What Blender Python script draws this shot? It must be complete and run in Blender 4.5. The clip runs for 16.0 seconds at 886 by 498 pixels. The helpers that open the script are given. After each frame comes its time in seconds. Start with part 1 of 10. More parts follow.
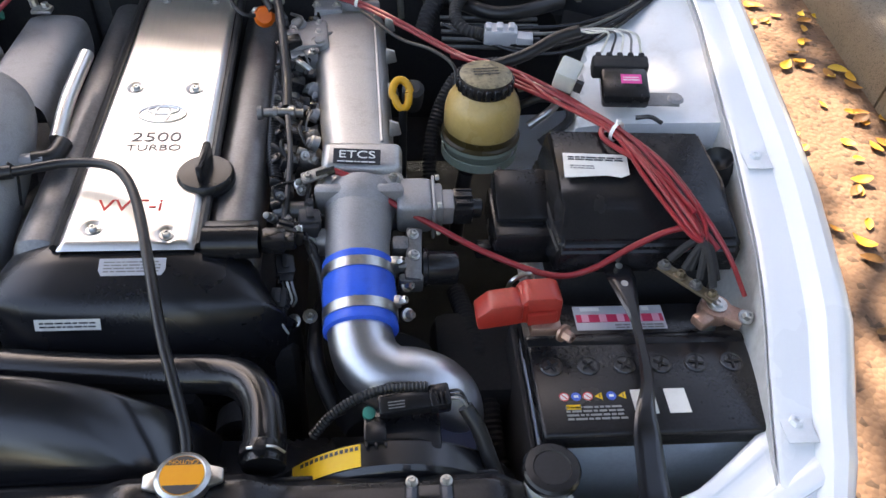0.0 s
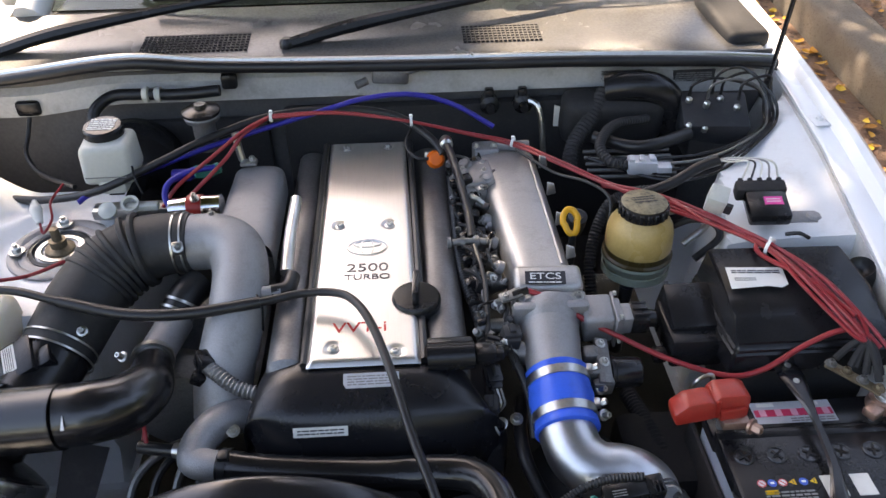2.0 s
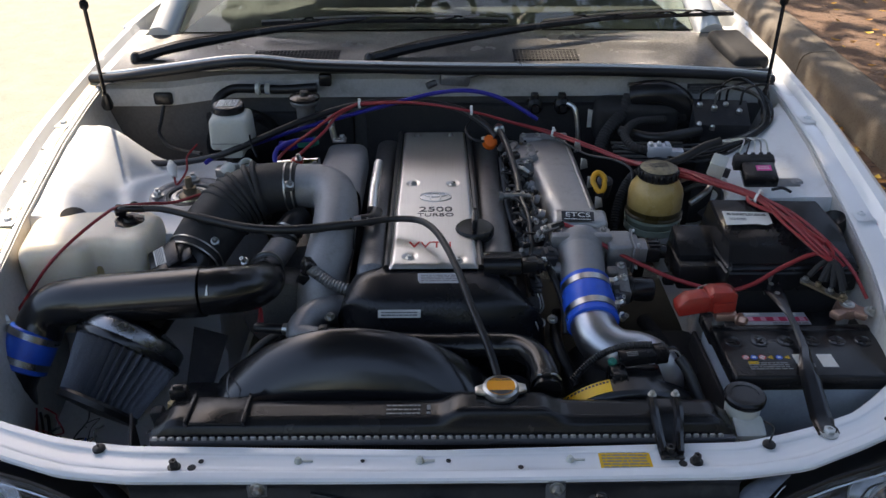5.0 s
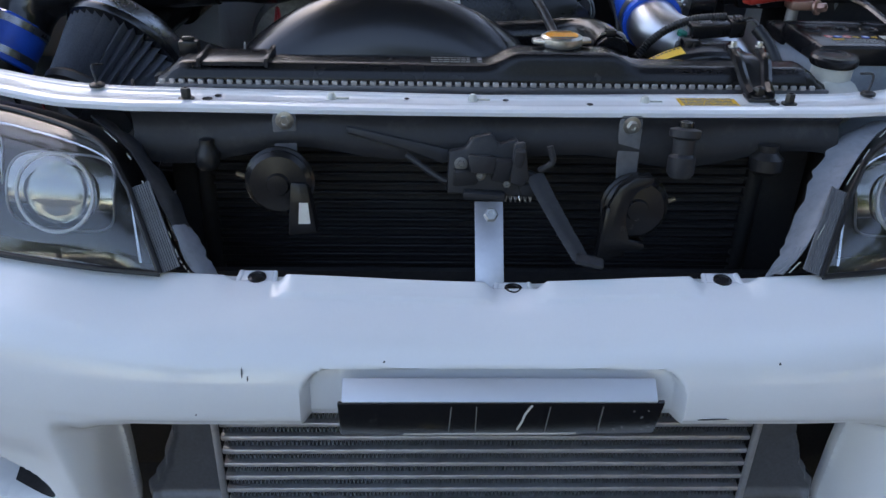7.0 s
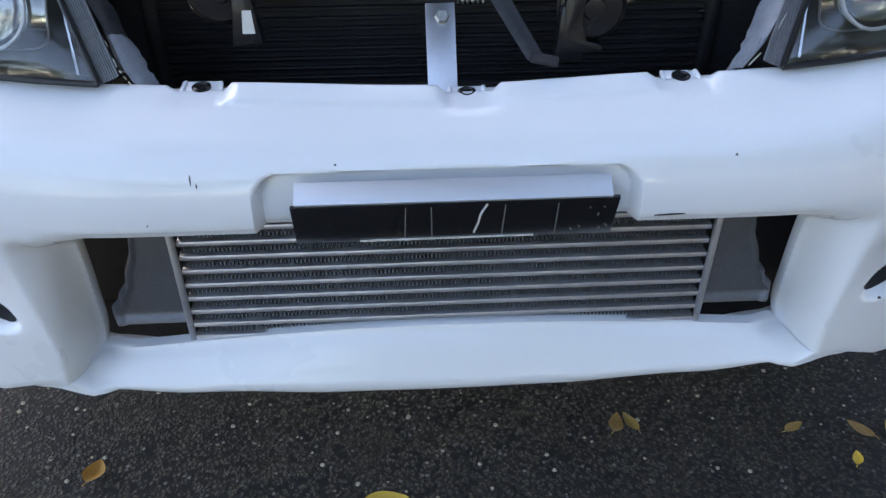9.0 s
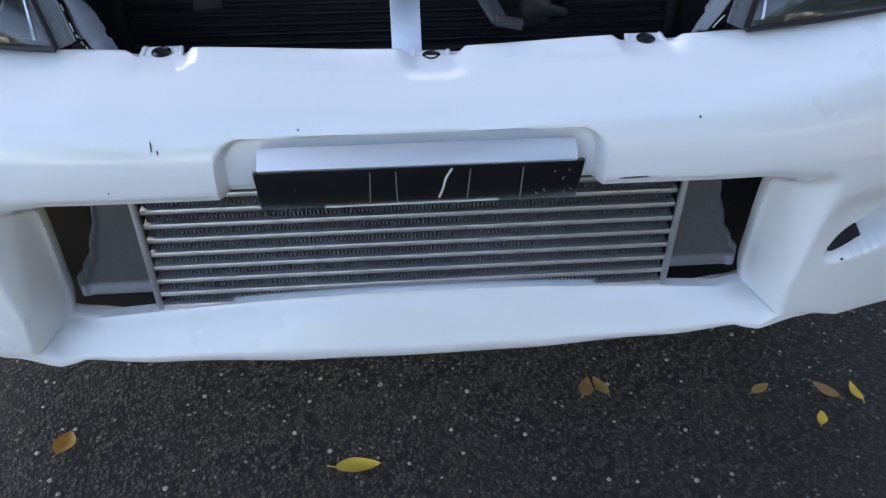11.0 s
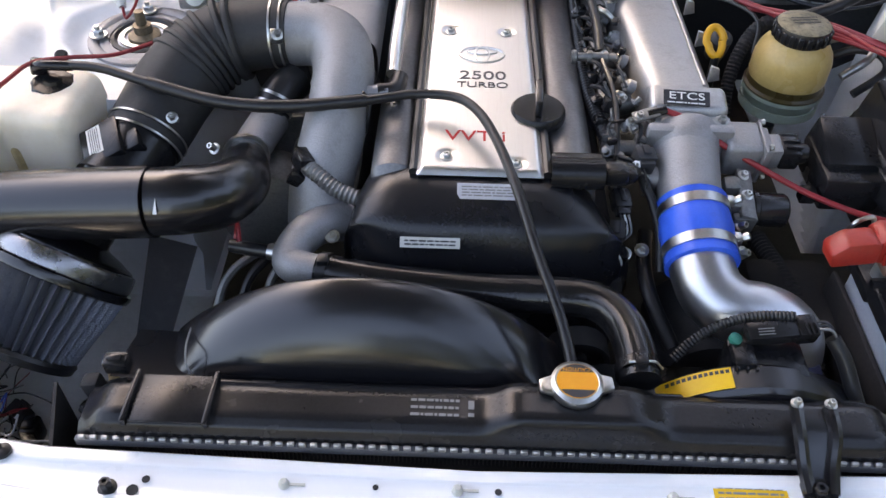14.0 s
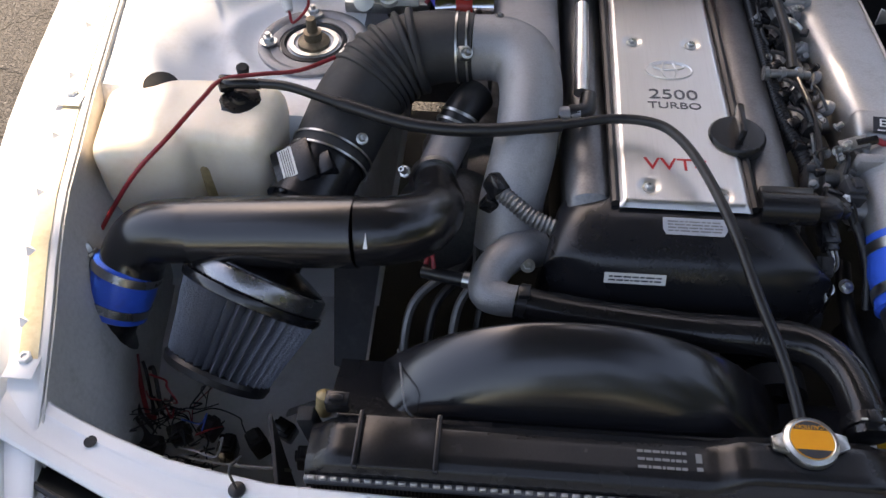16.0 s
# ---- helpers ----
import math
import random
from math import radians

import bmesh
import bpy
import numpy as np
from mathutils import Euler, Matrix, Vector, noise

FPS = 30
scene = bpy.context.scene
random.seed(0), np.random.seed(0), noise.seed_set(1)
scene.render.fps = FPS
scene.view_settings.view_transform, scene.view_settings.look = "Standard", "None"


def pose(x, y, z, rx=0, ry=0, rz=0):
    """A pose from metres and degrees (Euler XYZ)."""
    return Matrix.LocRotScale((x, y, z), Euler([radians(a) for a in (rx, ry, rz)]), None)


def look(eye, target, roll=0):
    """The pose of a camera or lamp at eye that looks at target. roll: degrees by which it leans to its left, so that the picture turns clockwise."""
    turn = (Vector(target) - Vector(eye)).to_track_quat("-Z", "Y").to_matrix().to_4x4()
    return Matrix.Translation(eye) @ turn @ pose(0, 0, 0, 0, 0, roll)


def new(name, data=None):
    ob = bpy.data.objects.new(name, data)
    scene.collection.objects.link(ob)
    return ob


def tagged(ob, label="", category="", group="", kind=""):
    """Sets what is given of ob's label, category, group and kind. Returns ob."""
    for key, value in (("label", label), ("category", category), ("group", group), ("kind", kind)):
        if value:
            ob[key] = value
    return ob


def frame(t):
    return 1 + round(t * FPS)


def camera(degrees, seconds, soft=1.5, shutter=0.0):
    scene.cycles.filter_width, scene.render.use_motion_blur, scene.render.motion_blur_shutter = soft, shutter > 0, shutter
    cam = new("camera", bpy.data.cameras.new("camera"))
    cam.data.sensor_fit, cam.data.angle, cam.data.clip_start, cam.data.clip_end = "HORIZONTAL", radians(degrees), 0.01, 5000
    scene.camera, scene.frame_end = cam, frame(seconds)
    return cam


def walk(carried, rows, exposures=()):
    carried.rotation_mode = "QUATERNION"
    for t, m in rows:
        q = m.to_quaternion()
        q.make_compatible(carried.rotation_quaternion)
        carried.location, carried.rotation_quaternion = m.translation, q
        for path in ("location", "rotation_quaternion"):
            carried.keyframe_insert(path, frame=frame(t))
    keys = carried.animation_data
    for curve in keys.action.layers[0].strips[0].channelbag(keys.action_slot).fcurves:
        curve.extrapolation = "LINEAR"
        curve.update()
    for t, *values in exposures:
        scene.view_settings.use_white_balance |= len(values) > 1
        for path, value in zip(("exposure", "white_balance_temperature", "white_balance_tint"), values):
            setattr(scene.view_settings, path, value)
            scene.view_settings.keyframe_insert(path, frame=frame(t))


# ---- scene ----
cam = camera(57.0, 16.0)
PATH = [
    (0, (0.283, -0.163, 1.485), (0.456, 1.264, 0.094), 3.9),
    (0.5, (0.239, -0.132, 1.515), (0.346, 1.302, 0.125), 2.5),
    (1, (0.215, -0.134, 1.545), (0.257, 1.33, 0.182), 0.6),
    (1.5, (0.183, -0.164, 1.566), (0.196, 1.361, 0.271), -1.1),
    (2, (0.069, -0.264, 1.593), (0.148, 1.343, 0.403), -0.9),
    (2.5, (0.008, -0.396, 1.605), (0.158, 1.259, 0.492), 0.4),
    (3, (0.035, -0.554, 1.604), (0.148, 1.125, 0.523), 0.1),
    (3.2, (0.042, -0.616, 1.602), (0.128, 1.071, 0.531), -0.1),
    (5.3, (-0.002, -0.677, 1.508), (-0.013, 1.06, 0.517), 0.1),
    (5.5, (-0.018, -0.657, 1.451), (-0.02, 1.075, 0.451), 0.9),
    (6, (-0.095, -0.704, 1.269), (-0.065, 1.037, 0.285), 1.4),
    (6.5, (-0.108, -0.746, 1.119), (-0.061, 1.0, 0.146), 1.5),
    (7, (-0.085, -0.781, 1.045), (-0.024, 0.961, 0.064), 1.3),
    (7.5, (-0.076, -0.8, 0.998), (-0.012, 0.909, -0.04), 1.3),
    (8, (-0.075, -0.799, 0.967), (0.002, 0.842, -0.173), 0.7),
    (8.5, (-0.061, -0.814, 0.959), (0.023, 0.797, -0.222), 0.1),
    (11, (-0.034, -0.827, 0.948), (0.1, 0.727, -0.304), 0.4),
    (11.5, (-0.019, -0.81, 1.018), (0.168, 0.737, -0.236), 1.6),
    (12, (-0.008, -0.818, 1.148), (0.156, 0.778, -0.046), 1.7),
    (12.5, (-0.041, -0.727, 1.2), (0.048, 0.881, 0.014), 1.3),
    (13, (-0.054, -0.538, 1.256), (0.034, 0.974, -0.049), 1.7),
    (13.5, (0.005, -0.326, 1.334), (0.048, 1.087, -0.081), 1.8),
    (14, (-0.03, -0.231, 1.449), (-0.059, 1.183, 0.035), 1.0),
    (14.5, (-0.119, -0.167, 1.496), (-0.182, 1.259, 0.096), 0.5),
    (15, (-0.175, -0.139, 1.505), (-0.274, 1.264, 0.083), 0.2),
    (15.5, (-0.205, -0.144, 1.501), (-0.323, 1.225, 0.048), 0.1),
    (16, (-0.228, -0.153, 1.513), (-0.35, 1.152, 0.002), -0.9),
]
EXPOSURES = [(0, 2.6, 8400, 17), (1, 2.8, 8400, 18), (1.5, 2.65, 8500, 18), (2, 2.5, 8500, 18), (3, 1.95, 8200, 14), (5.5, 1.3, 7450, 15), (6, 1.85, 7400, 15), (6.5, 2.05, 7350, 15), (7.5, 1.95, 7250, 14), (8.5, 2.4, 7400, 15), (11, 2.45, 7450, 15), (12, 2.35, 7550, 16), (13, 2.05, 7800, 15), (13.5, 2.7, 8300, 17), (14.5, 2.65, 8650, 20), (15.4, 2.65, 8600, 20), (16, 2.15, 8600, 20)]
walk(cam, [(t, look(eye, target, roll)) for t, eye, target, roll in PATH], EXPOSURES)

# ---------------------------------------------------------------- light
world = bpy.data.worlds.new("sky")
scene.world = world
world.use_nodes = True
wn = world.node_tree
sky = wn.nodes.new("ShaderNodeTexSky")
sky.sky_type = "NISHITA"
sky.sun_disc = False
SUN_EL, SUN_AZ = 48.0, -24.0     # degrees; azimuth from +y (the car's rear) towards +x
sky.sun_elevation = radians(SUN_EL)
sky.sun_rotation = radians(SUN_AZ)
wn.links.new(sky.outputs[0], wn.nodes["Background"].inputs[0])
wn.nodes["Background"].inputs[1].default_value = 0.15
sun = new("sun", bpy.data.lights.new("sun", "SUN"))
sun.data.energy, sun.data.angle, sun.data.color = 4.5, radians(0.6), (1.0, 0.93, 0.82)
sd = Vector((math.sin(radians(SUN_AZ)) * math.cos(radians(SUN_EL)), math.cos(radians(SUN_AZ)) * math.cos(radians(SUN_EL)), math.sin(radians(SUN_EL))))
sun.matrix_world = look(sd * 20, (0, 0, 0))


# ---------------------------------------------------------------- materials
def mat(name, col, rough=0.5, metal=0.0, vary=0.12, scale=6.0, fine=90.0, bump=0.05, coat=0.0, spec=0.5, dirt=None, dirt_amount=0.35,
        rough_vary=0.12, stretch=None, alpha=None, trans=0.0, ior=1.45, sub=0.0, emit=None):
    m = bpy.data.materials.new(name)
    m.use_nodes = True
    nt = m.node_tree
    b = nt.nodes["Principled BSDF"]
    L = nt.links.new
    tc = nt.nodes.new("ShaderNodeTexCoord")
    vec = tc.outputs["Object"]
    if stretch:
        mp = nt.nodes.new("ShaderNodeMapping")
        mp.inputs["Scale"].default_value = stretch
        L(vec, mp.inputs[0])
        vec = mp.outputs[0]
    n1 = nt.nodes.new("ShaderNodeTexNoise")
    n1.inputs["Scale"].default_value, n1.inputs["Detail"].default_value = scale, 5
    n2 = nt.nodes.new("ShaderNodeTexNoise")
    n2.inputs["Scale"].default_value, n2.inputs["Detail"].default_value = fine, 3
    L(vec, n1.inputs["Vector"])
    L(vec, n2.inputs["Vector"])
    mix = nt.nodes.new("ShaderNodeMix")
    mix.data_type = "RGBA"
    dk = [c * (1 - vary) for c in col]
    lt = [min(1, c * (1 + vary)) for c in col]
    mix.inputs[6].default_value, mix.inputs[7].default_value = (*dk, 1), (*lt, 1)
    L(n1.outputs[0], mix.inputs[0])
    out = mix.outputs[2]
    mix2 = nt.nodes.new("ShaderNodeMix")
    mix2.data_type, mix2.blend_type = "RGBA", "OVERLAY"
    mix2.inputs[0].default_value = min(0.5, vary * 1.5)
    L(out, mix2.inputs[6])
    L(n2.outputs[0], mix2.inputs[7])
    out = mix2.outputs[2]
    if dirt:
        n3 = nt.nodes.new("ShaderNodeTexNoise")
        n3.inputs["Scale"].default_value, n3.inputs["Detail"].default_value = scale * 2.3, 8
        n3.inputs["Roughness"].default_value = 0.7
        L(vec, n3.inputs["Vector"])
        rp = nt.nodes.new("ShaderNodeMapRange")
        rp.inputs["From Min"].default_value, rp.inputs["From Max"].default_value = 0.52, 0.75
        rp.inputs["To Max"].default_value = dirt_amount
        L(n3.outputs[0], rp.inputs[0])
        mx = nt.nodes.new("ShaderNodeMix")
        mx.data_type = "RGBA"
        mx.inputs[7].default_value = (*dirt, 1)
        L(rp.outputs[0], mx.inputs[0])
        L(out, mx.inputs[6])
        out = mx.outputs[2]
    L(out, b.inputs["Base Color"])
    rr = nt.nodes.new("ShaderNodeMapRange")
    rr.inputs["To Min"].default_value, rr.inputs["To Max"].default_value = max(0.02, rough - rough_vary), min(1, rough + rough_vary)
    L(n1.outputs[0], rr.inputs[0])
    L(rr.outputs[0], b.inputs["Roughness"])
    b.inputs["Metallic"].default_value = metal
    b.inputs["Specular IOR Level"].default_value = spec
    b.inputs["Coat Weight"].default_value = coat
    b.inputs["Coat Roughness"].default_value = 0.06
    b.inputs["IOR"].default_value = ior
    b.inputs["Transmission Weight"].default_value = trans
    if sub:
        b.inputs["Subsurface Weight"].default_value = sub
        b.inputs["Subsurface Radius"].default_value = (0.02, 0.018, 0.012)
    if emit:
        b.inputs["Emission Color"].default_value, b.inputs["Emission Strength"].default_value = (*emit[:3], 1), emit[3]
    if bump:
        bp = nt.nodes.new("ShaderNodeBump")
        bp.inputs["Strength"].default_value, bp.inputs["Distance"].default_value = bump, 0.002
        L(n2.outputs[0], bp.inputs["Height"])
        L(bp.outputs[0], b.inputs["Normal"])
    return m


WHITE = mat("white_car_paint", (0.76, 0.78, 0.80), 0.3, vary=0.03, scale=3, fine=300, bump=0.01, coat=0.8, dirt=(0.45, 0.42, 0.36), dirt_amount=0.03)
WHITE_IN = mat("white_inner_paint", (0.70, 0.72, 0.74), 0.38, vary=0.05, scale=7, fine=160, bump=0.02, coat=0.3, dirt=(0.36, 0.32, 0.27), dirt_amount=0.35)
LEDGE_CREAM = mat("cream_ledge_tone", (0.66, 0.56, 0.36), 0.5, vary=0.14, scale=14, fine=120, bump=0.06, dirt=(0.4, 0.3, 0.16), dirt_amount=0.5)
FADED = mat("sun_faded_plastic", (0.085, 0.083, 0.080), 0.24, vary=0.3, scale=9, fine=180, bump=0.03, dirt=(0.12, 0.11, 0.09), dirt_amount=0.45)
PALE_PINK = mat("pale_pink_print", (0.75, 0.35, 0.45), 0.45, vary=0.05, scale=20, fine=200, bump=0.0)
DARK_INK = mat("worn_grey_engraving", (0.10, 0.10, 0.105), 0.5, metal=0.3, vary=0.2, scale=60, fine=200, bump=0.0)
BAND_PINK = mat("crimson_print", (0.55, 0.03, 0.09), 0.45, vary=0.05, scale=20, fine=200, bump=0.0)
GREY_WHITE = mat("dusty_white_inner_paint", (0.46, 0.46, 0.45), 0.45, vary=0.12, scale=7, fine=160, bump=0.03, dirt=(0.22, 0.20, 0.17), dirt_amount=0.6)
HAZE_PALE = mat("dusty_paint_paled_for_haze", (0.66, 0.66, 0.66), 0.55, vary=0.12, scale=7, fine=160, bump=0.03, dirt=(0.36, 0.34, 0.31), dirt_amount=0.5)
DARK_PRIMER = mat("dark_grey_primer", (0.018, 0.0195, 0.024), 0.55, vary=0.2, scale=12, fine=150, bump=0.05, dirt=(0.09, 0.09, 0.085), dirt_amount=0.4)
BLACK_GLOSS = mat("black_gloss_plastic", (0.010, 0.010, 0.012), 0.21, vary=0.2, scale=8, fine=260, bump=0.012, dirt=(0.03, 0.028, 0.026), dirt_amount=0.2, rough_vary=0.07)
BLACK_GLOSS.node_tree.nodes["Principled BSDF"].inputs["Specular IOR Level"].default_value = 0.8
BLACK = mat("black_plastic", (0.012, 0.012, 0.0135), 0.24, vary=0.25, scale=14, fine=320, bump=0.035, dirt=(0.025, 0.024, 0.022), dirt_amount=0.2, spec=0.4)
BLACK_MATT = mat("black_matt_dirty", (0.017, 0.017, 0.019), 0.75, vary=0.3, scale=18, fine=200, bump=0.12, dirt=(0.05, 0.045, 0.04), dirt_amount=0.4)
RUBBER = mat("black_rubber", (0.013, 0.013, 0.0145), 0.36, vary=0.25, scale=16, fine=240, bump=0.08, dirt=(0.05, 0.047, 0.044), dirt_amount=0.25)
def woven(name, col, rough, pitch):
    """Black rubber with a moulded diagonal weave."""
    m = mat(name, col, rough, vary=0.25, scale=20, fine=300, bump=0.0, rough_vary=0.06)
    nt = m.node_tree
    tc = nt.nodes.new("ShaderNodeTexCoord")
    prod = nt.nodes.new("ShaderNodeMath")
    prod.operation = "MULTIPLY"
    for k, turn in enumerate(((0.3, 0.5, 0.9), (-0.3, -0.5, -0.7))):
        mp = nt.nodes.new("ShaderNodeMapping")
        mp.inputs["Rotation"].default_value = turn
        nt.links.new(tc.outputs["Object"], mp.inputs[0])
        wv_ = nt.nodes.new("ShaderNodeTexWave")
        wv_.inputs["Scale"].default_value = 0.314 / pitch
        wv_.inputs["Distortion"].default_value = 0.4
        nt.links.new(mp.outputs[0], wv_.inputs["Vector"])
        nt.links.new(wv_.outputs["Fac"], prod.inputs[k])
    bp = nt.nodes.new("ShaderNodeBump")
    bp.inputs["Strength"].default_value, bp.inputs["Distance"].default_value = 0.11, 0.0008
    nt.links.new(prod.outputs[0], bp.inputs["Height"])
    nt.links.new(bp.outputs[0], nt.nodes["Principled BSDF"].inputs["Normal"])
    return m


SATIN_BLACK = mat("satin_black_moulding", (0.010, 0.0105, 0.013), 0.27, vary=0.2, scale=8, fine=260, bump=0.012, dirt=(0.03, 0.028, 0.026), dirt_amount=0.2, rough_vary=0.06)
HOSE = woven("woven_black_hose", (0.010, 0.010, 0.011), 0.15, 0.0030)
BULK = mat("grey_bulkhead_paint", (0.085, 0.085, 0.088), 0.45, vary=0.2, scale=9, fine=150, bump=0.04, dirt=(0.05, 0.048, 0.045), dirt_amount=0.6)
SHADED_WHITE = mat("white_toned_for_shade", (0.22, 0.24, 0.28), 0.4, vary=0.12, scale=14, fine=140, bump=0.04, dirt=(0.10, 0.10, 0.11), dirt_amount=0.6)
RUBBER_MATT = mat("matt_black_rubber_duct", (0.025, 0.025, 0.026), 0.62, vary=0.2, scale=12, fine=200, bump=0.06, dirt=(0.09, 0.085, 0.08), dirt_amount=0.3)
CAST = mat("cast_aluminium", (0.42, 0.42, 0.42), 0.42, metal=0.85, vary=0.12, scale=14, fine=420, bump=0.22, dirt=(0.20, 0.19, 0.17), dirt_amount=0.45)
CAST_DARK = mat("dark_cast_metal", (0.20, 0.20, 0.20), 0.5, metal=0.8, vary=0.2, scale=16, fine=300, bump=0.25, dirt=(0.06, 0.06, 0.055), dirt_amount=0.6)
SHADED_FIN = mat("shade_dark_fin_sheet", (0.014, 0.015, 0.018), 0.5, metal=0.4, vary=0.2, scale=20, fine=240, bump=0.05)
CAM_GREY = mat("dulled_cam_cover_alloy", (0.17, 0.17, 0.175), 0.42, metal=0.75, vary=0.2, scale=10, fine=300, bump=0.15, dirt=(0.07, 0.068, 0.065), dirt_amount=0.5)
CAST_GREY = mat("sandcast_grey_metal", (0.30, 0.30, 0.31), 0.55, metal=0.6, vary=0.12, scale=18, fine=500, bump=0.35, dirt=(0.16, 0.15, 0.14), dirt_amount=0.45)
BRUSHED = mat("brushed_aluminium", (0.74, 0.73, 0.71), 0.35, metal=1.0, vary=0.03, scale=5, fine=60, bump=0.015, stretch=(30, 1, 1), rough_vary=0.05, dirt=(0.45, 0.42, 0.38), dirt_amount=0.2)
POLISHED = mat("polished_aluminium_pipe", (0.55, 0.55, 0.57), 0.36, metal=1.0, vary=0.05, scale=10, fine=220, bump=0.03, rough_vary=0.07, dirt=(0.4, 0.39, 0.37), dirt_amount=0.25)
STEEL = mat("zinc_plated_steel", (0.52, 0.52, 0.50), 0.32, metal=1.0, vary=0.15, scale=30, fine=200, bump=0.05, dirt=(0.25, 0.22, 0.18), dirt_amount=0.4)
CHROME = mat("chrome", (0.75, 0.75, 0.75), 0.1, metal=1.0, vary=0.04, scale=20, fine=200, bump=0.0, rough_vary=0.04)
BLUE = mat("blue_silicone", (0.012, 0.105, 0.62), 0.36, vary=0.1, scale=16, fine=300, bump=0.04, dirt=(0.02, 0.03, 0.2), dirt_amount=0.4)
BLUE_HOSE = mat("blue_vacuum_hose", (0.014, 0.014, 0.24), 0.4, vary=0.1, scale=30, fine=300, bump=0.03)
RED = mat("red_cable_sheath", (0.27, 0.020, 0.026), 0.36, vary=0.14, scale=25, fine=260, bump=0.03, dirt=(0.16, 0.02, 0.02), dirt_amount=0.4)
RED_CAP = mat("red_plastic_cap", (0.33, 0.026, 0.018), 0.34, vary=0.14, scale=25, fine=220, bump=0.04, dirt=(0.15, 0.03, 0.02), dirt_amount=0.5)
COPPER = mat("oxidised_copper_clamp", (0.40, 0.25, 0.20), 0.42, metal=0.8, vary=0.2, scale=50, fine=300, bump=0.15, dirt=(0.3, 0.25, 0.2), dirt_amount=0.6)
YELLOW = mat("yellow_plastic", (0.60, 0.29, 0.015), 0.38, vary=0.06, scale=30, fine=200, bump=0.02)
ORANGE = mat("orange_plastic", (0.75, 0.13, 0.01), 0.4, vary=0.1, scale=30, fine=200, bump=0.02)
TEAL = mat("green_plastic_connector", (0.01, 0.16, 0.12), 0.45, vary=0.1, scale=30, fine=200, bump=0.02)
CREAM = mat("cream_bottle_plastic", (0.88, 0.76, 0.60), 0.36, vary=0.06, scale=4, fine=160, bump=0.01, dirt=(0.52, 0.38, 0.18), dirt_amount=0.4, sub=0.35)
MILK = mat("milky_white_plastic", (0.50, 0.51, 0.47), 0.4, vary=0.06, scale=8, fine=160, bump=0.02, dirt=(0.5, 0.46, 0.36), dirt_amount=0.3, sub=0.25)
FLUID = mat("amber_reservoir_plastic", (0.44, 0.30, 0.11), 0.3, vary=0.1, scale=8, fine=200, bump=0.02, dirt=(0.28, 0.2, 0.05), dirt_amount=0.4, sub=0.2)
FLUID_PALE = mat("pale_green_reservoir_plastic", (0.30, 0.35, 0.28), 0.35, vary=0.1, scale=8, fine=200, bump=0.02, dirt=(0.2, 0.2, 0.12), dirt_amount=0.4, sub=0.2)
FLUID_DARK = mat("dark_reservoir_fluid", (0.05, 0.035, 0.012), 0.3, vary=0.1, scale=8, fine=200, bump=0.0)
CASE = mat("blue_grey_battery_case", (0.30, 0.35, 0.40), 0.42, vary=0.08, scale=6, fine=200, bump=0.02, dirt=(0.15, 0.15, 0.15), dirt_amount=0.35)
PAPER = mat("white_label", (0.68, 0.67, 0.63), 0.5, vary=0.05, scale=20, fine=200, bump=0.02, dirt=(0.45, 0.42, 0.35), dirt_amount=0.4)
SILVER_LABEL = mat("silver_label", (0.48, 0.50, 0.54), 0.4, metal=0.3, vary=0.05, scale=20, fine=200, bump=0.02)
YELLOW_LABEL = mat("yellow_label", (0.72, 0.42, 0.015), 0.45, vary=0.06, scale=20, fine=200, bump=0.02)
AMBER_LABEL = mat("amber_label", (0.78, 0.30, 0.01), 0.4, vary=0.06, scale=20, fine=200, bump=0.02)
PINK = mat("pink_label", (0.75, 0.06, 0.30), 0.4, vary=0.05, scale=20, fine=200, bump=0.0)
INK = mat("dark_ink", (0.03, 0.03, 0.035), 0.5, vary=0.1, scale=20, fine=200, bump=0.0)
RED_INK = mat("red_ink", (0.55, 0.03, 0.03), 0.4, vary=0.1, scale=20, fine=200, bump=0.0)
BLUE_INK = mat("blue_ink", (0.03, 0.10, 0.45), 0.4, vary=0.1, scale=20, fine=200, bump=0.0)
WHITE_INK = mat("white_ink", (0.75, 0.75, 0.73), 0.45, vary=0.08, scale=30, fine=200, bump=0.0)
GREY_INK = mat("faded_grey_ink", (0.20, 0.20, 0.20), 0.5, vary=0.1, scale=30, fine=200, bump=0.0)
FIN = mat("bare_aluminium_bar", (0.56, 0.57, 0.60), 0.46, metal=0.9, vary=0.1, scale=20, fine=260, bump=0.08, dirt=(0.25, 0.24, 0.23), dirt_amount=0.4)
TANK = mat("welded_aluminium_tank", (0.125, 0.13, 0.145), 0.45, metal=0.55, vary=0.14, scale=10, fine=240, bump=0.08, dirt=(0.1, 0.1, 0.1), dirt_amount=0.5)
COND = mat("dark_condenser_tube", (0.030, 0.031, 0.034), 0.45, metal=0.5, vary=0.2, scale=20, fine=240, bump=0.06)
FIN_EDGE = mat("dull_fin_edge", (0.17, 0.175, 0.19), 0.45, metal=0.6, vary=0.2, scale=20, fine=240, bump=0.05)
HORN_GREY = mat("grey_bracket_paint", (0.13, 0.135, 0.145), 0.5, vary=0.15, scale=20, fine=150, bump=0.05, dirt=(0.07, 0.065, 0.06), dirt_amount=0.4)
DARK_CHROME = mat("smoked_chrome", (0.36, 0.36, 0.35), 0.10, metal=1.0, vary=0.05, scale=20, fine=200, bump=0.0, rough_vary=0.04)
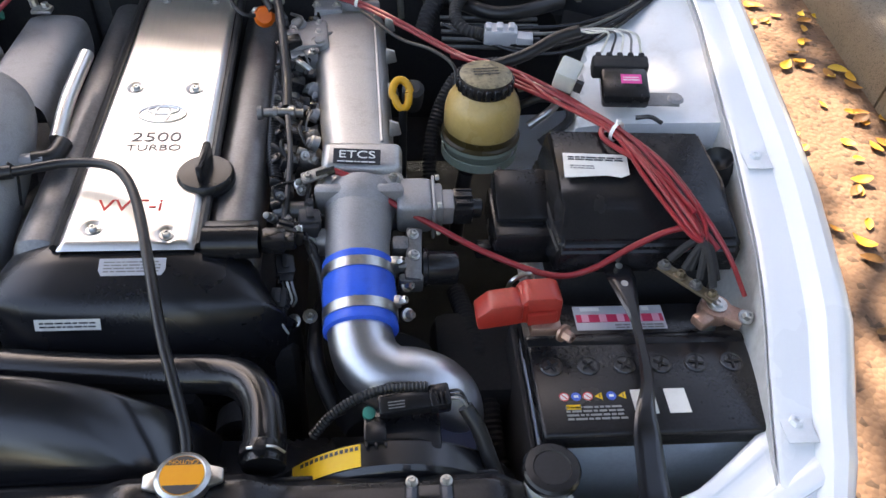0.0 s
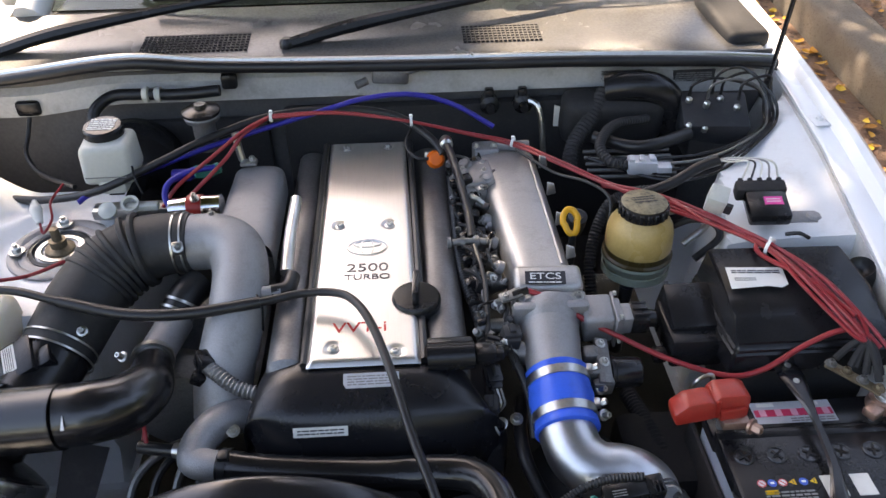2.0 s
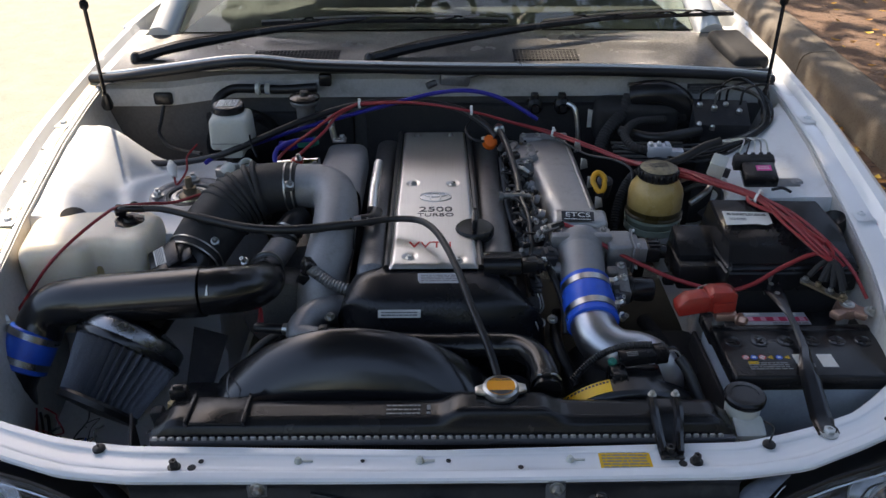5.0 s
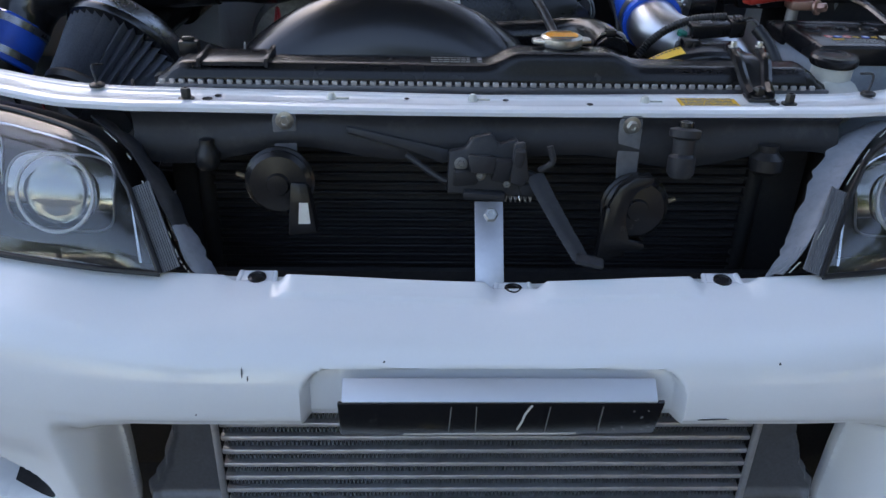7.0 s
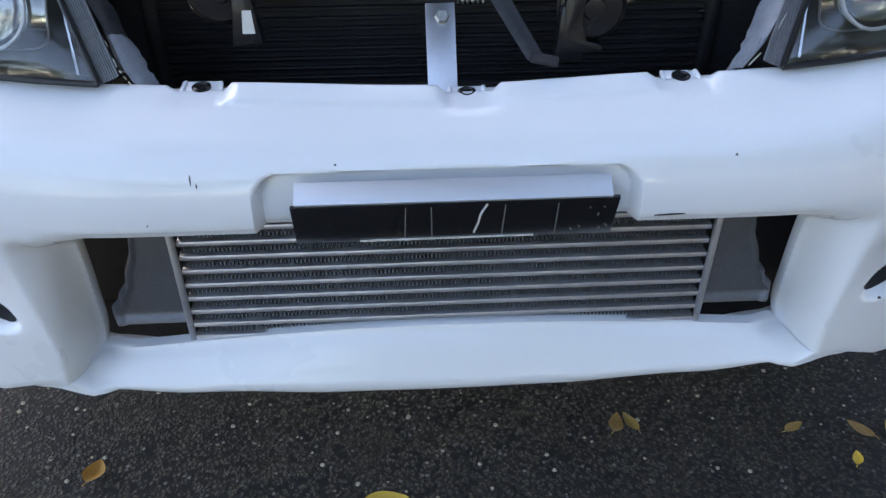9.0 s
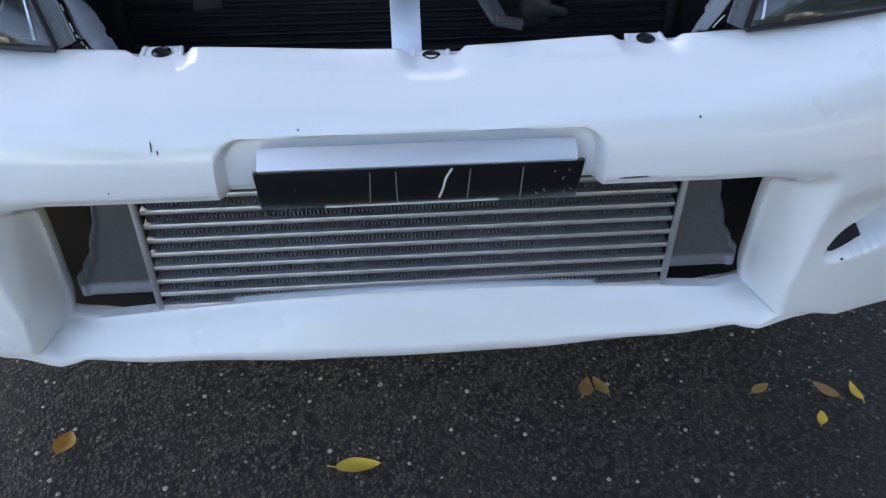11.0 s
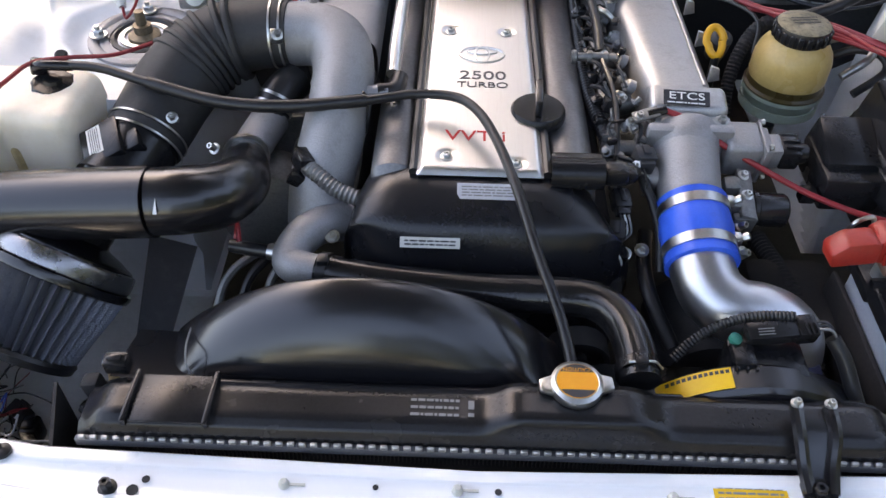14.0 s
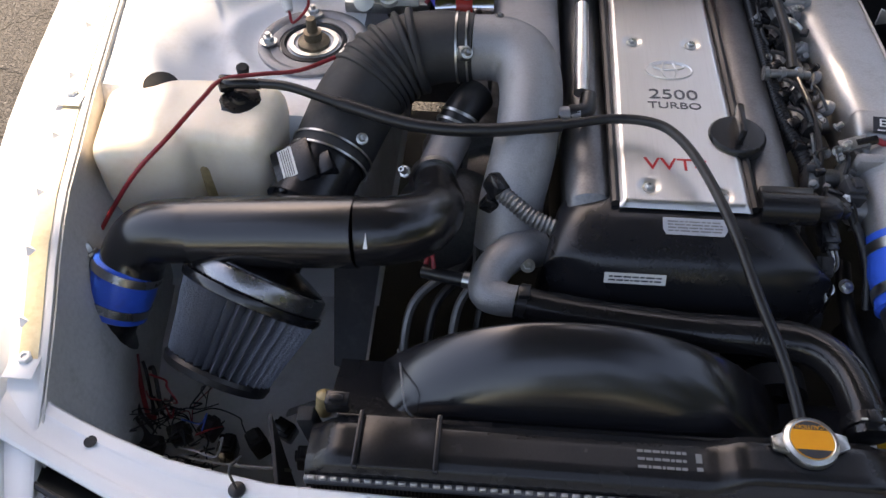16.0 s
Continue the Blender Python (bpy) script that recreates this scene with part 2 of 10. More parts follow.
LAMP_BLACK = mat("black_lamp_housing", (0.010, 0.010, 0.010), 0.35, vary=0.2, scale=12, fine=150, bump=0.03)
SATIN_DARK = mat("satin_grey_metal_band", (0.30, 0.30, 0.31), 0.28, metal=0.9, vary=0.1, scale=20, fine=300, bump=0.03)
NAVY = mat("navy_rubber", (0.008, 0.010, 0.045), 0.5, vary=0.15, scale=20, fine=200, bump=0.03)
PLEAT = mat("grey_filter_gauze", (0.16, 0.17, 0.20), 0.42, metal=0.5, vary=0.25, scale=30, fine=520, bump=0.6)
RUSTY = mat("rust_tinged_steel", (0.20, 0.16, 0.11), 0.45, metal=0.7, vary=0.25, scale=40, fine=250, bump=0.15, dirt=(0.12, 0.07, 0.03), dirt_amount=0.6)
STRIP = mat("satin_aluminium_strip", (0.62, 0.64, 0.67), 0.5, metal=0.7, vary=0.04, scale=8, fine=200, bump=0.02, stretch=(1, 30, 30))


def glass(name, tint=(0.9, 0.95, 0.95), rough=0.0, ior=1.45, clear=1.0):
    m = bpy.data.materials.new(name)
    m.use_nodes = True
    b = m.node_tree.nodes["Principled BSDF"]
    b.inputs["Base Color"].default_value = (*tint, 1)
    b.inputs["Roughness"].default_value = rough
    b.inputs["Transmission Weight"].default_value = clear
    b.inputs["IOR"].default_value = ior
    return m


GLASS = glass("aged_clear_polycarbonate", (0.86, 0.87, 0.86), 0.01, 1.5, 0.99)
SCREEN = glass("tinted_windscreen_glass", (0.55, 0.66, 0.6))
LENS = glass("projector_lens_glass", (0.95, 0.97, 0.95))


def ground_mat(name, a, b, c, s1, s2, bump, rough=0.85, cracks=0.0):
    """Granular ground: a voronoi of stones over noise."""
    m = bpy.data.materials.new(name)
    m.use_nodes = True
    nt = m.node_tree
    L = nt.links.new
    p = nt.nodes["Principled BSDF"]
    tc = nt.nodes.new("ShaderNodeTexCoord")
    vo = nt.nodes.new("ShaderNodeTexVoronoi")
    vo.inputs["Scale"].default_value = s2
    no = nt.nodes.new("ShaderNodeTexNoise")
    no.inputs["Scale"].default_value, no.inputs["Detail"].default_value = s1, 9
    L(tc.outputs["Object"], vo.inputs["Vector"])
    L(tc.outputs["Object"], no.inputs["Vector"])
    m1 = nt.nodes.new("ShaderNodeMix")
    m1.data_type = "RGBA"
    m1.inputs[6].default_value, m1.inputs[7].default_value = (*a, 1), (*b, 1)
    L(no.outputs[0], m1.inputs[0])
    hs = nt.nodes.new("ShaderNodeSeparateColor")
    L(vo.outputs["Color"], hs.inputs[0])
    rp = nt.nodes.new("ShaderNodeMapRange")
    rp.inputs["From Min"].default_value, rp.inputs["From Max"].default_value, rp.inputs["To Max"].default_value = 0.76, 1.0, 0.9
    L(hs.outputs[0], rp.inputs[0])
    m2 = nt.nodes.new("ShaderNodeMix")
    m2.data_type = "RGBA"
    m2.inputs[7].default_value = (*c, 1)
    L(rp.outputs[0], m2.inputs[0])
    L(m1.outputs[2], m2.inputs[6])
    out = m2.outputs[2]
    if cracks:
        wa = nt.nodes.new("ShaderNodeTexNoise")
        wa.inputs["Scale"].default_value, wa.inputs["Detail"].default_value = 5.0, 8
        L(tc.outputs["Object"], wa.inputs["Vector"])
        vm = nt.nodes.new("ShaderNodeVectorMath")
        vm.operation = "MULTIPLY_ADD"
        vm.inputs[1].default_value = (0.35, 0.35, 0.0)
        L(wa.outputs["Color"], vm.inputs[0])
        L(tc.outputs["Object"], vm.inputs[2])
        ve = nt.nodes.new("ShaderNodeTexVoronoi")
        ve.feature = "DISTANCE_TO_EDGE"
        ve.inputs["Scale"].default_value = 2.6
        L(vm.outputs[0], ve.inputs["Vector"])
        mr = nt.nodes.new("ShaderNodeMapRange")
        mr.inputs["From Min"].default_value, mr.inputs["From Max"].default_value = 0.0, cracks
        mr.inputs["To Min"].default_value, mr.inputs["To Max"].default_value = 0.85, 0.0
        L(ve.outputs["Distance"], mr.inputs[0])
        m3 = nt.nodes.new("ShaderNodeMix")
        m3.data_type = "RGBA"
        m3.inputs[7].default_value = (0.008, 0.008, 0.009, 1)
        L(mr.outputs[0], m3.inputs[0])
        L(out, m3.inputs[6])
        out = m3.outputs[2]
    L(out, p.inputs["Base Color"])
    p.inputs["Roughness"].default_value = rough
    bp = nt.nodes.new("ShaderNodeBump")
    bp.inputs["Strength"].default_value, bp.inputs["Distance"].default_value = bump, 0.006
    bp.invert = True
    L(vo.outputs["Distance"], bp.inputs["Height"])
    L(bp.outputs[0], p.inputs["Normal"])
    return m




def asphalt_mat(name):
    """Dark bound chippings: rough relief, scattered bright stones, damp patches and branching cracks."""
    m = bpy.data.materials.new(name)
    m.use_nodes = True
    nt = m.node_tree
    L = nt.links.new
    p = nt.nodes["Principled BSDF"]
    tc = nt.nodes.new("ShaderNodeTexCoord")

    def noise_at(scale, detail, rough=0.5):
        n = nt.nodes.new("ShaderNodeTexNoise")
        n.inputs["Scale"].default_value, n.inputs["Detail"].default_value, n.inputs["Roughness"].default_value = scale, detail, rough
        L(tc.outputs["Object"], n.inputs["Vector"])
        return n.outputs[0]

    def span(src, a, b, c, d):
        r = nt.nodes.new("ShaderNodeMapRange")
        for key, val in zip(("From Min", "From Max", "To Min", "To Max"), (a, b, c, d)):
            r.inputs[key].default_value = val
        L(src, r.inputs[0])
        return r.outputs[0]

    def blend(fac, a, b):
        x = nt.nodes.new("ShaderNodeMix")
        x.data_type = "RGBA"
        L(fac, x.inputs[0])
        for k, c in ((6, a), (7, b)):
            if isinstance(c, tuple):
                x.inputs[k].default_value = (*c, 1)
            else:
                L(c, x.inputs[k])
        return x.outputs[2]

    warp = nt.nodes.new("ShaderNodeTexNoise")
    warp.inputs["Scale"].default_value, warp.inputs["Detail"].default_value = 160.0, 3
    L(tc.outputs["Object"], warp.inputs["Vector"])
    bent = nt.nodes.new("ShaderNodeVectorMath")
    bent.operation = "MULTIPLY_ADD"
    bent.inputs[1].default_value = (0.006, 0.006, 0.0)
    L(warp.outputs["Color"], bent.inputs[0])
    L(tc.outputs["Object"], bent.inputs[2])
    chip = nt.nodes.new("ShaderNodeTexVoronoi")
    chip.inputs["Scale"].default_value = 165.0
    L(bent.outputs[0], chip.inputs["Vector"])
    tone = nt.nodes.new("ShaderNodeSeparateColor")
    L(chip.outputs["Color"], tone.inputs[0])
    grain = span(chip.outputs["Distance"], 0.0, 0.6, 1.0, 0.0)
    patch = noise_at(2.2, 6, 0.6)
    col = blend(span(tone.outputs[1], 0.3, 1.0, 0.0, 1.0), (0.0024, 0.0027, 0.0042), (0.0140, 0.0158, 0.0235))
    col = blend(span(grain, 0.15, 0.55, 0.85, 0.0), col, (0.002, 0.002, 0.003))
    col = blend(span(patch, 0.42, 0.66, 0.0, 0.6), col, (0.005, 0.005, 0.0065))
    vo = nt.nodes.new("ShaderNodeTexVoronoi")
    vo.inputs["Scale"].default_value = 130.0
    L(tc.outputs["Object"], vo.inputs["Vector"])
    hue = nt.nodes.new("ShaderNodeSeparateColor")
    L(vo.outputs["Color"], hue.inputs[0])
    pick = nt.nodes.new("ShaderNodeMath")
    pick.operation = "MULTIPLY"
    L(span(hue.outputs[0], 0.90, 0.97, 0.0, 1.0), pick.inputs[0])
    L(span(vo.outputs["Distance"], 0.30, 0.42, 1.0, 0.0), pick.inputs[1])
    col = blend(pick.outputs[0], col, (0.12, 0.12, 0.125))
    wa = nt.nodes.new("ShaderNodeTexNoise")
    wa.inputs["Scale"].default_value, wa.inputs["Detail"].default_value = 7.0, 9
    L(tc.outputs["Object"], wa.inputs["Vector"])
    vm = nt.nodes.new("ShaderNodeVectorMath")
    vm.operation = "MULTIPLY_ADD"
    vm.inputs[1].default_value = (0.42, 0.42, 0.0)
    L(wa.outputs["Color"], vm.inputs[0])
    L(tc.outputs["Object"], vm.inputs[2])
    ve = nt.nodes.new("ShaderNodeTexVoronoi")
    ve.feature = "DISTANCE_TO_EDGE"
    ve.inputs["Scale"].default_value = 3.4
    L(vm.outputs[0], ve.inputs["Vector"])
    crack = span(ve.outputs["Distance"], 0.012, 0.035, 0.9, 0.0)
    col = blend(crack, col, (0.002, 0.002, 0.003))
    L(col, p.inputs["Base Color"])
    L(span(grain, 0.3, 0.7, 0.75, 0.42), p.inputs["Roughness"])
    height = nt.nodes.new("ShaderNodeMath")
    height.operation = "SUBTRACT"
    L(grain, height.inputs[0])
    L(crack, height.inputs[1])
    bp = nt.nodes.new("ShaderNodeBump")
    bp.inputs["Strength"].default_value, bp.inputs["Distance"].default_value = 1.0, 0.006
    L(height.outputs[0], bp.inputs["Height"])
    L(bp.outputs[0], p.inputs["Normal"])
    return m


ASPHALT = asphalt_mat("worn_asphalt")
LEAF_LEMON = mat("lemon_leaf", (0.62, 0.40, 0.05), 0.5, vary=0.2, scale=60, fine=300, bump=0.05, dirt=(0.35, 0.22, 0.05), dirt_amount=0.35)
LEAF_RUST = mat("rust_leaf", (0.42, 0.20, 0.035), 0.55, vary=0.25, scale=60, fine=300, bump=0.05, dirt=(0.22, 0.08, 0.02), dirt_amount=0.5)
LEAF_BROWN = mat("brown_leaf", (0.30, 0.17, 0.05), 0.55, vary=0.3, scale=60, fine=300, bump=0.05, dirt=(0.12, 0.05, 0.02), dirt_amount=0.7)
LEAF_OLIVE = mat("olive_leaf", (0.29, 0.18, 0.05), 0.5, vary=0.25, scale=60, fine=300, bump=0.05, dirt=(0.12, 0.11, 0.03), dirt_amount=0.5)
SOIL = ground_mat("brown_earth", (0.11, 0.066, 0.045), (0.22, 0.135, 0.09), (0.06, 0.04, 0.03), 5.0, 60.0, 0.8, 0.95)
KERB = ground_mat("dirty_brown_concrete", (0.12, 0.10, 0.08), (0.22, 0.19, 0.155), (0.09, 0.075, 0.06), 6.0, 200.0, 0.35, 0.9)
CONCRETE = ground_mat("weathered_concrete", (0.26, 0.23, 0.19), (0.40, 0.37, 0.32), (0.2, 0.18, 0.15), 7.0, 220.0, 0.3, 0.9)


def leaf_mat():
    m = bpy.data.materials.new("fallen_leaf")
    m.use_nodes = True
    nt = m.node_tree
    p = nt.nodes["Principled BSDF"]
    oi = nt.nodes.new("ShaderNodeObjectInfo")
    gi = nt.nodes.new("ShaderNodeNewGeometry")
    ad = nt.nodes.new("ShaderNodeMath")
    ad.operation = "ADD"
    nt.links.new(oi.outputs["Random"], ad.inputs[0])
    nt.links.new(gi.outputs["Random Per Island"], ad.inputs[1])
    fr = nt.nodes.new("ShaderNodeMath")
    fr.operation = "FRACT"
    nt.links.new(ad.outputs[0], fr.inputs[0])
    cr = nt.nodes.new("ShaderNodeValToRGB")
    cr.color_ramp.elements[0].color = (0.80, 0.56, 0.06, 1)
    cr.color_ramp.elements[1].color = (0.16, 0.075, 0.03, 1)
    e = cr.color_ramp.elements.new(0.45)
    e.color = (0.66, 0.30, 0.03, 1)
    nt.links.new(fr.outputs[0], cr.inputs[0])
    tc = nt.nodes.new("ShaderNodeTexCoord")
    no = nt.nodes.new("ShaderNodeTexNoise")
    no.inputs["Scale"].default_value = 90
    nt.links.new(tc.outputs["Object"], no.inputs["Vector"])
    mx = nt.nodes.new("ShaderNodeMix")
    mx.data_type, mx.blend_type = "RGBA", "MULTIPLY"
    mx.inputs[0].default_value = 0.4
    nt.links.new(cr.outputs[0], mx.inputs[6])
    nt.links.new(no.outputs[0], mx.inputs[7])
    nt.links.new(mx.outputs[2], p.inputs["Base Color"])
    p.inputs["Roughness"].default_value = 0.6
    return m


LEAF = leaf_mat()


# ---------------------------------------------------------------- shape helpers
def V(*a):
    return Vector(a)


def mesh_of(name, bm, material, sharp=38):
    me = bpy.data.meshes.new(name)
    bmesh.ops.recalc_face_normals(bm, faces=bm.faces)
    bm.to_mesh(me)
    bm.free()
    for p in me.polygons:
        p.use_smooth = True
    me.set_sharp_from_angle(angle=radians(sharp))
    for m in (material if isinstance(material, (list, tuple)) else [material]):
        me.materials.append(m)
    return me


def origin(ob):
    o = Vector((0, 0, 0))
    while ob:
        o += ob.location
        ob = ob.parent
    return o


def thing(name, loc, label, category, group="", kind=""):
    ob = new(name)
    ob.location = loc
    ob.empty_display_size = 0.05
    return tagged(ob, label, category, group, kind)


def part(name, bm, material, parent, label="", sharp=38):
    o = origin(parent)
    bm.transform(Matrix.Translation(-o))
    ob = new(name, mesh_of(name, bm, material, sharp))
    ob.parent = parent
    if label:
        ob["label"] = label
    return ob


def solo(name, bm, material, label, category, group="", kind="", sharp=38):
    cs = [v.co for v in bm.verts]
    o = Vector(((min(c.x for c in cs) + max(c.x for c in cs)) / 2, (min(c.y for c in cs) + max(c.y for c in cs)) / 2, min(c.z for c in cs)))
    bm.transform(Matrix.Translation(-o))
    ob = new(name, mesh_of(name, bm, material, sharp))
    ob.location = o
    return tagged(ob, label, category, group, kind)


def B():
    return bmesh.new()


def rot(rx=0, ry=0, rz=0):
    return Euler((radians(rx), radians(ry), radians(rz))).to_matrix().to_4x4()


def box(bm, c, size, r=None, bevel=0.0, seg=2, taper=None):
    """A box with rounded edges; taper scales its top in x and y."""
    b2 = bmesh.new()
    bmesh.ops.create_cube(b2, size=1)
    for v in b2.verts:
        v.co = V(v.co.x * size[0], v.co.y * size[1], v.co.z * size[2])
        if taper and v.co.z > 0:
            v.co.x *= taper[0]
            v.co.y *= taper[1]
    if bevel:
        bmesh.ops.bevel(b2, geom=list(b2.edges), offset=bevel, segments=seg, affect="EDGES", profile=0.5)
    b2.transform(Matrix.Translation(c) @ (r or Matrix.Identity(4)))
    add(bm, b2)
    return bm


def add(bm, b2):
    me = bpy.data.meshes.new("tmp")
    b2.to_mesh(me)
    b2.free()
    bm.from_mesh(me)
    bpy.data.meshes.remove(me)
    return bm


def smooth_path(pts, sub=8):
    pts = [Vector(p) for p in pts]
    if len(pts) < 3:
        return pts
    out = []
    ex = [pts[0] * 2 - pts[1]] + pts + [pts[-1] * 2 - pts[-2]]
    for i in range(1, len(ex) - 2):
        p0, p1, p2, p3 = ex[i - 1:i + 3]
        for k in range(sub):
            t = k / sub
            out.append(0.5 * ((2 * p1) + (p2 - p0) * t + (2 * p0 - 5 * p1 + 4 * p2 - p3) * t * t + (3 * p1 - p0 - 3 * p2 + p3) * t ** 3))
    out.append(pts[-1])
    return out


def tube(bm, pts, r, n=14, sub=8, caps=True, radii=None, ripple=None, smooth=True):
    """A round tube along a smooth line; radii gives a radius for each given point, ripple=(depth, pitch) corrugates it."""
    P = smooth_path(pts, sub) if smooth else [Vector(p) for p in pts]
    if radii:
        R = []
        k = len(pts) - 1
        for i in range(len(P)):
            u = i / (len(P) - 1) * k
            a = min(int(u), k - 1)
            R.append(radii[a] + (radii[a + 1] - radii[a]) * (u - a))
    else:
        R = [r] * len(P)
    if ripple:
        Q, RR = [], []
        total = sum((P[i + 1] - P[i]).length for i in range(len(P) - 1))
        steps = max(8, int(total / ripple[1] * 4))
        cum = [0.0]
        for i in range(len(P) - 1):
            cum.append(cum[-1] + (P[i + 1] - P[i]).length)
        for s_ in range(steps + 1):
            d = total * s_ / steps
            i = max(j for j in range(len(cum)) if cum[j] <= d + 1e-9)
            i = min(i, len(P) - 2)
            f = (d - cum[i]) / max(1e-9, cum[i + 1] - cum[i])
            Q.append(P[i].lerp(P[i + 1], f))
            RR.append(R[i] + (R[i + 1] - R[i]) * f + ripple[0] * (0.5 + 0.5 * math.sin(2 * math.pi * d / ripple[1])) - ripple[0])
        P, R = Q, RR
    t0 = (P[1] - P[0]).normalized()
    nrm = t0.orthogonal().normalized()
    rings = []
    for i, p in enumerate(P):
        t = (P[min(i + 1, len(P) - 1)] - P[max(i - 1, 0)]).normalized()
        nrm = (nrm - t * nrm.dot(t)).normalized()
        bn = t.cross(nrm)
        rings.append([bm.verts.new(p + (nrm * math.cos(2 * math.pi * k / n) + bn * math.sin(2 * math.pi * k / n)) * R[i]) for k in range(n)])
    for a, b in zip(rings, rings[1:]):
        for k in range(n):
            bm.faces.new((a[k], a[(k + 1) % n], b[(k + 1) % n], b[k]))
    if caps:
        bm.faces.new(rings[0][::-1])
        bm.faces.new(rings[-1])
    return bm


def lathe(bm, base, axis, prof, n=28, wobble=None):
    """Turn a profile of (radius, height) round an axis that starts at base."""
    base, axis = Vector(base), Vector(axis).normalized()
    q = axis.to_track_quat("Z", "Y").to_matrix()
    rings = []
    for r, h in prof:
        ring = []
        for k in range(n):
            a = 2 * math.pi * k / n
            rr = r * (1 + (wobble[0] * math.cos(wobble[1] * a) if wobble else 0))
            ring.append(bm.verts.new(base + q @ V(rr * math.cos(a), rr * math.sin(a), h)))
        rings.append(ring)
    for a, b in zip(rings, rings[1:]):
        for k in range(n):
            bm.faces.new((a[k], a[(k + 1) % n], b[(k + 1) % n], b[k]))
    if prof[0][0] > 1e-5:
        bm.faces.new(rings[0][::-1])
    if prof[-1][0] > 1e-5:
        bm.faces.new(rings[-1])
    bmesh.ops.remove_doubles(bm, verts=bm.verts, dist=1e-6)
    return bm


def ring_band(bm, c, axis, r, w, th, n=28):
    """A flat clamp band round an axis."""
    return lathe_open(bm, c, axis, [(r, -w / 2), (r + th, -w / 2), (r + th, w / 2), (r, w / 2), (r, -w / 2)], n)


def lathe_open(bm, base, axis, prof, n=28):
    base, axis = Vector(base), Vector(axis).normalized()
    q = axis.to_track_quat("Z", "Y").to_matrix()
    rings = [[bm.verts.new(base + q @ V(r * math.cos(2 * math.pi * k / n), r * math.sin(2 * math.pi * k / n), h)) for k in range(n)] for r, h in prof]
    for a, b in zip(rings, rings[1:]):
        for k in range(n):
            bm.faces.new((a[k], a[(k + 1) % n], b[(k + 1) % n], b[k]))
    return bm


def bolt(bm, p, axis=(0, 0, 1), r=0.007, h=0.006, washer=True):
    p, ax = Vector(p), Vector(axis).normalized()
    if washer:
        lathe(bm, p, ax, [(r * 1.55, 0), (r * 1.55, h * 0.3), (r * 1.2, h * 0.36)], 16)
    lathe(bm, p + ax * h * 0.3, ax, [(r, 0), (r, h * 0.8), (r * 0.82, h), (r * 0.45, h), (r * 0.4, h * 0.6), (0, h * 0.6)], 6)
    return bm


def prism(bm, poly, m, th, bevel=0.0, seg=2):
    """Extrude a flat outline (x, y) by th along z, then place it by m."""
    b2 = bmesh.new()
    a = [b2.verts.new((x, y, 0)) for x, y in poly]
    b = [b2.verts.new((x, y, th)) for x, y in poly]
    n = len(poly)
    b2.faces.new(a[::-1])
    b2.faces.new(b)
    for i in range(n):
        b2.faces.new((a[i], a[(i + 1) % n], b[(i + 1) % n], b[i]))
    bmesh.ops.recalc_face_normals(b2, faces=b2.faces)
    if bevel:
        bmesh.ops.bevel(b2, geom=list(b2.edges), offset=bevel, segments=seg, affect="EDGES", profile=0.5)
    b2.transform(m)
    return add(bm, b2)


def frame_at(p, xdir, up):
    """A pose at p whose x runs along xdir and whose z runs along up."""
    x, z = Vector(xdir).normalized(), Vector(up).normalized()
    y = z.cross(x).normalized()
    x = y.cross(z)
    m = Matrix((x, y, z)).transposed().to_4x4()
    return Matrix.Translation(p) @ m


def grid(bm, f, nu, nv, skip=None, closed=False):
    """A sheet of nu x nv cells from f(u, v) with u, v in 0..1."""
    vs = [[bm.verts.new(f(i / nu, j / nv)) for j in range(nv + 1)] for i in range(nu + 1)]
    for i in range(nu):
        for j in range(nv):
            if not skip or not skip((i + 0.5) / nu, (j + 0.5) / nv):
                bm.faces.new((vs[i][j], vs[i + 1][j], vs[i + 1][j + 1], vs[i][j + 1]))
    return bm


def thick(bm, d):
    """Give a sheet a thickness of d on its back."""
    bmesh.ops.recalc_face_normals(bm, faces=bm.faces)
    bmesh.ops.solidify(bm, geom=list(bm.faces), thickness=d)
    return bm


def sstep(a, b, x):
    t = max(0.0, min(1.0, (x - a) / (b - a)))
    return t * t * (3 - 2 * t)


def lerp_list(x, pts):
    """Piecewise linear through (x, y) pairs."""
    if x <= pts[0][0]:
        return pts[0][1]
    for (a, ya), (b, yb) in zip(pts, pts[1:]):
        if x <= b:
            return ya + (yb - ya) * (x - a) / (b - a)
    return pts[-1][1]


def soft_list(x, pts):
    if x <= pts[0][0]:
        return pts[0][1]
    for (a, ya), (b, yb) in zip(pts, pts[1:]):
        if x <= b:
            return ya + (yb - ya) * sstep(a, b, x)
    return pts[-1][1]


def text_part(s, m, size, material, parent, name="lettering", align="CENTER", depth=0.0006, stretch=1.0):
    cu = bpy.data.curves.new("t", "FONT")
    cu.body, cu.size, cu.align_x, cu.align_y, cu.extrude = s, size, align, "CENTER", depth
    tmp = bpy.data.objects.new("t", cu)
    me = bpy.data.meshes.new_from_object(tmp)
    bm = B()
    bm.from_mesh(me)
    bpy.data.objects.remove(tmp)
    bpy.data.meshes.remove(me)
    bm.transform(m @ Matrix.Diagonal((stretch, 1, 1, 1)))
    return part(name, bm, material, parent)


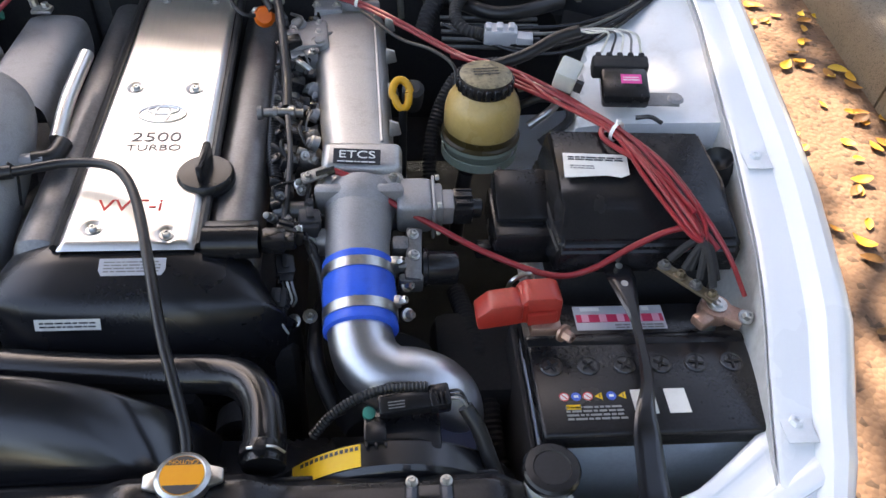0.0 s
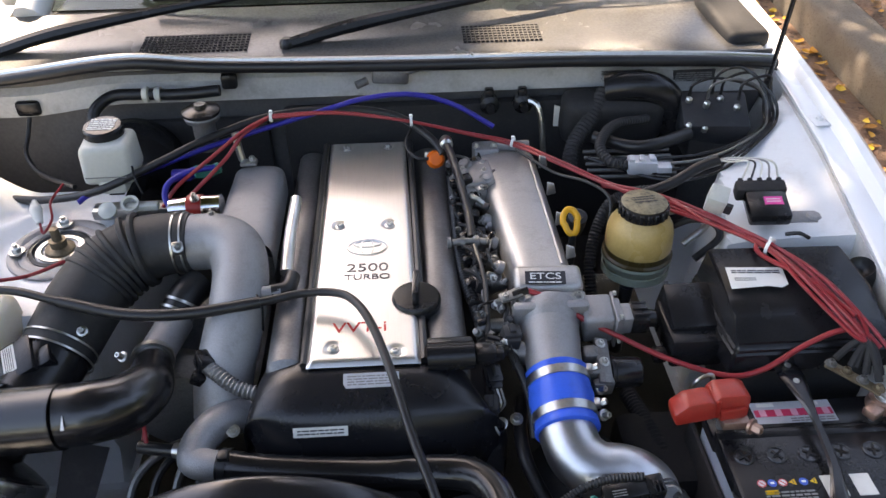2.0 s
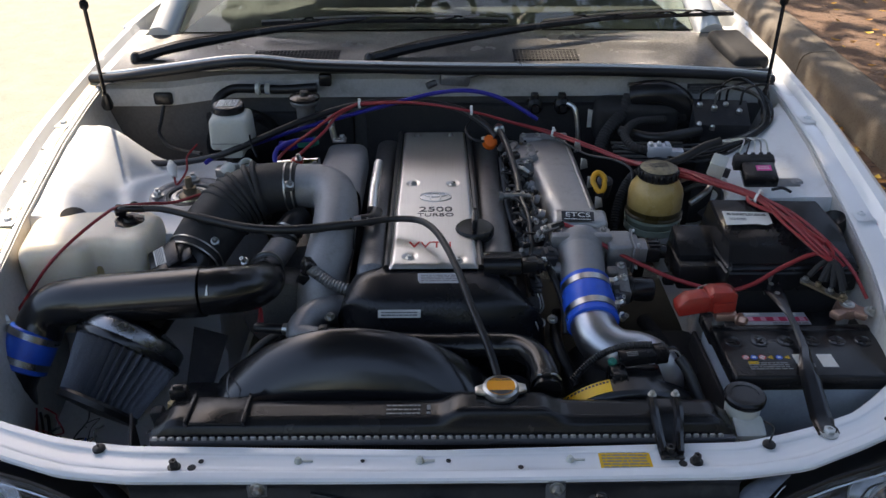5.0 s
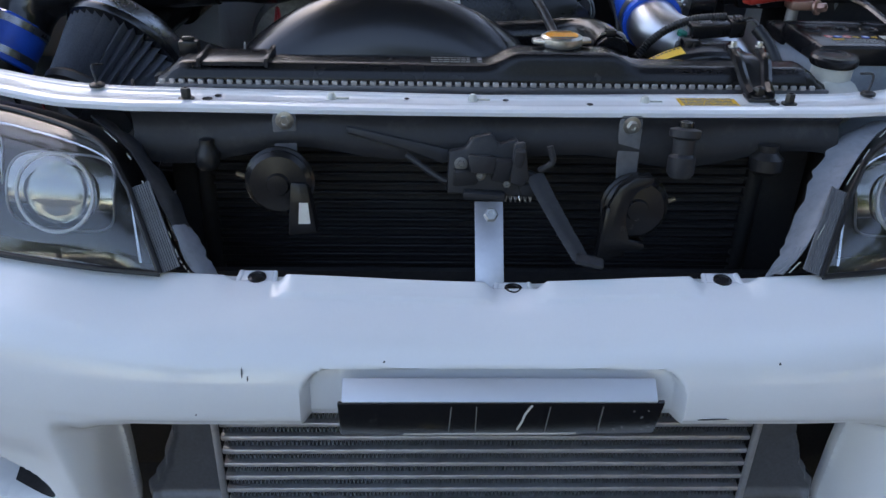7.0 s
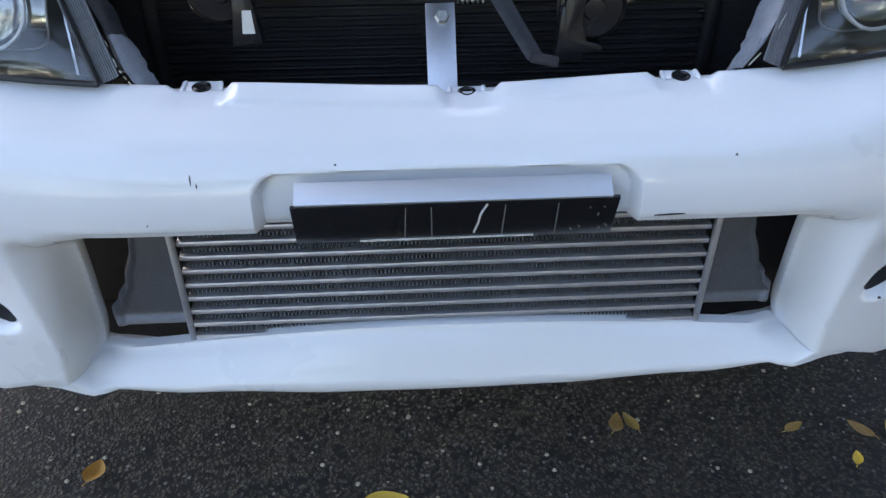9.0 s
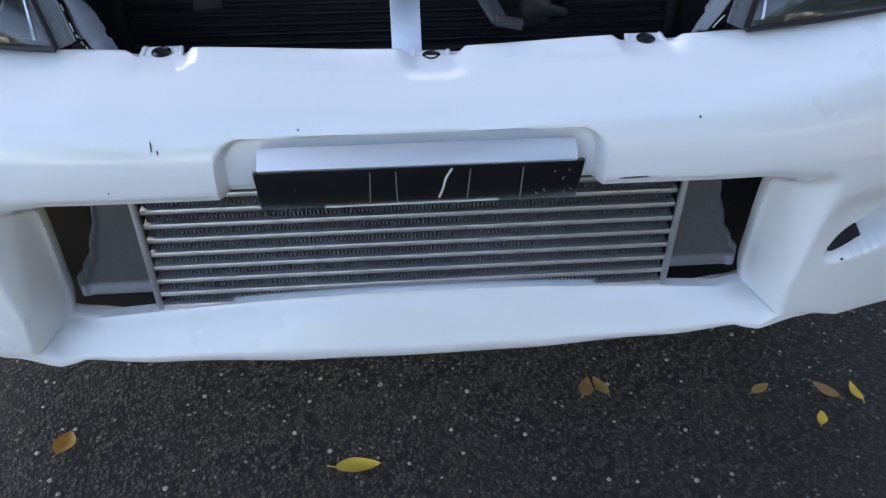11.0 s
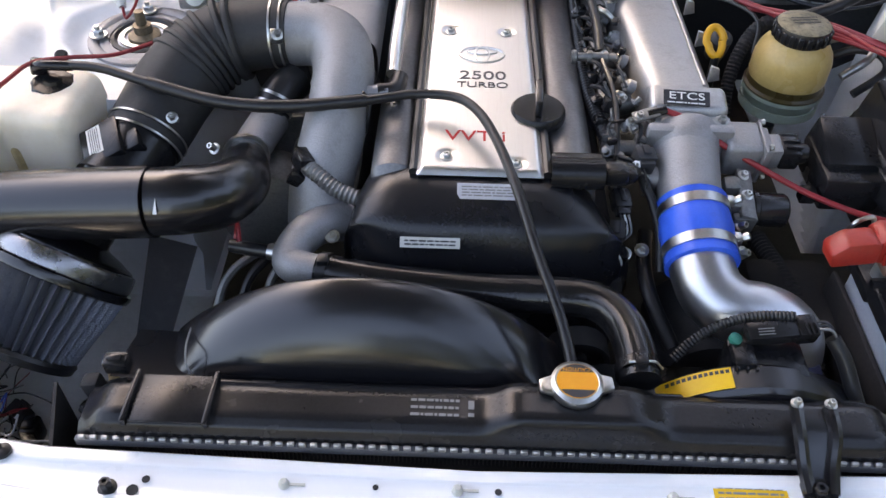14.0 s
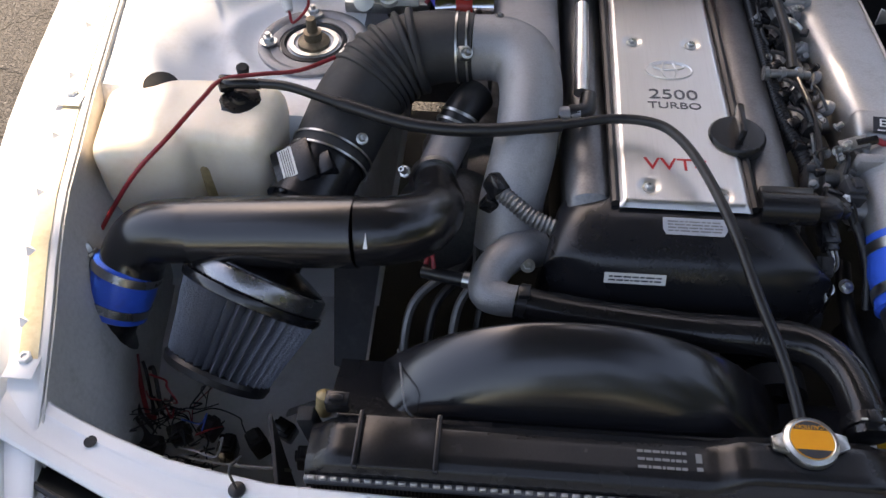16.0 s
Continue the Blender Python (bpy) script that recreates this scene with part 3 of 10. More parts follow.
def bars(m, w, h, rows, material, parent, name="small_print", seed=1, fill=0.75, th=0.0004):
    """Unreadable print as plain bars."""
    rnd = random.Random(seed)
    bm = B()
    for i in range(rows):
        y = h / 2 - (i + 0.5) * h / rows
        x = -w / 2
        while x < w / 2 - w * 0.04:
            ln = min(w / 2 - x, w * rnd.uniform(0.05, 0.2))
            box(bm, m @ V(x + ln / 2, y, th / 2), (ln, h / rows * fill * 0.7, th), m.to_3x3().to_4x4())
            x += ln + w * 0.025
    return part(name, bm, material, parent)


def plate(bm, m, w, h, th=0.0006, bevel=0.0):
    return box(bm, m @ V(0, 0, th / 2), (w, h, th), m.to_3x3().to_4x4(), bevel)


# ---------------------------------------------------------------- ground
bm = B()
grid(bm, lambda u, v: V(-60 + 120 * u, -60 + 120 * v, 0), 24, 24)
solo("ground", bm, ASPHALT, "dark worn asphalt with fine cracks and pale stones", "ground", kind="structure")


def kerb_x(y):
    return 1.98 + (y - 2.35) * 0.07


bm = B()
grid(bm, lambda u, v: V(1.25 + (kerb_x(-6 + 22 * v) - 1.25) * u, -6 + 22 * v, 0.004 + 0.004 * noise.noise(V(u * 3, v * 40, 2))), 6, 60)
solo("verge", bm, SOIL, "dusty brown gutter strip beside the kerb, with fallen leaves", "ground", kind="structure")
bm = B()
for k in range(11):
    y0, y1 = -6 + 2 * k + 0.006, -4 + 2 * k - 0.006
    prof = [(0, 0), (0.012, 0.10), (0.024, 0.138), (0.045, 0.158), (0.075, 0.168), (0.19, 0.172), (0.225, 0.166), (0.242, 0.15), (0.25, 0.0)]
    a = [bm.verts.new((kerb_x(y0) + x, y0, z)) for x, z in prof]
    b = [bm.verts.new((kerb_x(y1) + x, y1, z)) for x, z in prof]
    for i in range(len(prof) - 1):
        bm.faces.new((a[i], a[i + 1], b[i + 1], b[i]))
    bm.faces.new(a[::-1])
    bm.faces.new(b)
solo("kerb", bm, KERB, "weathered concrete kerb with rounded edge", "kerb", kind="structure")
bm = B()
grid(bm, lambda u, v: V(kerb_x(-6 + 22 * v) + 0.25 + 20 * u * u, -6 + 22 * v, 0.15 + 0.03 * noise.noise(V(u * 60, v * 20, 0)) * (1 if u > 0 else 0)), 30, 44)
solo("garden_bed", bm, SOIL, "brown mulch and earth behind the kerb", "ground", kind="structure")
bm = B()
grid(bm, lambda u, v: V(-14 + 12.0 * u, 2.4 + 14 * v, 0.006), 6, 6)
solo("pavement", bm, CONCRETE, "pale sunlit concrete paving beside the car", "pavement", kind="structure")


def leaf_mesh(bm, p, size, ang, curl, rnd, n=5, wide=1.0):
    m = Matrix.Translation(p) @ rot(rnd.uniform(-12, 12), rnd.uniform(-12, 12), ang)
    bend, lift = rnd.uniform(-0.25, 0.25), rnd.uniform(0.2, 0.5)
    rows = []
    for i in range(n + 1):
        t = i / n
        w = size * 0.30 * wide * math.sin(math.pi * min(1, t * 0.96 + 0.04)) ** 0.75 * (1.15 - 0.4 * t) + 0.0003
        x = size * (t - 0.5)
        z = curl * size * (t - 0.5) ** 2
        y = bend * size * (t - 0.5) ** 2
        rows.append([bm.verts.new(m @ V(x, y - w, z + w * lift)), bm.verts.new(m @ V(x, y - w * 0.5, z + w * lift * 0.25)), bm.verts.new(m @ V(x, y, z)), bm.verts.new(m @ V(x, y + w * 0.5, z + w * lift * 0.25)), bm.verts.new(m @ V(x, y + w, z + w * lift))])
    for a, b in zip(rows, rows[1:]):
        for k in range(4):
            bm.faces.new((a[k], a[k + 1], b[k + 1], b[k]))
    if n > 5:
        a = m @ V(-size * 0.5, bend * size * 0.25, curl * size * 0.25)
        tube(bm, [a, a + m.to_3x3() @ V(-size * 0.1, size * 0.02, 0.001), a + m.to_3x3() @ V(-size * 0.2, size * 0.06, 0.0)], 0.0006, 5, sub=3)


rnd = random.Random(5)
for x, y, sz, an, wd, lm, tone in ((-0.501, -0.059, 0.043, 80, 1.15, LEAF_RUST, "rust-orange"), (-0.09, -0.127, 0.062, 10, 0.62, LEAF_LEMON, "lemon yellow"), (0.256, -0.012, 0.040, 70, 0.95, LEAF_BROWN, "mottled brown"), (0.278, -0.010, 0.036, 118, 0.8, LEAF_OLIVE, "greenish brown"), (0.52, -0.035, 0.032, 25, 0.9, LEAF_OLIVE, "greenish brown"), (0.617, -0.043, 0.042, 140, 0.9, LEAF_BROWN, "mottled brown"), (0.661, -0.05, 0.034, 100, 0.7, LEAF_LEMON, "lemon yellow"), (0.59, -0.096, 0.024, 70, 1.0, LEAF_LEMON, "lemon yellow")):
    bm = B()
    leaf_mesh(bm, V(x, y, 0.006), sz, an, 0.5, rnd, 12, wd)
    solo("fallen_leaf", bm, lm, tone + " dry leaf lying on the asphalt", "leaf", "leaves on the asphalt")
bm = B()
for k in range(900):
    y = rnd.uniform(0.3, 9)
    u = rnd.random()
    if u < 0.35:
        x, z = kerb_x(y) - abs(rnd.gauss(0, 0.16)), 0.012
    elif u < 0.45:
        x, z = rnd.uniform(1.0, 1.9), 0.012
    else:
        x, z = kerb_x(y) + 0.27 + rnd.random() ** 1.5 * 4, 0.185
    leaf_mesh(bm, V(x, y, z), rnd.uniform(0.03, 0.075), rnd.uniform(0, 360), rnd.uniform(0.2, 0.9), rnd)
solo("leaf_litter", bm, LEAF, "scattered yellow and brown fallen leaves along the kerb", "leaf litter", kind="stuff")
bm = B()
for k in range(500):
    x, y = rnd.uniform(-1.2, 1.2), rnd.uniform(-0.6, 0.25)
    s_ = rnd.uniform(0.0015, 0.0045)
    lathe(bm, (x, y, -0.001), (rnd.uniform(-.3, .3), rnd.uniform(-.3, .3), 1), [(s_, 0), (s_ * 0.8, s_ * 0.6), (0, s_ * 0.9)], 5)
solo("gravel", bm, CONCRETE, "tiny pale stones loose on the asphalt", "gravel", kind="stuff")

# ---------------------------------------------------------------- car body
car = thing("car_body", (0, 0.6, 0), "white saloon car front with its bonnet taken off", "car")
XI = [(0.1, 0.665), (0.2, 0.69), (0.35, 0.715), (0.5, 0.745), (0.675, 0.765), (0.94, 0.79), (1.1, 0.80), (1.5, 0.81)]
ZL = [(0.1, 0.705), (0.2, 0.735), (0.3, 0.765), (0.42, 0.805), (0.675, 0.848), (0.94, 0.885), (1.3, 0.92), (1.6, 0.935)]
XO = [(0.1, 0.72), (0.25, 0.79), (0.4, 0.835), (0.6, 0.86), (1.0, 0.872), (1.6, 0.876)]


def fender_sheet(s):
    def f(u, v):
        y = 0.14 + 1.5 * u
        xi, zl, xo = lerp_list(y, XI), lerp_list(y, ZL), lerp_list(y, XO)
        w = xo - xi
        sec = [(0, -0.03), (0, 0), (0.05, 0.002), (0.42, 0.002), (0.5, 0.012), (0.56, 0.019), (0.72, 0.022), (0.86, 0.014), (0.95, -0.005), (1.0, -0.04), (1.03, -0.12), (1.04, -0.3), (1.02, -0.45)]
        k = v * (len(sec) - 1)
        i = min(int(k), len(sec) - 2)
        a, b = sec[i], sec[i + 1]
        t = k - i
        return V(s * (xi + w * (a[0] + (b[0] - a[0]) * t)), y, zl + a[1] + (b[1] - a[1]) * t)
    b_ = B()
    grid(b_, f, 40, 36)
    return thick(b_, 0.002)


def apron_sheet(s):
    def f(u, v):
        y = 0.20 + 1.02 * u
        xi, zl = lerp_list(y, XI), lerp_list(y, ZL)
        x = xi - 0.002 - 0.03 * sstep(0.05, 0.3, v)
        return V(s * x, y, zl - 0.003 - v * 0.5 + 0.002 * noise.noise(V(y * 9, v * 9, s)))
    b_ = B()
    grid(b_, f, 30, 16)
    return thick(b_, 0.002)


def tower_right(u, v):
    y = 0.70 + 0.5 * v
    xi = lerp_list(y, XI) - 0.004
    x = 0.52 + (xi - 0.52) * u
    top = 0.842 + (lerp_list(y, ZL) - 0.012 - 0.842) * sstep(0.66, 0.79, x)
    top -= 0.008 * sstep(0.62, 0.54, x)
    edge = lerp_list(x, [(0.45, 0.83), (0.525, 0.87), (0.588, 0.925), (0.668, 1.005), (0.73, 1.055), (0.80, 1.14)])
    drop = max(sstep(0.0, -0.03, x - lerp_list(y, [(0.70, 0.556), (0.752, 0.568), (0.953, 0.622), (1.0, 0.66)])), sstep(0.735, 0.705, y), sstep(0.0, 0.05, y - edge))
    return V(x, y, top - 0.30 * drop + 0.0015 * noise.noise(V(x * 14, y * 14, 0)))


def tower_left(u, v):
    y = 0.60 + 0.56 * v
    xi = lerp_list(y, XI) - 0.004
    x = -xi + (xi - 0.40) * u
    led = lerp_list(y, ZL) - 0.012
    top = led + (0.797 - led) * sstep(-0.75, -0.60, x)
    d = math.hypot(x + 0.512, y - 0.862)
    top += (0.793 - top) * sstep(0.13, 0.085, d)
    top += 0.012 * math.exp(-((d - 0.115) / 0.018) ** 2) * sstep(-0.52, -0.6, x)
    drop = max(sstep(-0.445, -0.405, x), sstep(0.69, 0.61, y), sstep(1.04, 1.12, y))
    return V(x, y, top - 0.30 * drop + 0.002 * noise.noise(V(x * 12, y * 12, 5)))


for s in (-1, 1):
    fender = part("fender", fender_sheet(s), WHITE, car, "white painted wing with its bonnet ledge")
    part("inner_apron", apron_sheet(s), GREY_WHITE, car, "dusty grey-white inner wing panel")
    for y in (0.655, 0.30, 1.02):
        bm = B()
        x = lerp_list(y, XI) + 0.022
        bolt(bm, (s * x, y, lerp_list(y, ZL) + 0.001), r=0.008)
        plate(bm, frame_at(V(s * x, y, lerp_list(y, ZL) + 0.002), (1, 0, 0), (0, 0, 1)), 0.034, 0.05, 0.0015, 0.0006)
        part("fender_bolt", bm, WHITE_IN, fender)
    for k, y in enumerate((0.34, 0.42, 0.50, 0.585, 0.685, 0.78, 0.9)):
        x, z = lerp_list(y, XI) + 0.030, lerp_list(y, ZL) + 0.002
        if s < 0:
            bm = B()
            a = [bm.verts.new(p) for p in ((s * x, y - 0.009, z), (s * x, y + 0.009, z), (s * (x - 0.010), y, z))]
            t = bm.verts.new((s * (x + 0.002), y, z + 0.008))
            for i in range(3):
                bm.faces.new((a[i], a[(i + 1) % 3], t))
            bm.faces.new(a[::-1])
            part("seal_tab", bm, WHITE, fender, "small bent metal tab")
    if s < 0:
        # a narrow cream strip, on the left ledge only
        bm = B()
        grid(bm, lambda u, v: V(-(lerp_list(0.30 + 0.95 * u, XI) + 0.008 + 0.022 * v), 0.30 + 0.95 * u, lerp_list(0.30 + 0.95 * u, ZL) + 0.0042 + 0.001 * noise.noise(V(u * 40, v * 3, 2))), 60, 4)
        part("ledge_strip", bm, LEDGE_CREAM, fender, "cream strip along the wing ledge")
    # gas strut left standing free, its ball end up
    strut = part("gas_strut", tube(B(), [(s * 0.768, 1.15, 0.90), (s * 0.709, 1.004, 1.155)], 0.0042, 10), BLACK, car, "thin black gas strut standing free")
    part("strut_boot", lathe(B(), (s * 0.768, 1.15, 0.885), (-s * 0.2, -0.45, 1), [(0.012, 0), (0.014, 0.01), (0.009, 0.035), (0.005, 0.045)], 16), RUBBER, strut)
    part("ball_end", lathe(B(), (s * 0.711, 1.009, 1.147), (-s * 0.2, -0.5, 0.87), [(0.005, 0), (0.009, 0.004), (0.009, 0.014), (0.006, 0.018), (0, 0.019)], 14), BLACK, strut)
part("strut_tower", grid(B(), tower_right, 40, 40), WHITE_IN, car, "white painted suspension tower top")
part("strut_tower", grid(B(), tower_left, 44, 44), WHITE_IN, car, "white painted suspension tower with a round opening")


def panel_strip():
    F = [(-0.74, 0.218), (-0.66, 0.190), (-0.60, 0.166), (-0.52, 0.142), (-0.42, 0.130), (0.0, 0.131), (0.42, 0.132), (0.52, 0.146), (0.60, 0.176), (0.74, 0.235)]
    K = [(-0.74, 0.31), (-0.70, 0.265), (-0.62, 0.236), (-0.55, 0.216), (-0.44, 0.20), (0.0, 0.191), (0.44, 0.20), (0.55, 0.226), (0.62, 0.25), (0.74, 0.335)]
    Z = [(-0.74, 0.758), (-0.66, 0.735), (-0.5, 0.722), (0, 0.718), (0.5, 0.722), (0.66, 0.735), (0.74, 0.758)]

    def f(u, v):
        x = -0.74 + 1.48 * u
        ya, yb, z = lerp_list(x, F), lerp_list(x, K), lerp_list(x, Z)
        sec = [(-0.0, -0.008), (0.0, -0.003), (0.05, 0.0), (0.25, 0.001), (0.3, -0.001), (0.7, -0.001), (0.75, 0.001), (0.95, 0.0), (1.0, -0.004), (1.0, -0.02)]
        k = v * 9
        i = min(int(k), 8)
        t = k - i
        return V(x, ya + (yb - ya) * (sec[i][0] + (sec[i + 1][0] - sec[i][0]) * t), z + sec[i][1] + (sec[i + 1][1] - sec[i][1]) * t)
    b_ = B()
    grid(b_, f, 96, 27)
    return thick(b_, 0.0015)


panel = part("front_panel", panel_strip(), WHITE, car, "white bonnet slam panel with bolt holes")
for x, y in ((-0.36, 0.155), (0.365, 0.16)):
    part("rubber_stop", bolt(B(), (x, y, 0.718), r=0.006, h=0.012), RUBBER, panel)
for x, y, r in ((-0.335, 0.153, 0.006), (-0.325, 0.165, 0.004), (0.02, 0.166, 0.0035), (0.12, 0.152, 0.004), (0.345, 0.155, 0.006), (-0.64, 0.225, 0.007), (0.66, 0.226, 0.006), (-0.10, 0.166, 0.003)):
    part("bolt_hole", lathe(B(), (x, y, lerp_list(abs(x), [(0, .718), (.5, .722), (.66, .735)]) + 0.0006), (0, 0, 1), [(r, 0), (r, 0.0006), (0, 0.0006)], 16), BLACK_MATT, panel, "dark open bolt hole")
for x in (-0.19, -0.02, 0.19):
    bm = B()
    lathe(bm, (x, 0.166, 0.718), (0, 0, 1), [(0.006, 0), (0.005, 0.005), (0.003, 0.008), (0, 0.008)], 12)
    box(bm, (x + 0.012, 0.166, 0.7195), (0.018, 0.003, 0.002), bevel=0.0006)
    part("trim_clip", bm, MILK, panel, "broken off-white plastic clip")
for sx in (-1, 1):
    bm = B()
    lathe(bm, (sx * 0.475, 0.188, 0.7235), (0, 0, 1), [(0.009, 0), (0.009, 0.003), (0.005, 0.005), (0, 0.005)], 18)
    tube(bm, [(sx * 0.475, 0.188, 0.727), (sx * 0.482, 0.20, 0.745), (sx * 0.475, 0.217, 0.742)], 0.0015, 6)
    part("cord_plug", bm, RUBBER, panel, "black rubber plug with a short cord")
lab = part("caution_label", plate(B(), frame_at(V(0.267, 0.165, 0.7192), (1, 0, 0), (0, 0, 1)), 0.072, 0.042), YELLOW_LABEL, panel, "yellow caution sticker")
bars(frame_at(V(0.267, 0.165, 0.7199), (1, 0, 0), (0, 0, 1)), 0.064, 0.034, 6, GREY_INK, lab, seed=3, fill=0.55)

# dark face below the slam panel and the sides of the grille mouth
bm = B()


def lower_face(u, v):
    x = -0.42 + 0.84 * u
    zb = 0.662 + 0.012 * math.sin(x * 21) * sstep(0.0, 0.25, abs(x))
    return V(x, 0.136 + 0.004 * math.sin(v * 6), 0.713 + (zb - 0.713) * v)


thick(grid(bm, lower_face, 60, 8), 0.006)
for x in (-0.33, -0.16, -0.105, -0.05, 0.01, 0.30):
    box(bm, (x, 0.137, 0.69), (0.004, 0.006, 0.018), bevel=0.001)
part("radiator_support", bm, DARK_PRIMER, car, "dark grey painted radiator support flange")
for s in (-1, 1):
    bm = B()
    grid(bm, lambda u, v: V(s * (0.43 + 0.04 * u), 0.16 + 0.13 * u, 0.70 - 0.5 * v), 6, 6)
    part("mouth_side", thick(bm, 0.004), BLACK_MATT, car)
    if s > 0:
        pts = [(0.306, 0.012, 0.572), (0.326, 0.034, 0.598), (0.348, 0.072, 0.632), (0.374, 0.112, 0.672), (0.396, 0.128, 0.696), (0.44, 0.16, 0.706)]
        pto = [(0.326, -0.002, 0.576), (0.352, 0.012, 0.603), (0.388, 0.050, 0.644), (0.428, 0.092, 0.676), (0.456, 0.118, 0.694), (0.495, 0.148, 0.706)]
    else:
        pts = [(0.304, 0.012, 0.570), (0.314, 0.026, 0.588), (0.334, 0.044, 0.610), (0.366, 0.082, 0.650), (0.402, 0.118, 0.684), (0.45, 0.15, 0.704)]
        pto = [(0.330, -0.002, 0.572), (0.342, 0.004, 0.590), (0.354, 0.022, 0.612), (0.384, 0.058, 0.648), (0.416, 0.096, 0.680), (0.47, 0.14, 0.704)]
    cut = 0.42 if s > 0 else 0.30
    pts = [tuple(a + (b - a) * cut for a, b in zip(p, q)) for p, q in zip(pts, pto)]
    A, C = smooth_path([(s * x, y, z) for x, y, z in pts], 6), smooth_path([(s * x, y, z) for x, y, z in pto], 6)
    n0 = 13 if s < 0 else len(A) - 1

    def edge_strip(i0, i1, fray):
        b_ = B()

        def g_(u, v):
            i = i0 + round(u * (i1 - i0))
            w = 1 + fray * (0.40 * noise.noise(V(i * 0.33, 3.1, s)) + 0.25 * noise.noise(V(i * 0.9, 7.7, s)))
            return C[i].lerp(A[i], v * w) + V(0, 0.010 * v, -0.014 * v * v + 0.002 * noise.noise(V(u * 9, v * 5, s)))
        grid(b_, g_, i1 - i0, 6)
        return thick(b_, 0.002)
    # white edge coloured blue-grey, so its shade sits in the tone
    part("headlamp_panel", edge_strip(0, n0, 0.45), SHADED_WHITE, car, "white panel edge toned blue-grey for shade, with torn sealant")
    if s < 0:
        part("headlamp_panel", edge_strip(n0, len(A) - 1, 0.6), DARK_PRIMER, car, "dark grey painted panel edge")
    rnd = random.Random(5 + s)
    i = 0
    while i < len(C) - 4:
        k = rnd.randint(1, 3)
        bead = [C[j] + V(s * 0.006, -0.003, 0.003 + rnd.uniform(-0.001, 0.001)) for j in range(i, i + k + 1)]
        part("sealant_bead", tube(B(), bead, rnd.uniform(0.0004, 0.0009), 6), MILK, car, "cracked white sealant bead")
        i += k + rnd.randint(1, 4)
    if s > 0:
        for j in range(3):
            part("sealant_bead", tube(B(), [A[0].lerp(C[0], 0.4 * j) + V(0, -0.004, 0.002), A[3].lerp(C[3], 0.3 + 0.3 * j) + V(rnd.uniform(-0.004, 0.004), -0.005, 0.004), A[5].lerp(C[6], 0.5 + 0.2 * j) + V(0, -0.003, 0.004)], 0.0009, 6), SHADED_WHITE, car, "cracked white sealant bead")
bm = B()
box(bm, (0, 0.30, 0.30), (1.5, 0.02, 0.1))
box(bm, (0, 0.75, 0.30), (1.62, 1.1, 0.02))
part("undertray", bm, BLACK_MATT, car)

# bulkhead, cowl, screen, bonnet, cabin
bm = B()
grid(bm, lambda u, v: V(-0.80 + 1.6 * u, 1.225 + 0.006 * math.sin(v * 9) , 0.40 + 0.545 * v), 40, 24)
part("bulkhead", thick(bm, 0.004), BULK, car, "grey painted bulkhead behind the engine")
bm = B()
grid(bm, lambda u, v: V(-0.79 + 1.58 * u, 1.214 + 0.02 * sstep(0.6, 1, v), 0.885 + 0.062 * v - 0.02 * sstep(0.6, 0.85, abs(2 * u - 1))), 40, 6)
part("cowl_front", thick(bm, 0.003), GREY_WHITE, car, "white painted cowl lip above the bulkhead")
bm = B()
box(bm, (0.24, 1.205, 0.70), (0.82, 0.03, 0.34), bevel=0.012)
box(bm, (-0.38, 1.21, 0.70), (0.36, 0.02, 0.3), bevel=0.01)
part("bulkhead_insulation", bm, BLACK_MATT, car, "black insulation on the bulkhead")
for x, w in ((0.50, 0.085), (0.645, 0.085)):
    bm = B()
    box(bm, (x, 1.213, 0.905 if x < .6 else 0.90), (w, 0.004, 0.026), bevel=0.001)
    pl = part("identity_plate", bm, INK, car, "dark maker's plate riveted to the cowl")
    if x > 0.6:
        bars(frame_at(V(x, 1.2105, 0.90), (1, 0, 0), (0, -1, 0)), w * 0.85, 0.018, 4, GREY_INK, pl, seed=9)
SEAL = [(-0.83, 1.24, 0.925), (-0.75, 1.20, 0.940), (-0.62, 1.18, 0.962), (-0.44, 1.17, 0.985), (-0.27, 1.17, 0.972), (0.045, 1.17, 0.963), (0.40, 1.17, 0.958), (0.65, 1.18, 0.945), (0.80, 1.20, 0.926)]
seal = part("bonnet_seal", tube(B(), SEAL, 0.011, 12), RUBBER, car, "black rubber bonnet seal along the cowl")
part("seal_strip", tube(B(), [(x, y + 0.014, z + 0.008) for x, y, z in SEAL], 0.006, 8), STEEL, seal)


def cowl(u, v):
    x = -0.80 + 1.6 * u
    y = 1.185 + (0.32 + 0.02 * math.cos(x * 2)) * v
    z = lerp_list(x, [(p[0], p[2]) for p in SEAL]) * (1 - sstep(0, 0.35, v)) + 0.936 * sstep(0, 0.35, v) + 0.028 * v * v
    return V(x, y, z - 0.006)


cow = part("cowl_panel", thick(grid(B(), cowl, 60, 14), 0.003), FADED, car, "sun-faded grey plastic cowl panel below the windscreen")
for x0, x1 in ((-0.46, -0.24), (0.20, 0.36)):
    bm = B()
    k = x0
    while k < x1:
        for j in range(7):
            box(bm, (k, 1.335 + 0.0115 * j, 0.9375 + 0.0007 * j), (0.0062, 0.0072, 0.004))
        k += 0.0092
    part("vent_grid", bm, BLACK_MATT, cow, "black square-hole air intake grid")
bm = B()
grid(bm, lambda u, v: V((-0.70 + 1.40 * u) * (1 - 0.15 * v), 1.545 + 0.85 * v - 0.06 * (1 - (2 * u - 1) ** 2), 0.955 + 0.47 * v + 0.02 * (1 - (2 * u - 1) ** 2)), 24, 12)
part("windscreen", thick(bm, 0.005), SCREEN, car, "tinted windscreen glass")
bm = B()
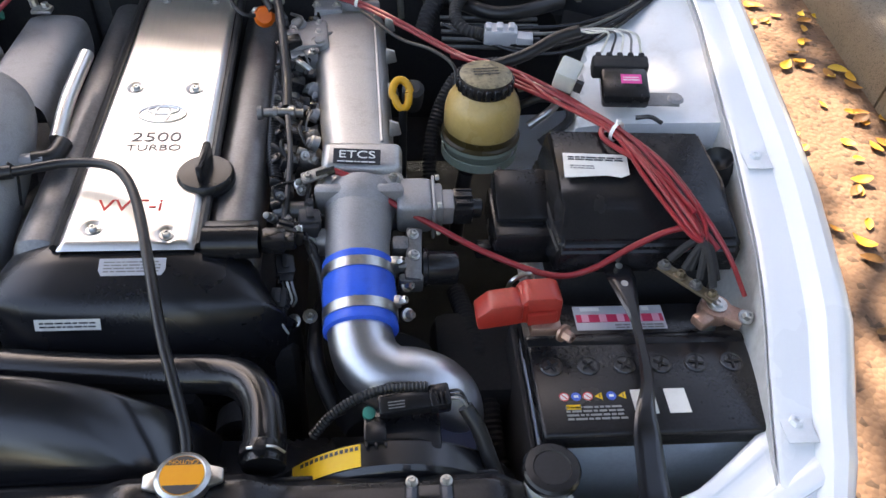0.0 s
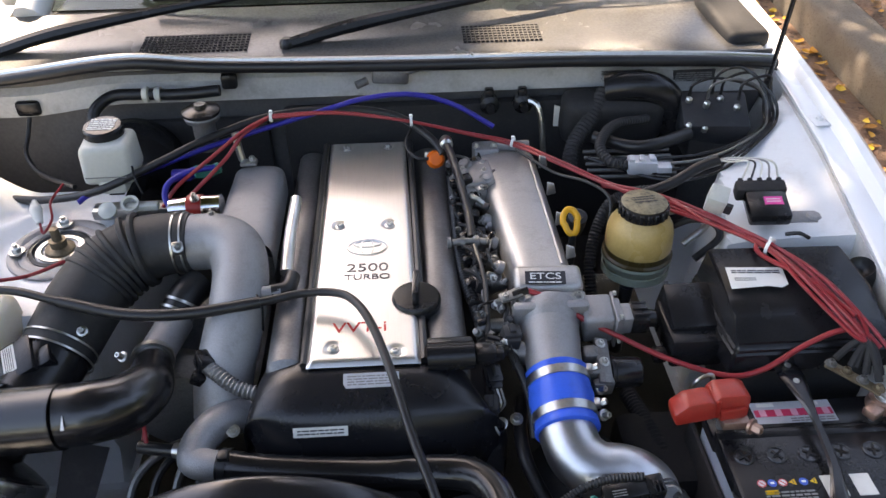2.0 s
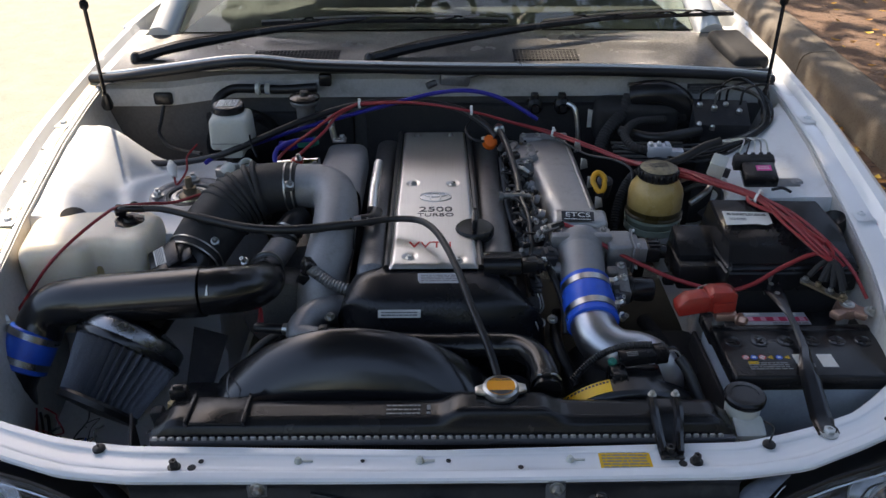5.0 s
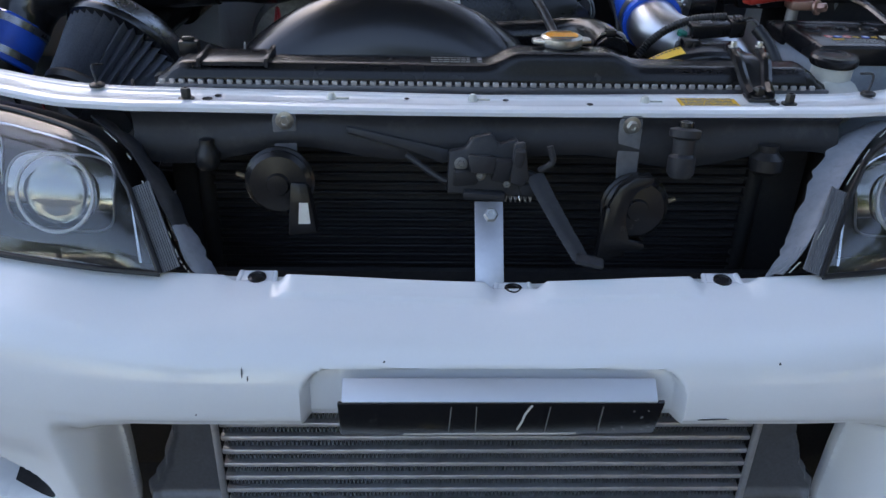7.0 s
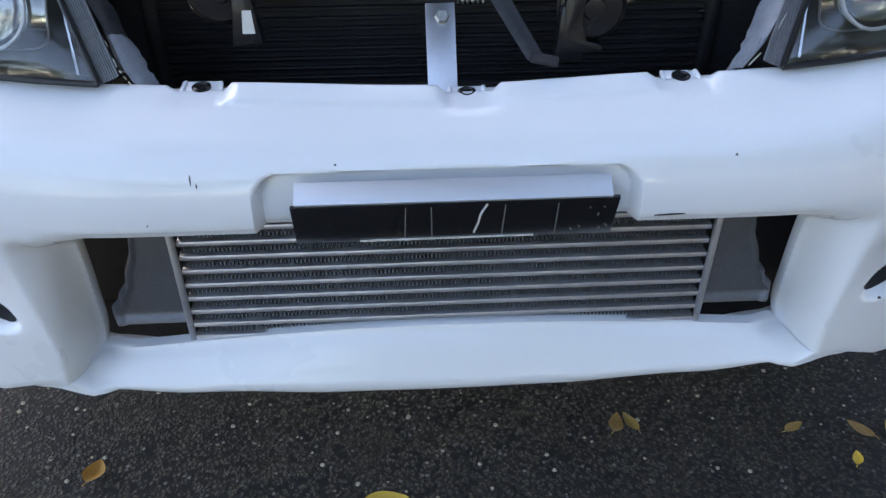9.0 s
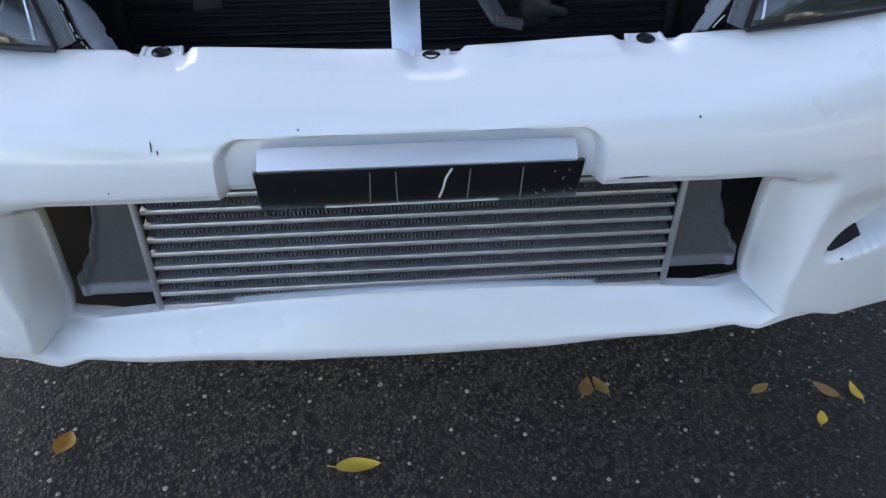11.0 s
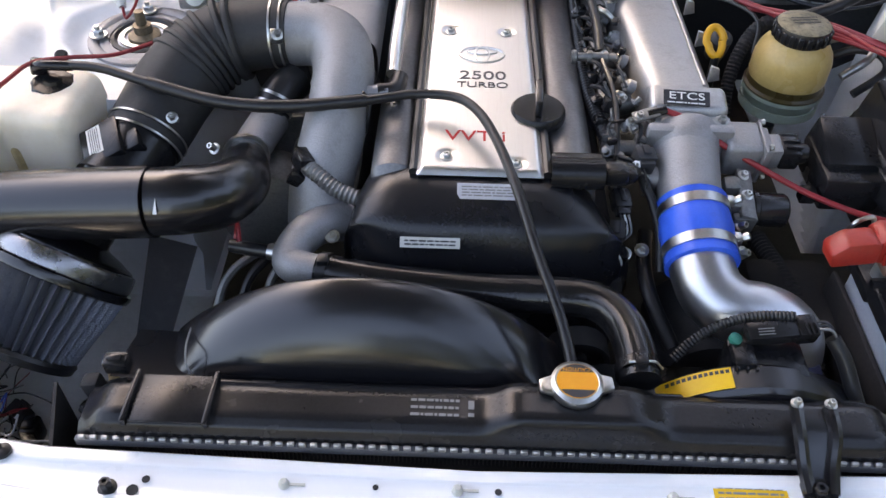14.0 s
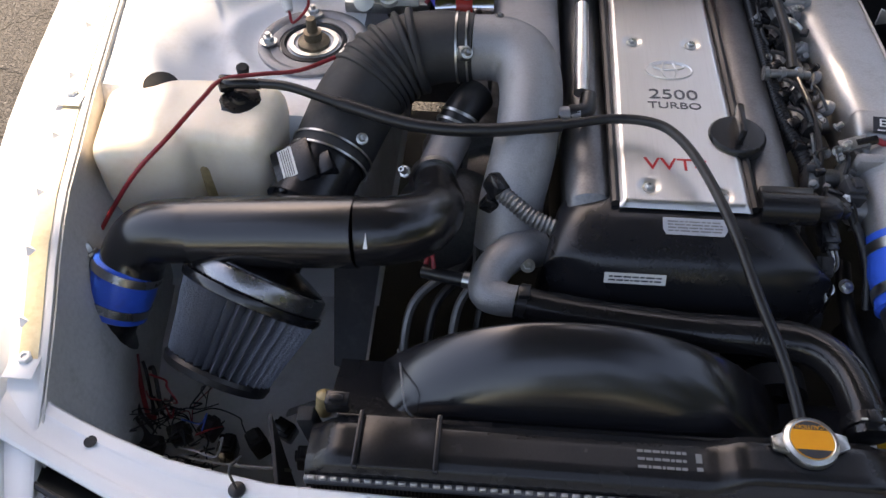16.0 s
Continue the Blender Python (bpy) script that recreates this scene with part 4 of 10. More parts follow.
grid(bm, lambda u, v: V(-0.72 + 1.44 * u, 1.58 + 0.6 * v, 0.93 - 0.03 * v), 6, 6)
part("dashboard", thick(bm, 0.02), BLACK_MATT, car)
bm = B()
for s in (-1, 1):
    tube(bm, [(s * 0.74, 1.52, 0.95), (s * 0.66, 2.0, 1.22), (s * 0.58, 2.45, 1.42)], 0.035, 10)
    box(bm, (s * 0.86, 2.9, 0.62), (0.03, 2.6, 0.68), bevel=0.012)
grid(bm, lambda u, v: V(-0.6 + 1.2 * u, 2.42 + 1.3 * v, 1.42 + 0.03 * math.sin(math.pi * v)), 6, 6)
box(bm, (0, 3.9, 1.1), (1.2, 0.03, 0.6))
part("cabin_shell", bm, WHITE, car)


def wiper(p0, p1, b0, b1):
    """An arm that widens to its pivot, and a blade with its spine and yokes."""
    p0, p1, b0, b1 = V(*p0), V(*p1), V(*b0), V(*b1)
    w = part("wiper_arm", tube(B(), [p0, p0.lerp(p1, 0.22) + V(0, -0.004, 0.014), p0.lerp(p1, 0.6) + V(0, -0.004, 0.016), p1 + V(0, 0, 0.006)], 0.008, 8, radii=[0.013, 0.015, 0.010, 0.006]), BLACK, car, "black windscreen wiper arm")
    part("wiper_pivot", lathe(B(), p0 - V(0, 0, 0.012), (0, 0, 1), [(0.016, 0), (0.015, 0.018), (0.008, 0.026), (0, 0.026)], 14), BLACK, w)
    mid = b0.lerp(b1, 0.5)
    part("wiper_blade", tube(B(), [b0, mid + V(0, -0.002, 0.004), b1], 0.006, 6), RUBBER, w)
    part("blade_spine", tube(B(), [b0 + V(0, -0.003, 0.007), mid + V(0, -0.006, 0.020), b1 + V(0, -0.003, 0.007)], 0.0028, 6), STEEL, w, "bare metal blade spine")
    for k in (0.2, 0.36, 0.64, 0.8):
        q_ = b0.lerp(b1, k)
        part("yoke", tube(B(), [q_ + V(-0.035, -0.002, 0.005), q_ + V(0, -0.005, 0.015), q_ + V(0.035, -0.002, 0.005)], 0.003, 6), BLACK, w)


# matt black box painting the darkness of the open hinge pocket
part("pocket_shade_box", box(B(), (0.770, 1.385, 0.944), (0.090, 0.20, 0.040), rot(6, 0, 6), bevel=0.016, seg=3), BLACK_MATT, car, "matt black box in place of the dark hinge pocket")
wiper((-0.165, 1.345, 0.940), (0.525, 1.53, 0.992), (0.285, 1.508, 0.985), (0.80, 1.54, 0.998))
wiper((-0.752, 1.345, 0.944), (-0.185, 1.51, 0.992), (-0.464, 1.515, 0.985), (0.19, 1.497, 0.992))

# ---------------------------------------------------------------- bumper
bump = thing("front_bumper", (0, -0.02, 0.17), "white painted aftermarket front bumper with wide lower mouth", "bumper")
BROWS = [(0.020, -0.032), (0.019, -0.016), (0.016, -0.0135), (0.005, -0.012), (0.001, -0.003), (-0.004, 0.0), (-0.014, -0.003), (-0.045, -0.016), (-0.073, -0.030), (-0.092, -0.052), (-0.102, -0.075), (-0.107, -0.095), (-0.109, -0.112), (-0.109, -0.127),
         (-0.104, -0.138), (-0.090, -0.18), (-0.078, -0.23), (-0.068, -0.28), (-0.058, -0.325), (-0.052, -0.336), (-0.066, -0.352), (-0.080, -0.372), (-0.087, -0.385), (-0.080, -0.398), (-0.05, -0.402), (0.02, -0.402)]
NB = len(BROWS) - 1
OPEN0, OPEN1 = 14, 19


PX, PZ, PA, PB = 0.582, 0.348, 0.080, 0.027      # lamp pocket: centre and half axes


def pocket(x, z):
    return math.hypot((abs(x) - PX) / PA, (z - PZ - (abs(x) - PX) * 0.36) / PB)


def bumper_pt(X, row, dy=0.0):
    ax = abs(X)
    k = min(int(row), NB - 1)
    t = row - k
    p0, p1, p2, p3 = (BROWS[min(max(k + q_, 0), NB)] for q_ in (-1, 0, 1, 2))
    yo, zo = (0.5 * (2 * p1[c_] + (p2[c_] - p0[c_]) * t + (2 * p0[c_] - 5 * p1[c_] + 4 * p2[c_] - p3[c_]) * t * t + (3 * p1[c_] - p0[c_] - 3 * p2[c_] + p3[c_]) * t ** 3) for c_ in (0, 1))
    ztop = soft_list(ax, [(0, 0.562), (0.27, 0.5715), (0.36, 0.5745), (0.52, 0.588), (0.72, 0.615), (0.86, 0.65)])
    zhole = 0.257 - 0.034 * min(1.2, ax / 0.45) ** 2.5
    zbot = soft_list(ax, [(0, 0.166), (0.14, 0.168), (0.30, 0.180), (0.40, 0.194), (0.46, 0.211), (0.56, 0.227), (0.72, 0.256), (0.86, 0.28)])
    z = lerp_list(-zo, [(-0.1, ztop + 0.1), (0, ztop), (0.138, 0.446), (0.336, zhole), (0.402, zbot), (0.5, zbot - 0.1)]) + (0 if row > 5 else zo * 0.1)
    yp = 0.38 * max(0, ax - 0.30) ** 2 + (9.0 * max(0, ax - 0.78) ** 2)
    sg = math.copysign(1, X)
    low = sstep(OPEN0, OPEN1, row)
    x = X + sg * (0.022 * sstep(OPEN0 - 4.5, OPEN0, row) + 0.017 * low) * sstep(0.2, 0.405, ax) * sstep(0.62, 0.44, ax)
    # outside the mouth the face runs on flush to the lip
    c0 = 0.405 - 0.030 * sstep(OPEN1 + 0.3, OPEN1 + 4.0, row)
    out = sstep(c0, c0 + 0.027, ax) * sstep(12.6, 13.2, row) * sstep(24.2, 22.6, row)
    yo += (-0.109 + 0.011 * sstep(13.5, 22.0, row) - yo) * out
    # flat seats for the push clips
    seat = max(sstep(0.034, 0.029, abs(X - xc)) for xc in (-0.265, 0.023, 0.261))
    z -= 0.55 * seat * max(0.0, z - (ztop - 0.0125)) * sstep(9.0, 7.4, row)
    # a raised flange behind the upper edge
    z += 0.0032 * sstep(6.65, 6.45, row) * sstep(4.2, 5.0, row) * sstep(0.262, 0.236, ax) * (1 - seat)
    # recess for the number plate, with round corners
    qx, qz = abs(X + 0.003) - 0.2010 + 0.026, z - 0.510 + 0.026
    sd = math.hypot(max(qx, 0), max(qz, 0)) + min(max(qx, qz), 0) - 0.028
    m = sstep(0.003, -0.006, sd) * sstep(OPEN0 + 1.0, OPEN0 + 0.3, row)
    yo += 0.019 * m
    # a wedge-shaped flange at the mouth's sides: broad and round above, narrow at the foot
    fw = 0.014 + 0.046 * min(1.0, max(0.0, (z - 0.245) / 0.185))
    qx, qz = ax - 0.405 - fw + 0.030, z - 0.450 + 0.030
    sd = math.hypot(max(qx, 0), max(qz, 0)) + min(max(qx, qz), 0) - 0.030
    fl = sstep(0.004, -fw, sd) * sstep(0.36, 0.405, ax) * sstep(OPEN1 + 1.8, OPEN1 - 1.6, row)
    yo += 0.042 * fl
    corner = sstep(0.365, 0.405, ax) * sstep(0.47, 0.41, ax)
    z -= 0.007 * corner * math.exp(-((row - OPEN0) / 0.7) ** 2)
    z -= 0.009 * corner * math.exp(-((row - OPEN1) / 0.6) ** 2)
    # lamp pocket under a soft brow
    e = pocket(x, z)
    zb = z - 0.06 * (ax - 0.5)
    yo += 0.012 * sstep(0.418, 0.375, zb) * sstep(0.300, 0.345, zb) * sstep(0.47, 0.53, abs(x)) * sstep(0.74, 0.66, abs(x))
    yo += 0.046 * sstep(1.08, 0.66, e) * (1 - 0.5 * sstep(0.56, 0.66, abs(x)))
    return V(x, yo + yp + dy, z)


FINE = [0.176 + 0.003 * k for k in range(13)] + [0.405 + 0.003 * k for k in range(8)] + [0.426 + 0.004 * k for k in range(82)]
COLS = sorted(set([round(-0.86 + 0.01 * i, 4) for i in range(173)] + [round(k * q_, 4) for k in (-1, 1) for q_ in FINE]))
COLS = [c for c in COLS if abs(abs(c) - 0.40) > 0.001]
ROWS_B = sorted(set([i / 2 for i in range(2 * NB + 1)] + [i / 8 for i in range(32, 50)] + [6.4, 6.45, 6.5, 6.55, 6.6, 6.65, 6.7] + [i / 8 for i in range(56, 104)] + [i / 8 for i in range(104, 184)] + [i / 16 for i in range(240, 312)]))
bm = B()
vs = [[bm.verts.new(bumper_pt(X, r)) for r in ROWS_B] for X in COLS]
for i in range(len(COLS) - 1):
    xm = (COLS[i] + COLS[i + 1]) / 2
    for j in range(len(ROWS_B) - 1):
        rm = (ROWS_B[j] + ROWS_B[j + 1]) / 2
        if abs(xm) < 0.405 and OPEN0 < rm < OPEN1:
            continue
        bm.faces.new((vs[i][j], vs[i + 1][j], vs[i + 1][j + 1], vs[i][j + 1]))
bmesh.ops.delete(bm, geom=[v for v in bm.verts if not v.link_faces], context="VERTS")
# the mouth's edge turns inwards
mouth = [(-0.405, r) for r in [OPEN0 + 0.25 * k for k in range(21)]] + [(X, OPEN1) for X in COLS if -0.405 < X < 0.405] + [(0.405, OPEN1 - 0.25 * k) for k in range(21)] + [(X, OPEN0) for X in reversed(COLS) if -0.405 < X < 0.405]
rim = [bumper_pt(X, r) for X, r in mouth]
cen = V(0, 0, 0.33)
for a, b, d0, d1 in ((0.0, 0.002, 0.0, 0.006), (0.002, 0.001, 0.006, 0.016)):
    ra = [bm.verts.new(p + (V(cen.x - p.x, 0, cen.z - p.z).normalized() * a) + V(0, d0, 0)) for p in rim]
    rb = [bm.verts.new(p + (V(cen.x - p.x, 0, cen.z - p.z).normalized() * b) + V(0, d1, 0)) for p in rim]
    for i in range(len(rim)):
        j = (i + 1) % len(rim)
        bm.faces.new((ra[i], ra[j], rb[j], rb[i]))
bmesh.ops.remove_doubles(bm, verts=bm.verts, dist=1e-5)
cover = part("bumper_cover", bm, WHITE, bump, sharp=50)
for x, y, z, w in ((-0.265, 0.004, 0.5665, -1), (0.023, -0.001, 0.5550, 1), (0.261, 0.002, 0.5665, 1)):
    bm = B()
    box(bm, (x, y + 0.003, z - 0.005), (0.036, 0.024, 0.006), rot(10, 0, 0), bevel=0.002)
    for q_ in (-1, 1):
        box(bm, (x + q_ * 0.0195, y + 0.003, z - 0.0035), (0.006, 0.022, 0.008 if q_ == w else 0.006), rot(10, q_ * 10, q_ * 8), bevel=0.0026)
    tab = part("mounting_tab", bm, WHITE, bump)
    bm = B()
    lathe(bm, (x, y, z - 0.002), (0, -0.1, 1), [(0.0105, 0), (0.0105, 0.002), (0.007, 0.0035), (0.006, 0.002), (0, 0.002)], 18)
    part("push_clip", bm, BLACK, tab, "black plastic push clip")
bm = B()
box(bm, (0.002, -0.1095, 0.4965), (0.331, 0.005, 0.026), rot(-56, 0, 0), bevel=0.0012)
holder = part("plate_bracket", bm, STRIP, bump, "bare aluminium number plate bracket")
bm = B()
box(bm, (0.004, -0.1075, 0.458), (0.345, 0.005, 0.063), rot(18, 0, 0.3), bevel=0.002)
bk = part("backing_board", bm, BLACK_GLOSS, holder, "scratched black backing board with adhesive traces")
bm = B()
rnd = random.Random(8)


def on_board(x, z):
    return (x, -0.1103 - 0.325 * (z - 0.458), z)


for x in (-0.105, -0.05, -0.022, 0.055, 0.112):
    part("adhesive_trace", box(B(), on_board(x, 0.457), (0.0011, 0.0006, 0.052), rot(18, rnd.uniform(-2, 2), 0)), GREY_INK, bk)
part("adhesive_trace", tube(B(), [on_board(0.036, 0.484), on_board(0.030, 0.468), on_board(0.028, 0.454), on_board(0.024, 0.438)], 0.0012, 6), PAPER, bk, "white dried glue streak")
for k in range(26):
    x = rnd.choice((rnd.uniform(-0.145, -0.128), rnd.uniform(0.12, 0.17), rnd.uniform(-0.145, -0.128)))
    part("adhesive_trace", box(B(), on_board(x, rnd.uniform(0.432, 0.484)), (rnd.uniform(0.0008, 0.004), 0.0006, rnd.uniform(0.0004, 0.0014)), rot(18, rnd.uniform(-60, 60), 0)), GREY_INK, bk)
part("adhesive_trace", box(B(), on_board(-0.005, 0.430), (0.19, 0.002, 0.0022), rot(18, 0, 0.3)), PAPER, bk, "pale edge of a torn sticker")
rnd = random.Random(61)
for X, row, w, h_ in ((-0.268, 9.6, 0.0008, 0.006), (-0.262, 9.9, 0.0008, 0.003), (0.30, 9.2, 0.0016, 0.0016), (0.505, 16.5, 0.0022, 0.0022), (-0.12, 9.0, 0.0012, 0.0012), (0.12, 11.3, 0.0012, 0.0012), (-0.31, 12.4, 0.001, 0.001), (0.235, 12.9, 0.02, 0.0012)):
    p = bumper_pt(X, row, -0.0004)
    n_ = (bumper_pt(X + 0.01, row) - p).cross(bumper_pt(X, row + 0.3) - p).normalized()
    n_ *= -math.copysign(1, n_.y)
    part("paint_chip", prism(B(), [(w * math.cos(a) * rnd.uniform(0.7, 1.2), h_ * math.sin(a) * rnd.uniform(0.7, 1.2)) for a in [math.pi * k / 4 for k in range(8)]], frame_at(p, (1, 0, 0), n_), 0.0006), INK, cover, "small dark paint chip")
for s in (-1, 1):

    def blank(u, v):
        x = PX - PA * 0.94 + u * (0.056 + 0.022 * v)
        h_ = 0.90 * PB * math.sqrt(max(0.0, 0.95 ** 2 - ((x - PX) / PA) ** 2))
        z = PZ + (x - PX) * 0.36 + h_ * (2 * v - 1)
        X = x
        for _ in range(6):
            lo, hi = float(OPEN0), float(OPEN1 + 2)
            for _ in range(18):
                mid = (lo + hi) / 2
                lo, hi = (mid, hi) if bumper_pt(s * X, mid).z > z else (lo, mid)
            X -= abs(bumper_pt(s * X, lo).x) - x
        return bumper_pt(s * X, lo, -0.0025)
    bm = grid(B(), blank, 20, 12)
    part("lamp_blank", bm, BLACK_MATT, bump, "dark hole of the missing fog lamp")
# black backing and floor, added to keep the mouth's gaps dark
bm = B()
box(bm, (0, 0.115, 0.33), (1.3, 0.01, 0.36))
part("mouth_backing", bm, BLACK_MATT, bump)
part("mouth_floor", box(B(), (0, 0.055, 0.182), (0.98, 0.125, 0.005), bevel=0.001), BLACK_MATT, bump)

# ---------------------------------------------------------------- headlamps
def headlamp(s, side):
    h = thing("headlamp", (s * 0.55, 0.08, 0.57), "projector headlamp in slightly hazed lens with dark housing", "headlamp", "headlamps")
    # outline of the lens: bottom edge and top edge, inner to outer
    bot = smooth_path([(s * 0.366, -0.014, 0.580), (s * 0.45, -0.010, 0.587), (s * 0.56, 0.010, 0.594), (s * 0.68, 0.045, 0.606), (s * 0.80, 0.115, 0.63)], 6)
    top = smooth_path([(s * 0.405, 0.045, 0.655), (s * 0.45, 0.095, 0.69), (s * 0.54, 0.135, 0.707), (s * 0.66, 0.168, 0.72), (s * 0.78, 0.225, 0.735)], 6)
    n = len(bot) - 1

    def f(off, bul):
        def g(u, v):
            i = round(u * n)
            p = bot[i].lerp(top[i], v)
            e = math.sin(math.pi * min(1, max(0, v))) ** 0.7 * min(1, 6 * u + 0.1)
            return p + V(0, -0.8, 0.6).normalized() * (bul * e) + V(0, off, -off * 0.35)
        return g
    part("housing", thick(grid(B(), f(0.075, 0.0), n, 10), 0.003), LAMP_BLACK, h, "black inner housing")
    bm = B()
    A, C = [f(0.0, 0)(i / n, 0) for i in range(n + 1)], [f(0.0, 0)(i / n, 1) for i in range(n + 1)]
    loop = A + C[::-1]
    back = [p + V(0, 0.075, -0.026) for p in loop]
    a = [bm.verts.new(p) for p in loop]
    b = [bm.verts.new(p) for p in back]
    for i in range(len(loop)):
        j = (i + 1) % len(loop)
        bm.faces.new((a[i], a[j], b[j], b[i]))
    part("housing_side", bm, LAMP_BLACK, h)
    lens = part("lens", thick(grid(B(), f(0.0, 0.020), n, 12), 0.0035), GLASS, h, "clear polycarbonate lens")
    lens.visible_shadow = False
    # thin dark gasket, and the bezel band that follows the lens edge
    part("gasket", tube(B(), [p + V(0, -0.0005, 0.0005) for p in loop] + [loop[0]], 0.0036, 8, smooth=False), RUBBER, h)
    track = [(0.004, 0.05 + 0.08 * k) for k in range(11)] + [(0.012 + 0.004 * k, 0.90 + 0.02 * k) for k in range(4)] + [(0.04 + 0.06 * k, 0.97) for k in range(17)]

    def band(o0, o1, dep):
        def g_(u, v):
            k = u * (len(track) - 1)
            i = min(int(k), len(track) - 2)
            t = k - i
            U, W = (track[i][q] + (track[i + 1][q] - track[i][q]) * t for q in (0, 1))
            w = o0 + (o1 - o0) * v
            wu = w * sstep(0.5, 0.36, u)
            U2, W2 = U + wu * 0.8, W - w * sstep(0.32, 0.44, u) * 1.15
            k = min(max(U2, 0), 0.999) * n
            j = int(k)
            p = bot[j].lerp(top[j], W2).lerp(bot[j + 1].lerp(top[j + 1], W2), k - j)
            return p + V(0, dep, -dep * 0.3)
        return grid(B(), g_, 96, 3)
    bz = part("bezel", band(0.035, 0.085, 0.020), HORN_GREY, h, "ribbed grey plastic bezel")
    part("bezel_edge", band(0.085, 0.098, 0.017), CHROME, bz, "bright bezel edge")
    part("bezel_edge", band(0.018, 0.026, 0.010), CAST, bz)
    # ribbed flange outside the inner edge of the lens
    ed_ = (top[0] - bot[0]).normalized()
    nrm = V(0, -0.8, 0.6)
    per = ed_.cross(nrm).normalized()
    per *= -math.copysign(1, per.x * s)
    part("flange", grid(B(), lambda u, v: bot[0].lerp(top[0], u) + per * (0.023 * v) + nrm * (0.0009 * abs(math.sin(v * math.pi * 9)) + 0.0016 * (v > 0.82) - 0.003), 12, 108), HORN_GREY, bz, "ribbed grey lens flange")
    up_ax = V(s * 0.08, -0.94, 0.36).normalized()
    for cx, cy, cz, r, w in ((0.505, 0.076, 0.632, 0.043, 0.064), (0.655, 0.136, 0.641, 0.043, 0.062)):
        c = V(s * cx, cy, cz)
        F_ = frame_at(c, (1, s * 0.2, 0), up_ax)

        def bowl(u, v):
            a_, b_ = (u - 0.5) * 2, (v - 0.5) * 2
            # a rounded rectangle, arched from top to bottom
            k = 1.0 / max(1.0, (abs(a_) ** 4 + abs(b_) ** 4) ** 0.25)
            a_, b_ = a_ * k, b_ * k
            return F_ @ V(a_ * w, b_ * 0.045, -0.012 - 0.016 * b_ * b_ - 0.006 * a_ * a_)
        refl = part("reflector", grid(B(), bowl, 24, 24), DARK_CHROME, h, "smoked chrome reflector bowl")
        rim_ = [bowl(0.5 + 0.5 * math.copysign(abs(math.cos(q)) ** 0.5, math.cos(q)), 0.5 + 0.5 * math.copysign(abs(math.sin(q)) ** 0.5, math.sin(q))) for q in [math.radians(7.5 * k) for k in range(49)]]
        part("reflector_rim", tube(B(), rim_, 0.0016, 6, smooth=False), CAST, refl)
        part("halo_ring", lathe_open(B(), c - up_ax * 0.008, up_ax, [(r, 0), (r * 1.01, 0.003), (r * 1.08, 0.003), (r * 1.10, 0), (r * 1.05, -0.003), (r, 0)], 48), WHITE_INK, refl, "pale halo ring round the projector")
        part("projector_lens", lathe(B(), c - up_ax * 0.012, up_ax, [(r * 0.84, -0.002), (r * 0.84, 0.0), (r * 0.78, 0.003), (r * 0.6, 0.006), (r * 0.35, 0.008), (0, 0.0086)], 36), LENS, refl, "convex projector lens")
    return h


headlamp(-1, 0)
headlamp(1, 0)

# ---------------------------------------------------------------- grille mouth
cond = thing("condenser", (0, 0.215, 0.24), "dark air conditioning condenser behind the open grille", "condenser")
bm = B()
box(bm, (0.0, 0.226, 0.45), (0.74, 0.012, 0.44))
part("core", bm, BLACK_MATT, cond)
tube_me = mesh_of("condenser_tube", box(B(), (0, 0, 0), (0.72, 0.012, 0.0042), bevel=0.0012, seg=1), COND)
for k in range(31):
    o = new("condenser_tube", tube_me)
    o.parent = cond
    o.location = (0, -0.003, 0.655 - 0.0135 * k - 0.24)
for x in (-0.365, 0.365):
    part("header_tank", tube(B(), [(x, 0.212, 0.24), (x, 0.212, 0.665)], 0.012, 12), COND, cond)


